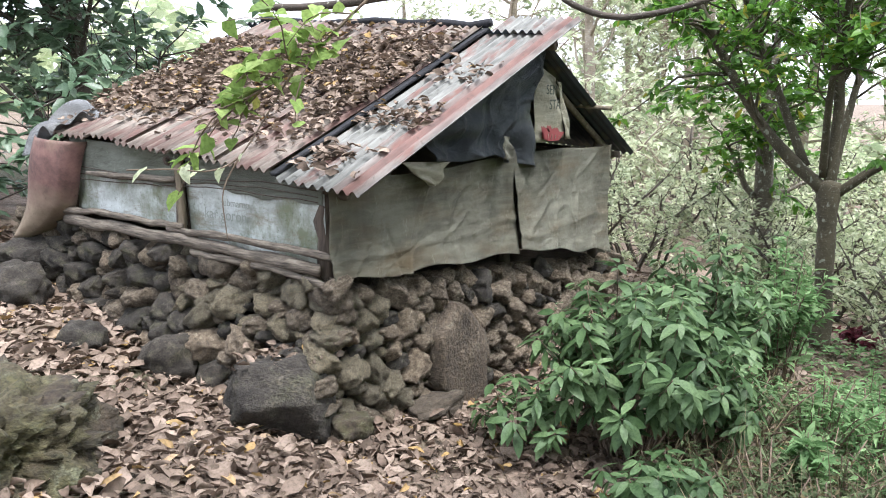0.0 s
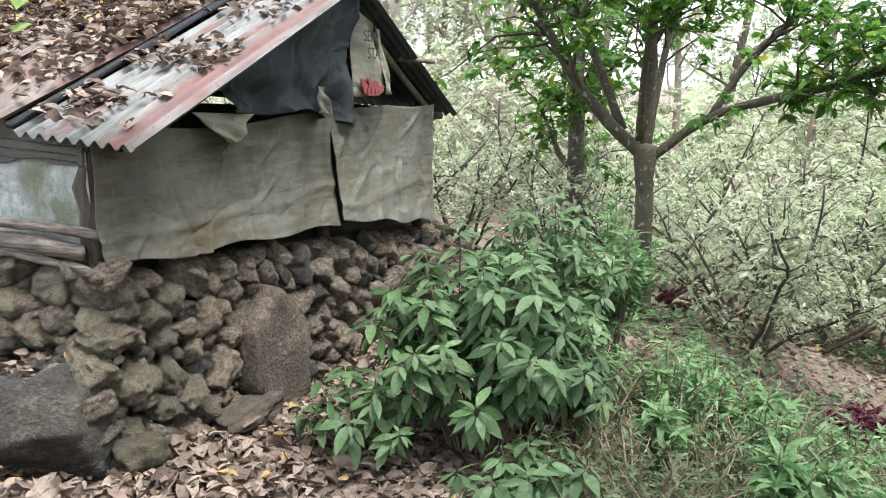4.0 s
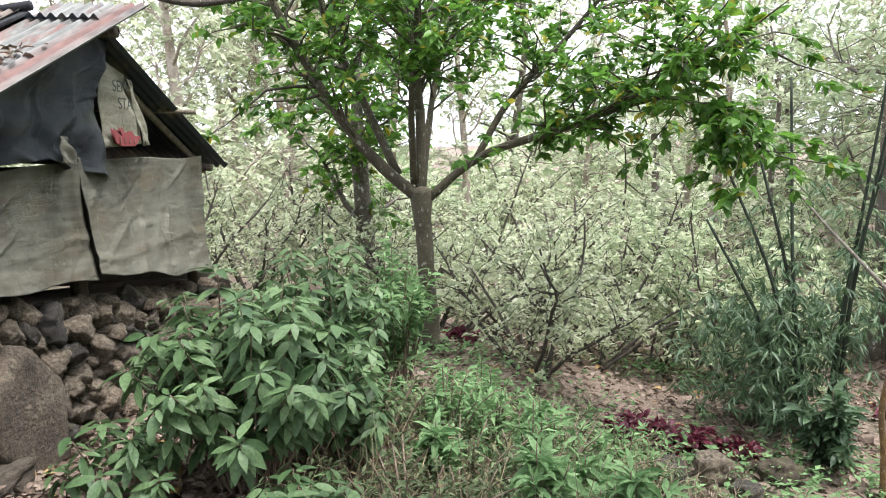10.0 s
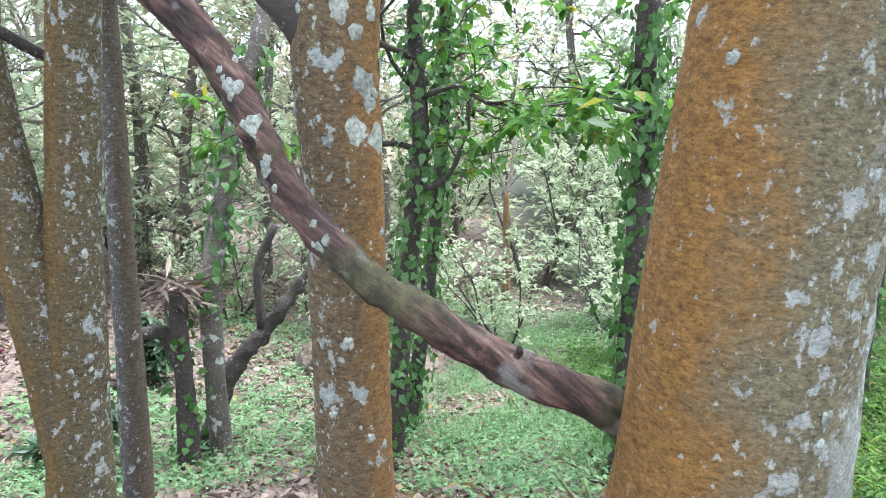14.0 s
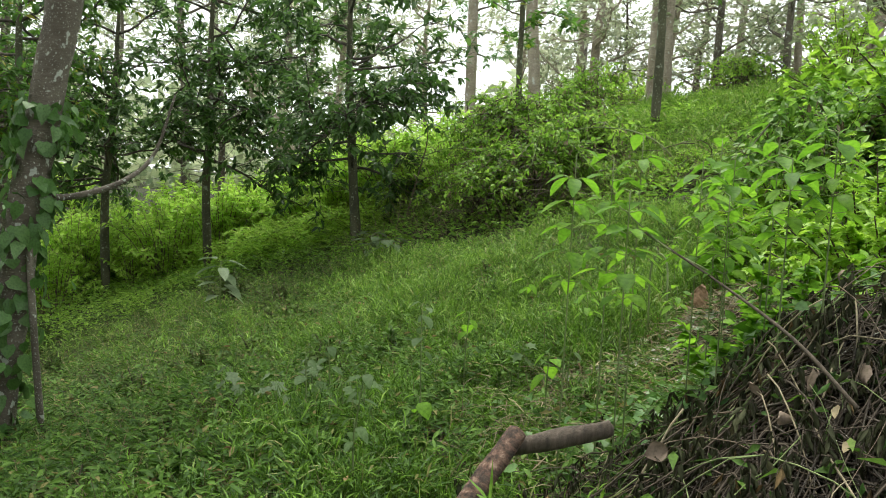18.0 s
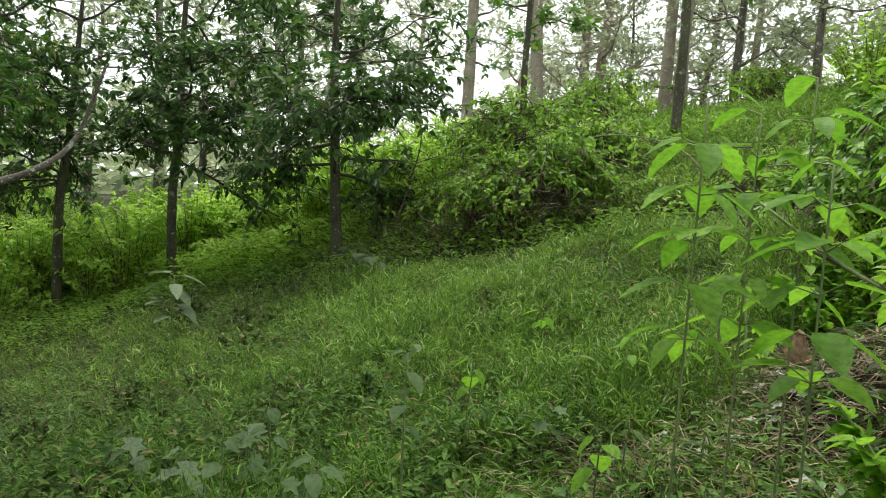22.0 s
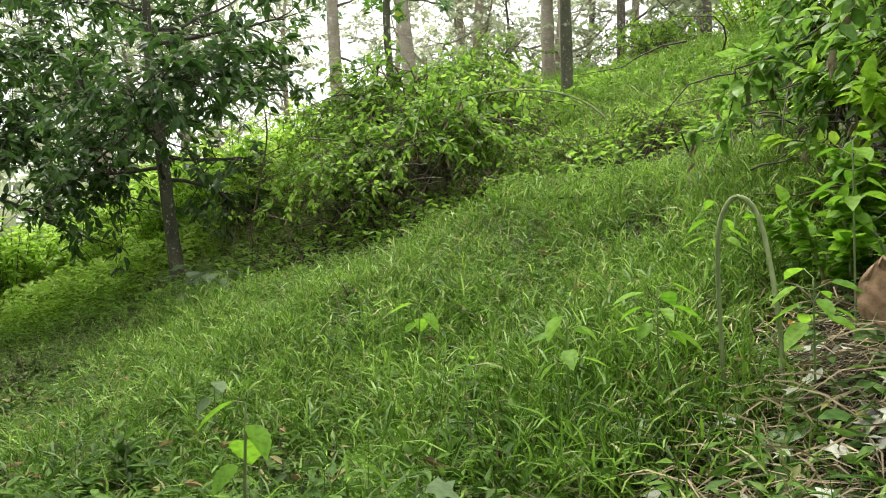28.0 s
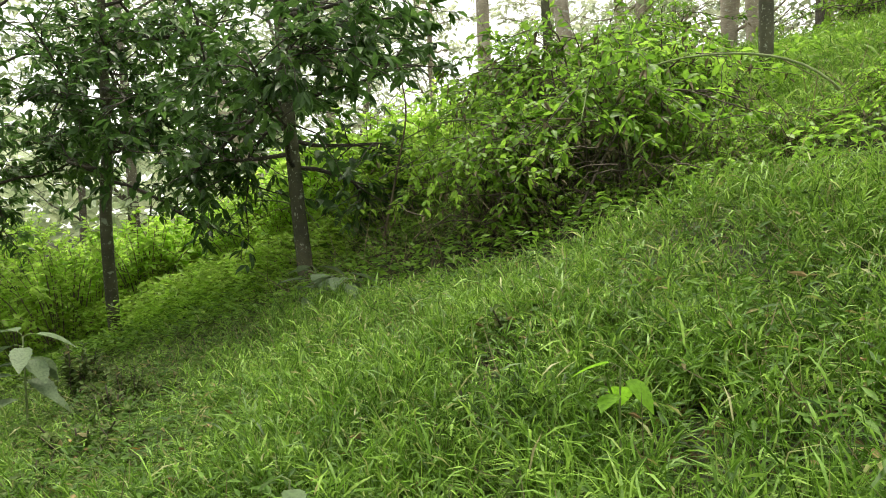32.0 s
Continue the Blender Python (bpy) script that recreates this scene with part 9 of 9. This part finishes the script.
part("leaf_stalk", tube(smooth_path([(2.51, -7.08, 0.01), (2.52, -7.04, -0.06), (2.55, -7.03, -0.14)], 8), [0.004, 0.003], 6), STRAW_STEM, curled)


# ---- broad herbs standing in the grass beside the path ----
def broad_herb(tip, n, leaf, seed, label, mat, foot=None, shape=TOOTHED):
    q = np.random.RandomState(seed)
    x, y, z = tip
    bx, by = (x + q.normal(0, 0.04), y + q.normal(0, 0.04)) if foot is None else foot
    g = gz(bx, by)
    t = thing("broad_herb", (bx, by, g), label, "plant")
    pts = smooth_path([(bx, by, g - 0.03), ((x + bx) / 2 + 0.01, (y + by) / 2, (z + g) / 2 + 0.04), (x, y, z)], 12)
    part("stem", tube(pts, [0.006, 0.003], 6), STEM, t)
    for k in range(n):
        a = k * 2.4 + q.uniform(0, 0.8)
        w = np.array([math.cos(a), math.sin(a), q.uniform(-0.5, 0.2)])
        s = pts[11 - (k * 5) // max(n, 1)]
        e = s + unit(w) * leaf * 0.3 + [0, 0, 0.01]
        part("leaf_stalk", tube(np.array([s, e]), [0.002, 0.0015], 5), STEM, t)
        size = leaf * q.uniform(0.75, 1.2)
        part("leaf", leaves(shape, e[None], (w + [0, 0, -0.35])[None], (unit(q.normal(0, 0.2, 3) + [0, 0, 1]) + w * 0.3)[None], size, size * (0.95 if shape is LOBED else q.uniform(0.6, 0.85))), mat, t)


for k, (tip, n, leaf, mat, lab) in enumerate([
        ((3.08, -5.5, -0.15), 4, 0.11, GREEN_SAPLING, "broad green herb in the grass"), ((3.05, -5.8, -0.15), 3, 0.085, GREEN_GREY, "grey-green herb with broad leaves"),
        ((3.8, -5.18, 0.1), 5, 0.09, GREEN_GREY, "grey-green herb with broad leaves"), ((3.76, -4.56, -0.16), 5, 0.09, GREEN_GREY, "grey-green herb with broad leaves"),
                ((4.3, -4.7, -0.2), 4, 0.085, GREEN_GREY, "grey-green herb with a few large leaves"), ((4.6, -5.3, -0.25), 5, 0.08, GREEN_GREY, "grey-green herb with a few large leaves"),
        ((4.0, -6.2, -0.1), 4, 0.1, GREEN_SAPLING, "broad green herb in the grass"), ((3.5, -4.1, -0.3), 4, 0.085, GREEN_GREY, "grey-green herb with a few large leaves"),
        ((5.2, -7.6, -0.35), 4, 0.09, GREEN_GREY, "grey-green herb with a few large leaves"), ((4.5, -8.4, -0.1), 4, 0.12, GREEN_SAPLING, "broad green herb in the grass"),
        ((3.65, -4.95, -0.4), 3, 0.1, GREEN_SAPLING, "broad green herb in the grass")]):
    broad_herb(tip, n, leaf, 600 + k, lab, mat)
for k, tip in enumerate([(4.76, -4.96, -0.46), (4.18, -5.15, -0.42), (4.2, -4.93, -0.4), (5.13, -5.79, -0.55), (4.62, -5.25, -0.5), (3.59, -6.29, -0.27), (5.4, -5.2, -0.55), (4.9, -5.5, -0.5)]):
    broad_herb(tip, 5, 0.115, 640 + k, "low herb with pale five-lobed leaves in the grass", GREEN_GREY if k % 3 else GREEN_GREY_PALE, shape=LOBED)
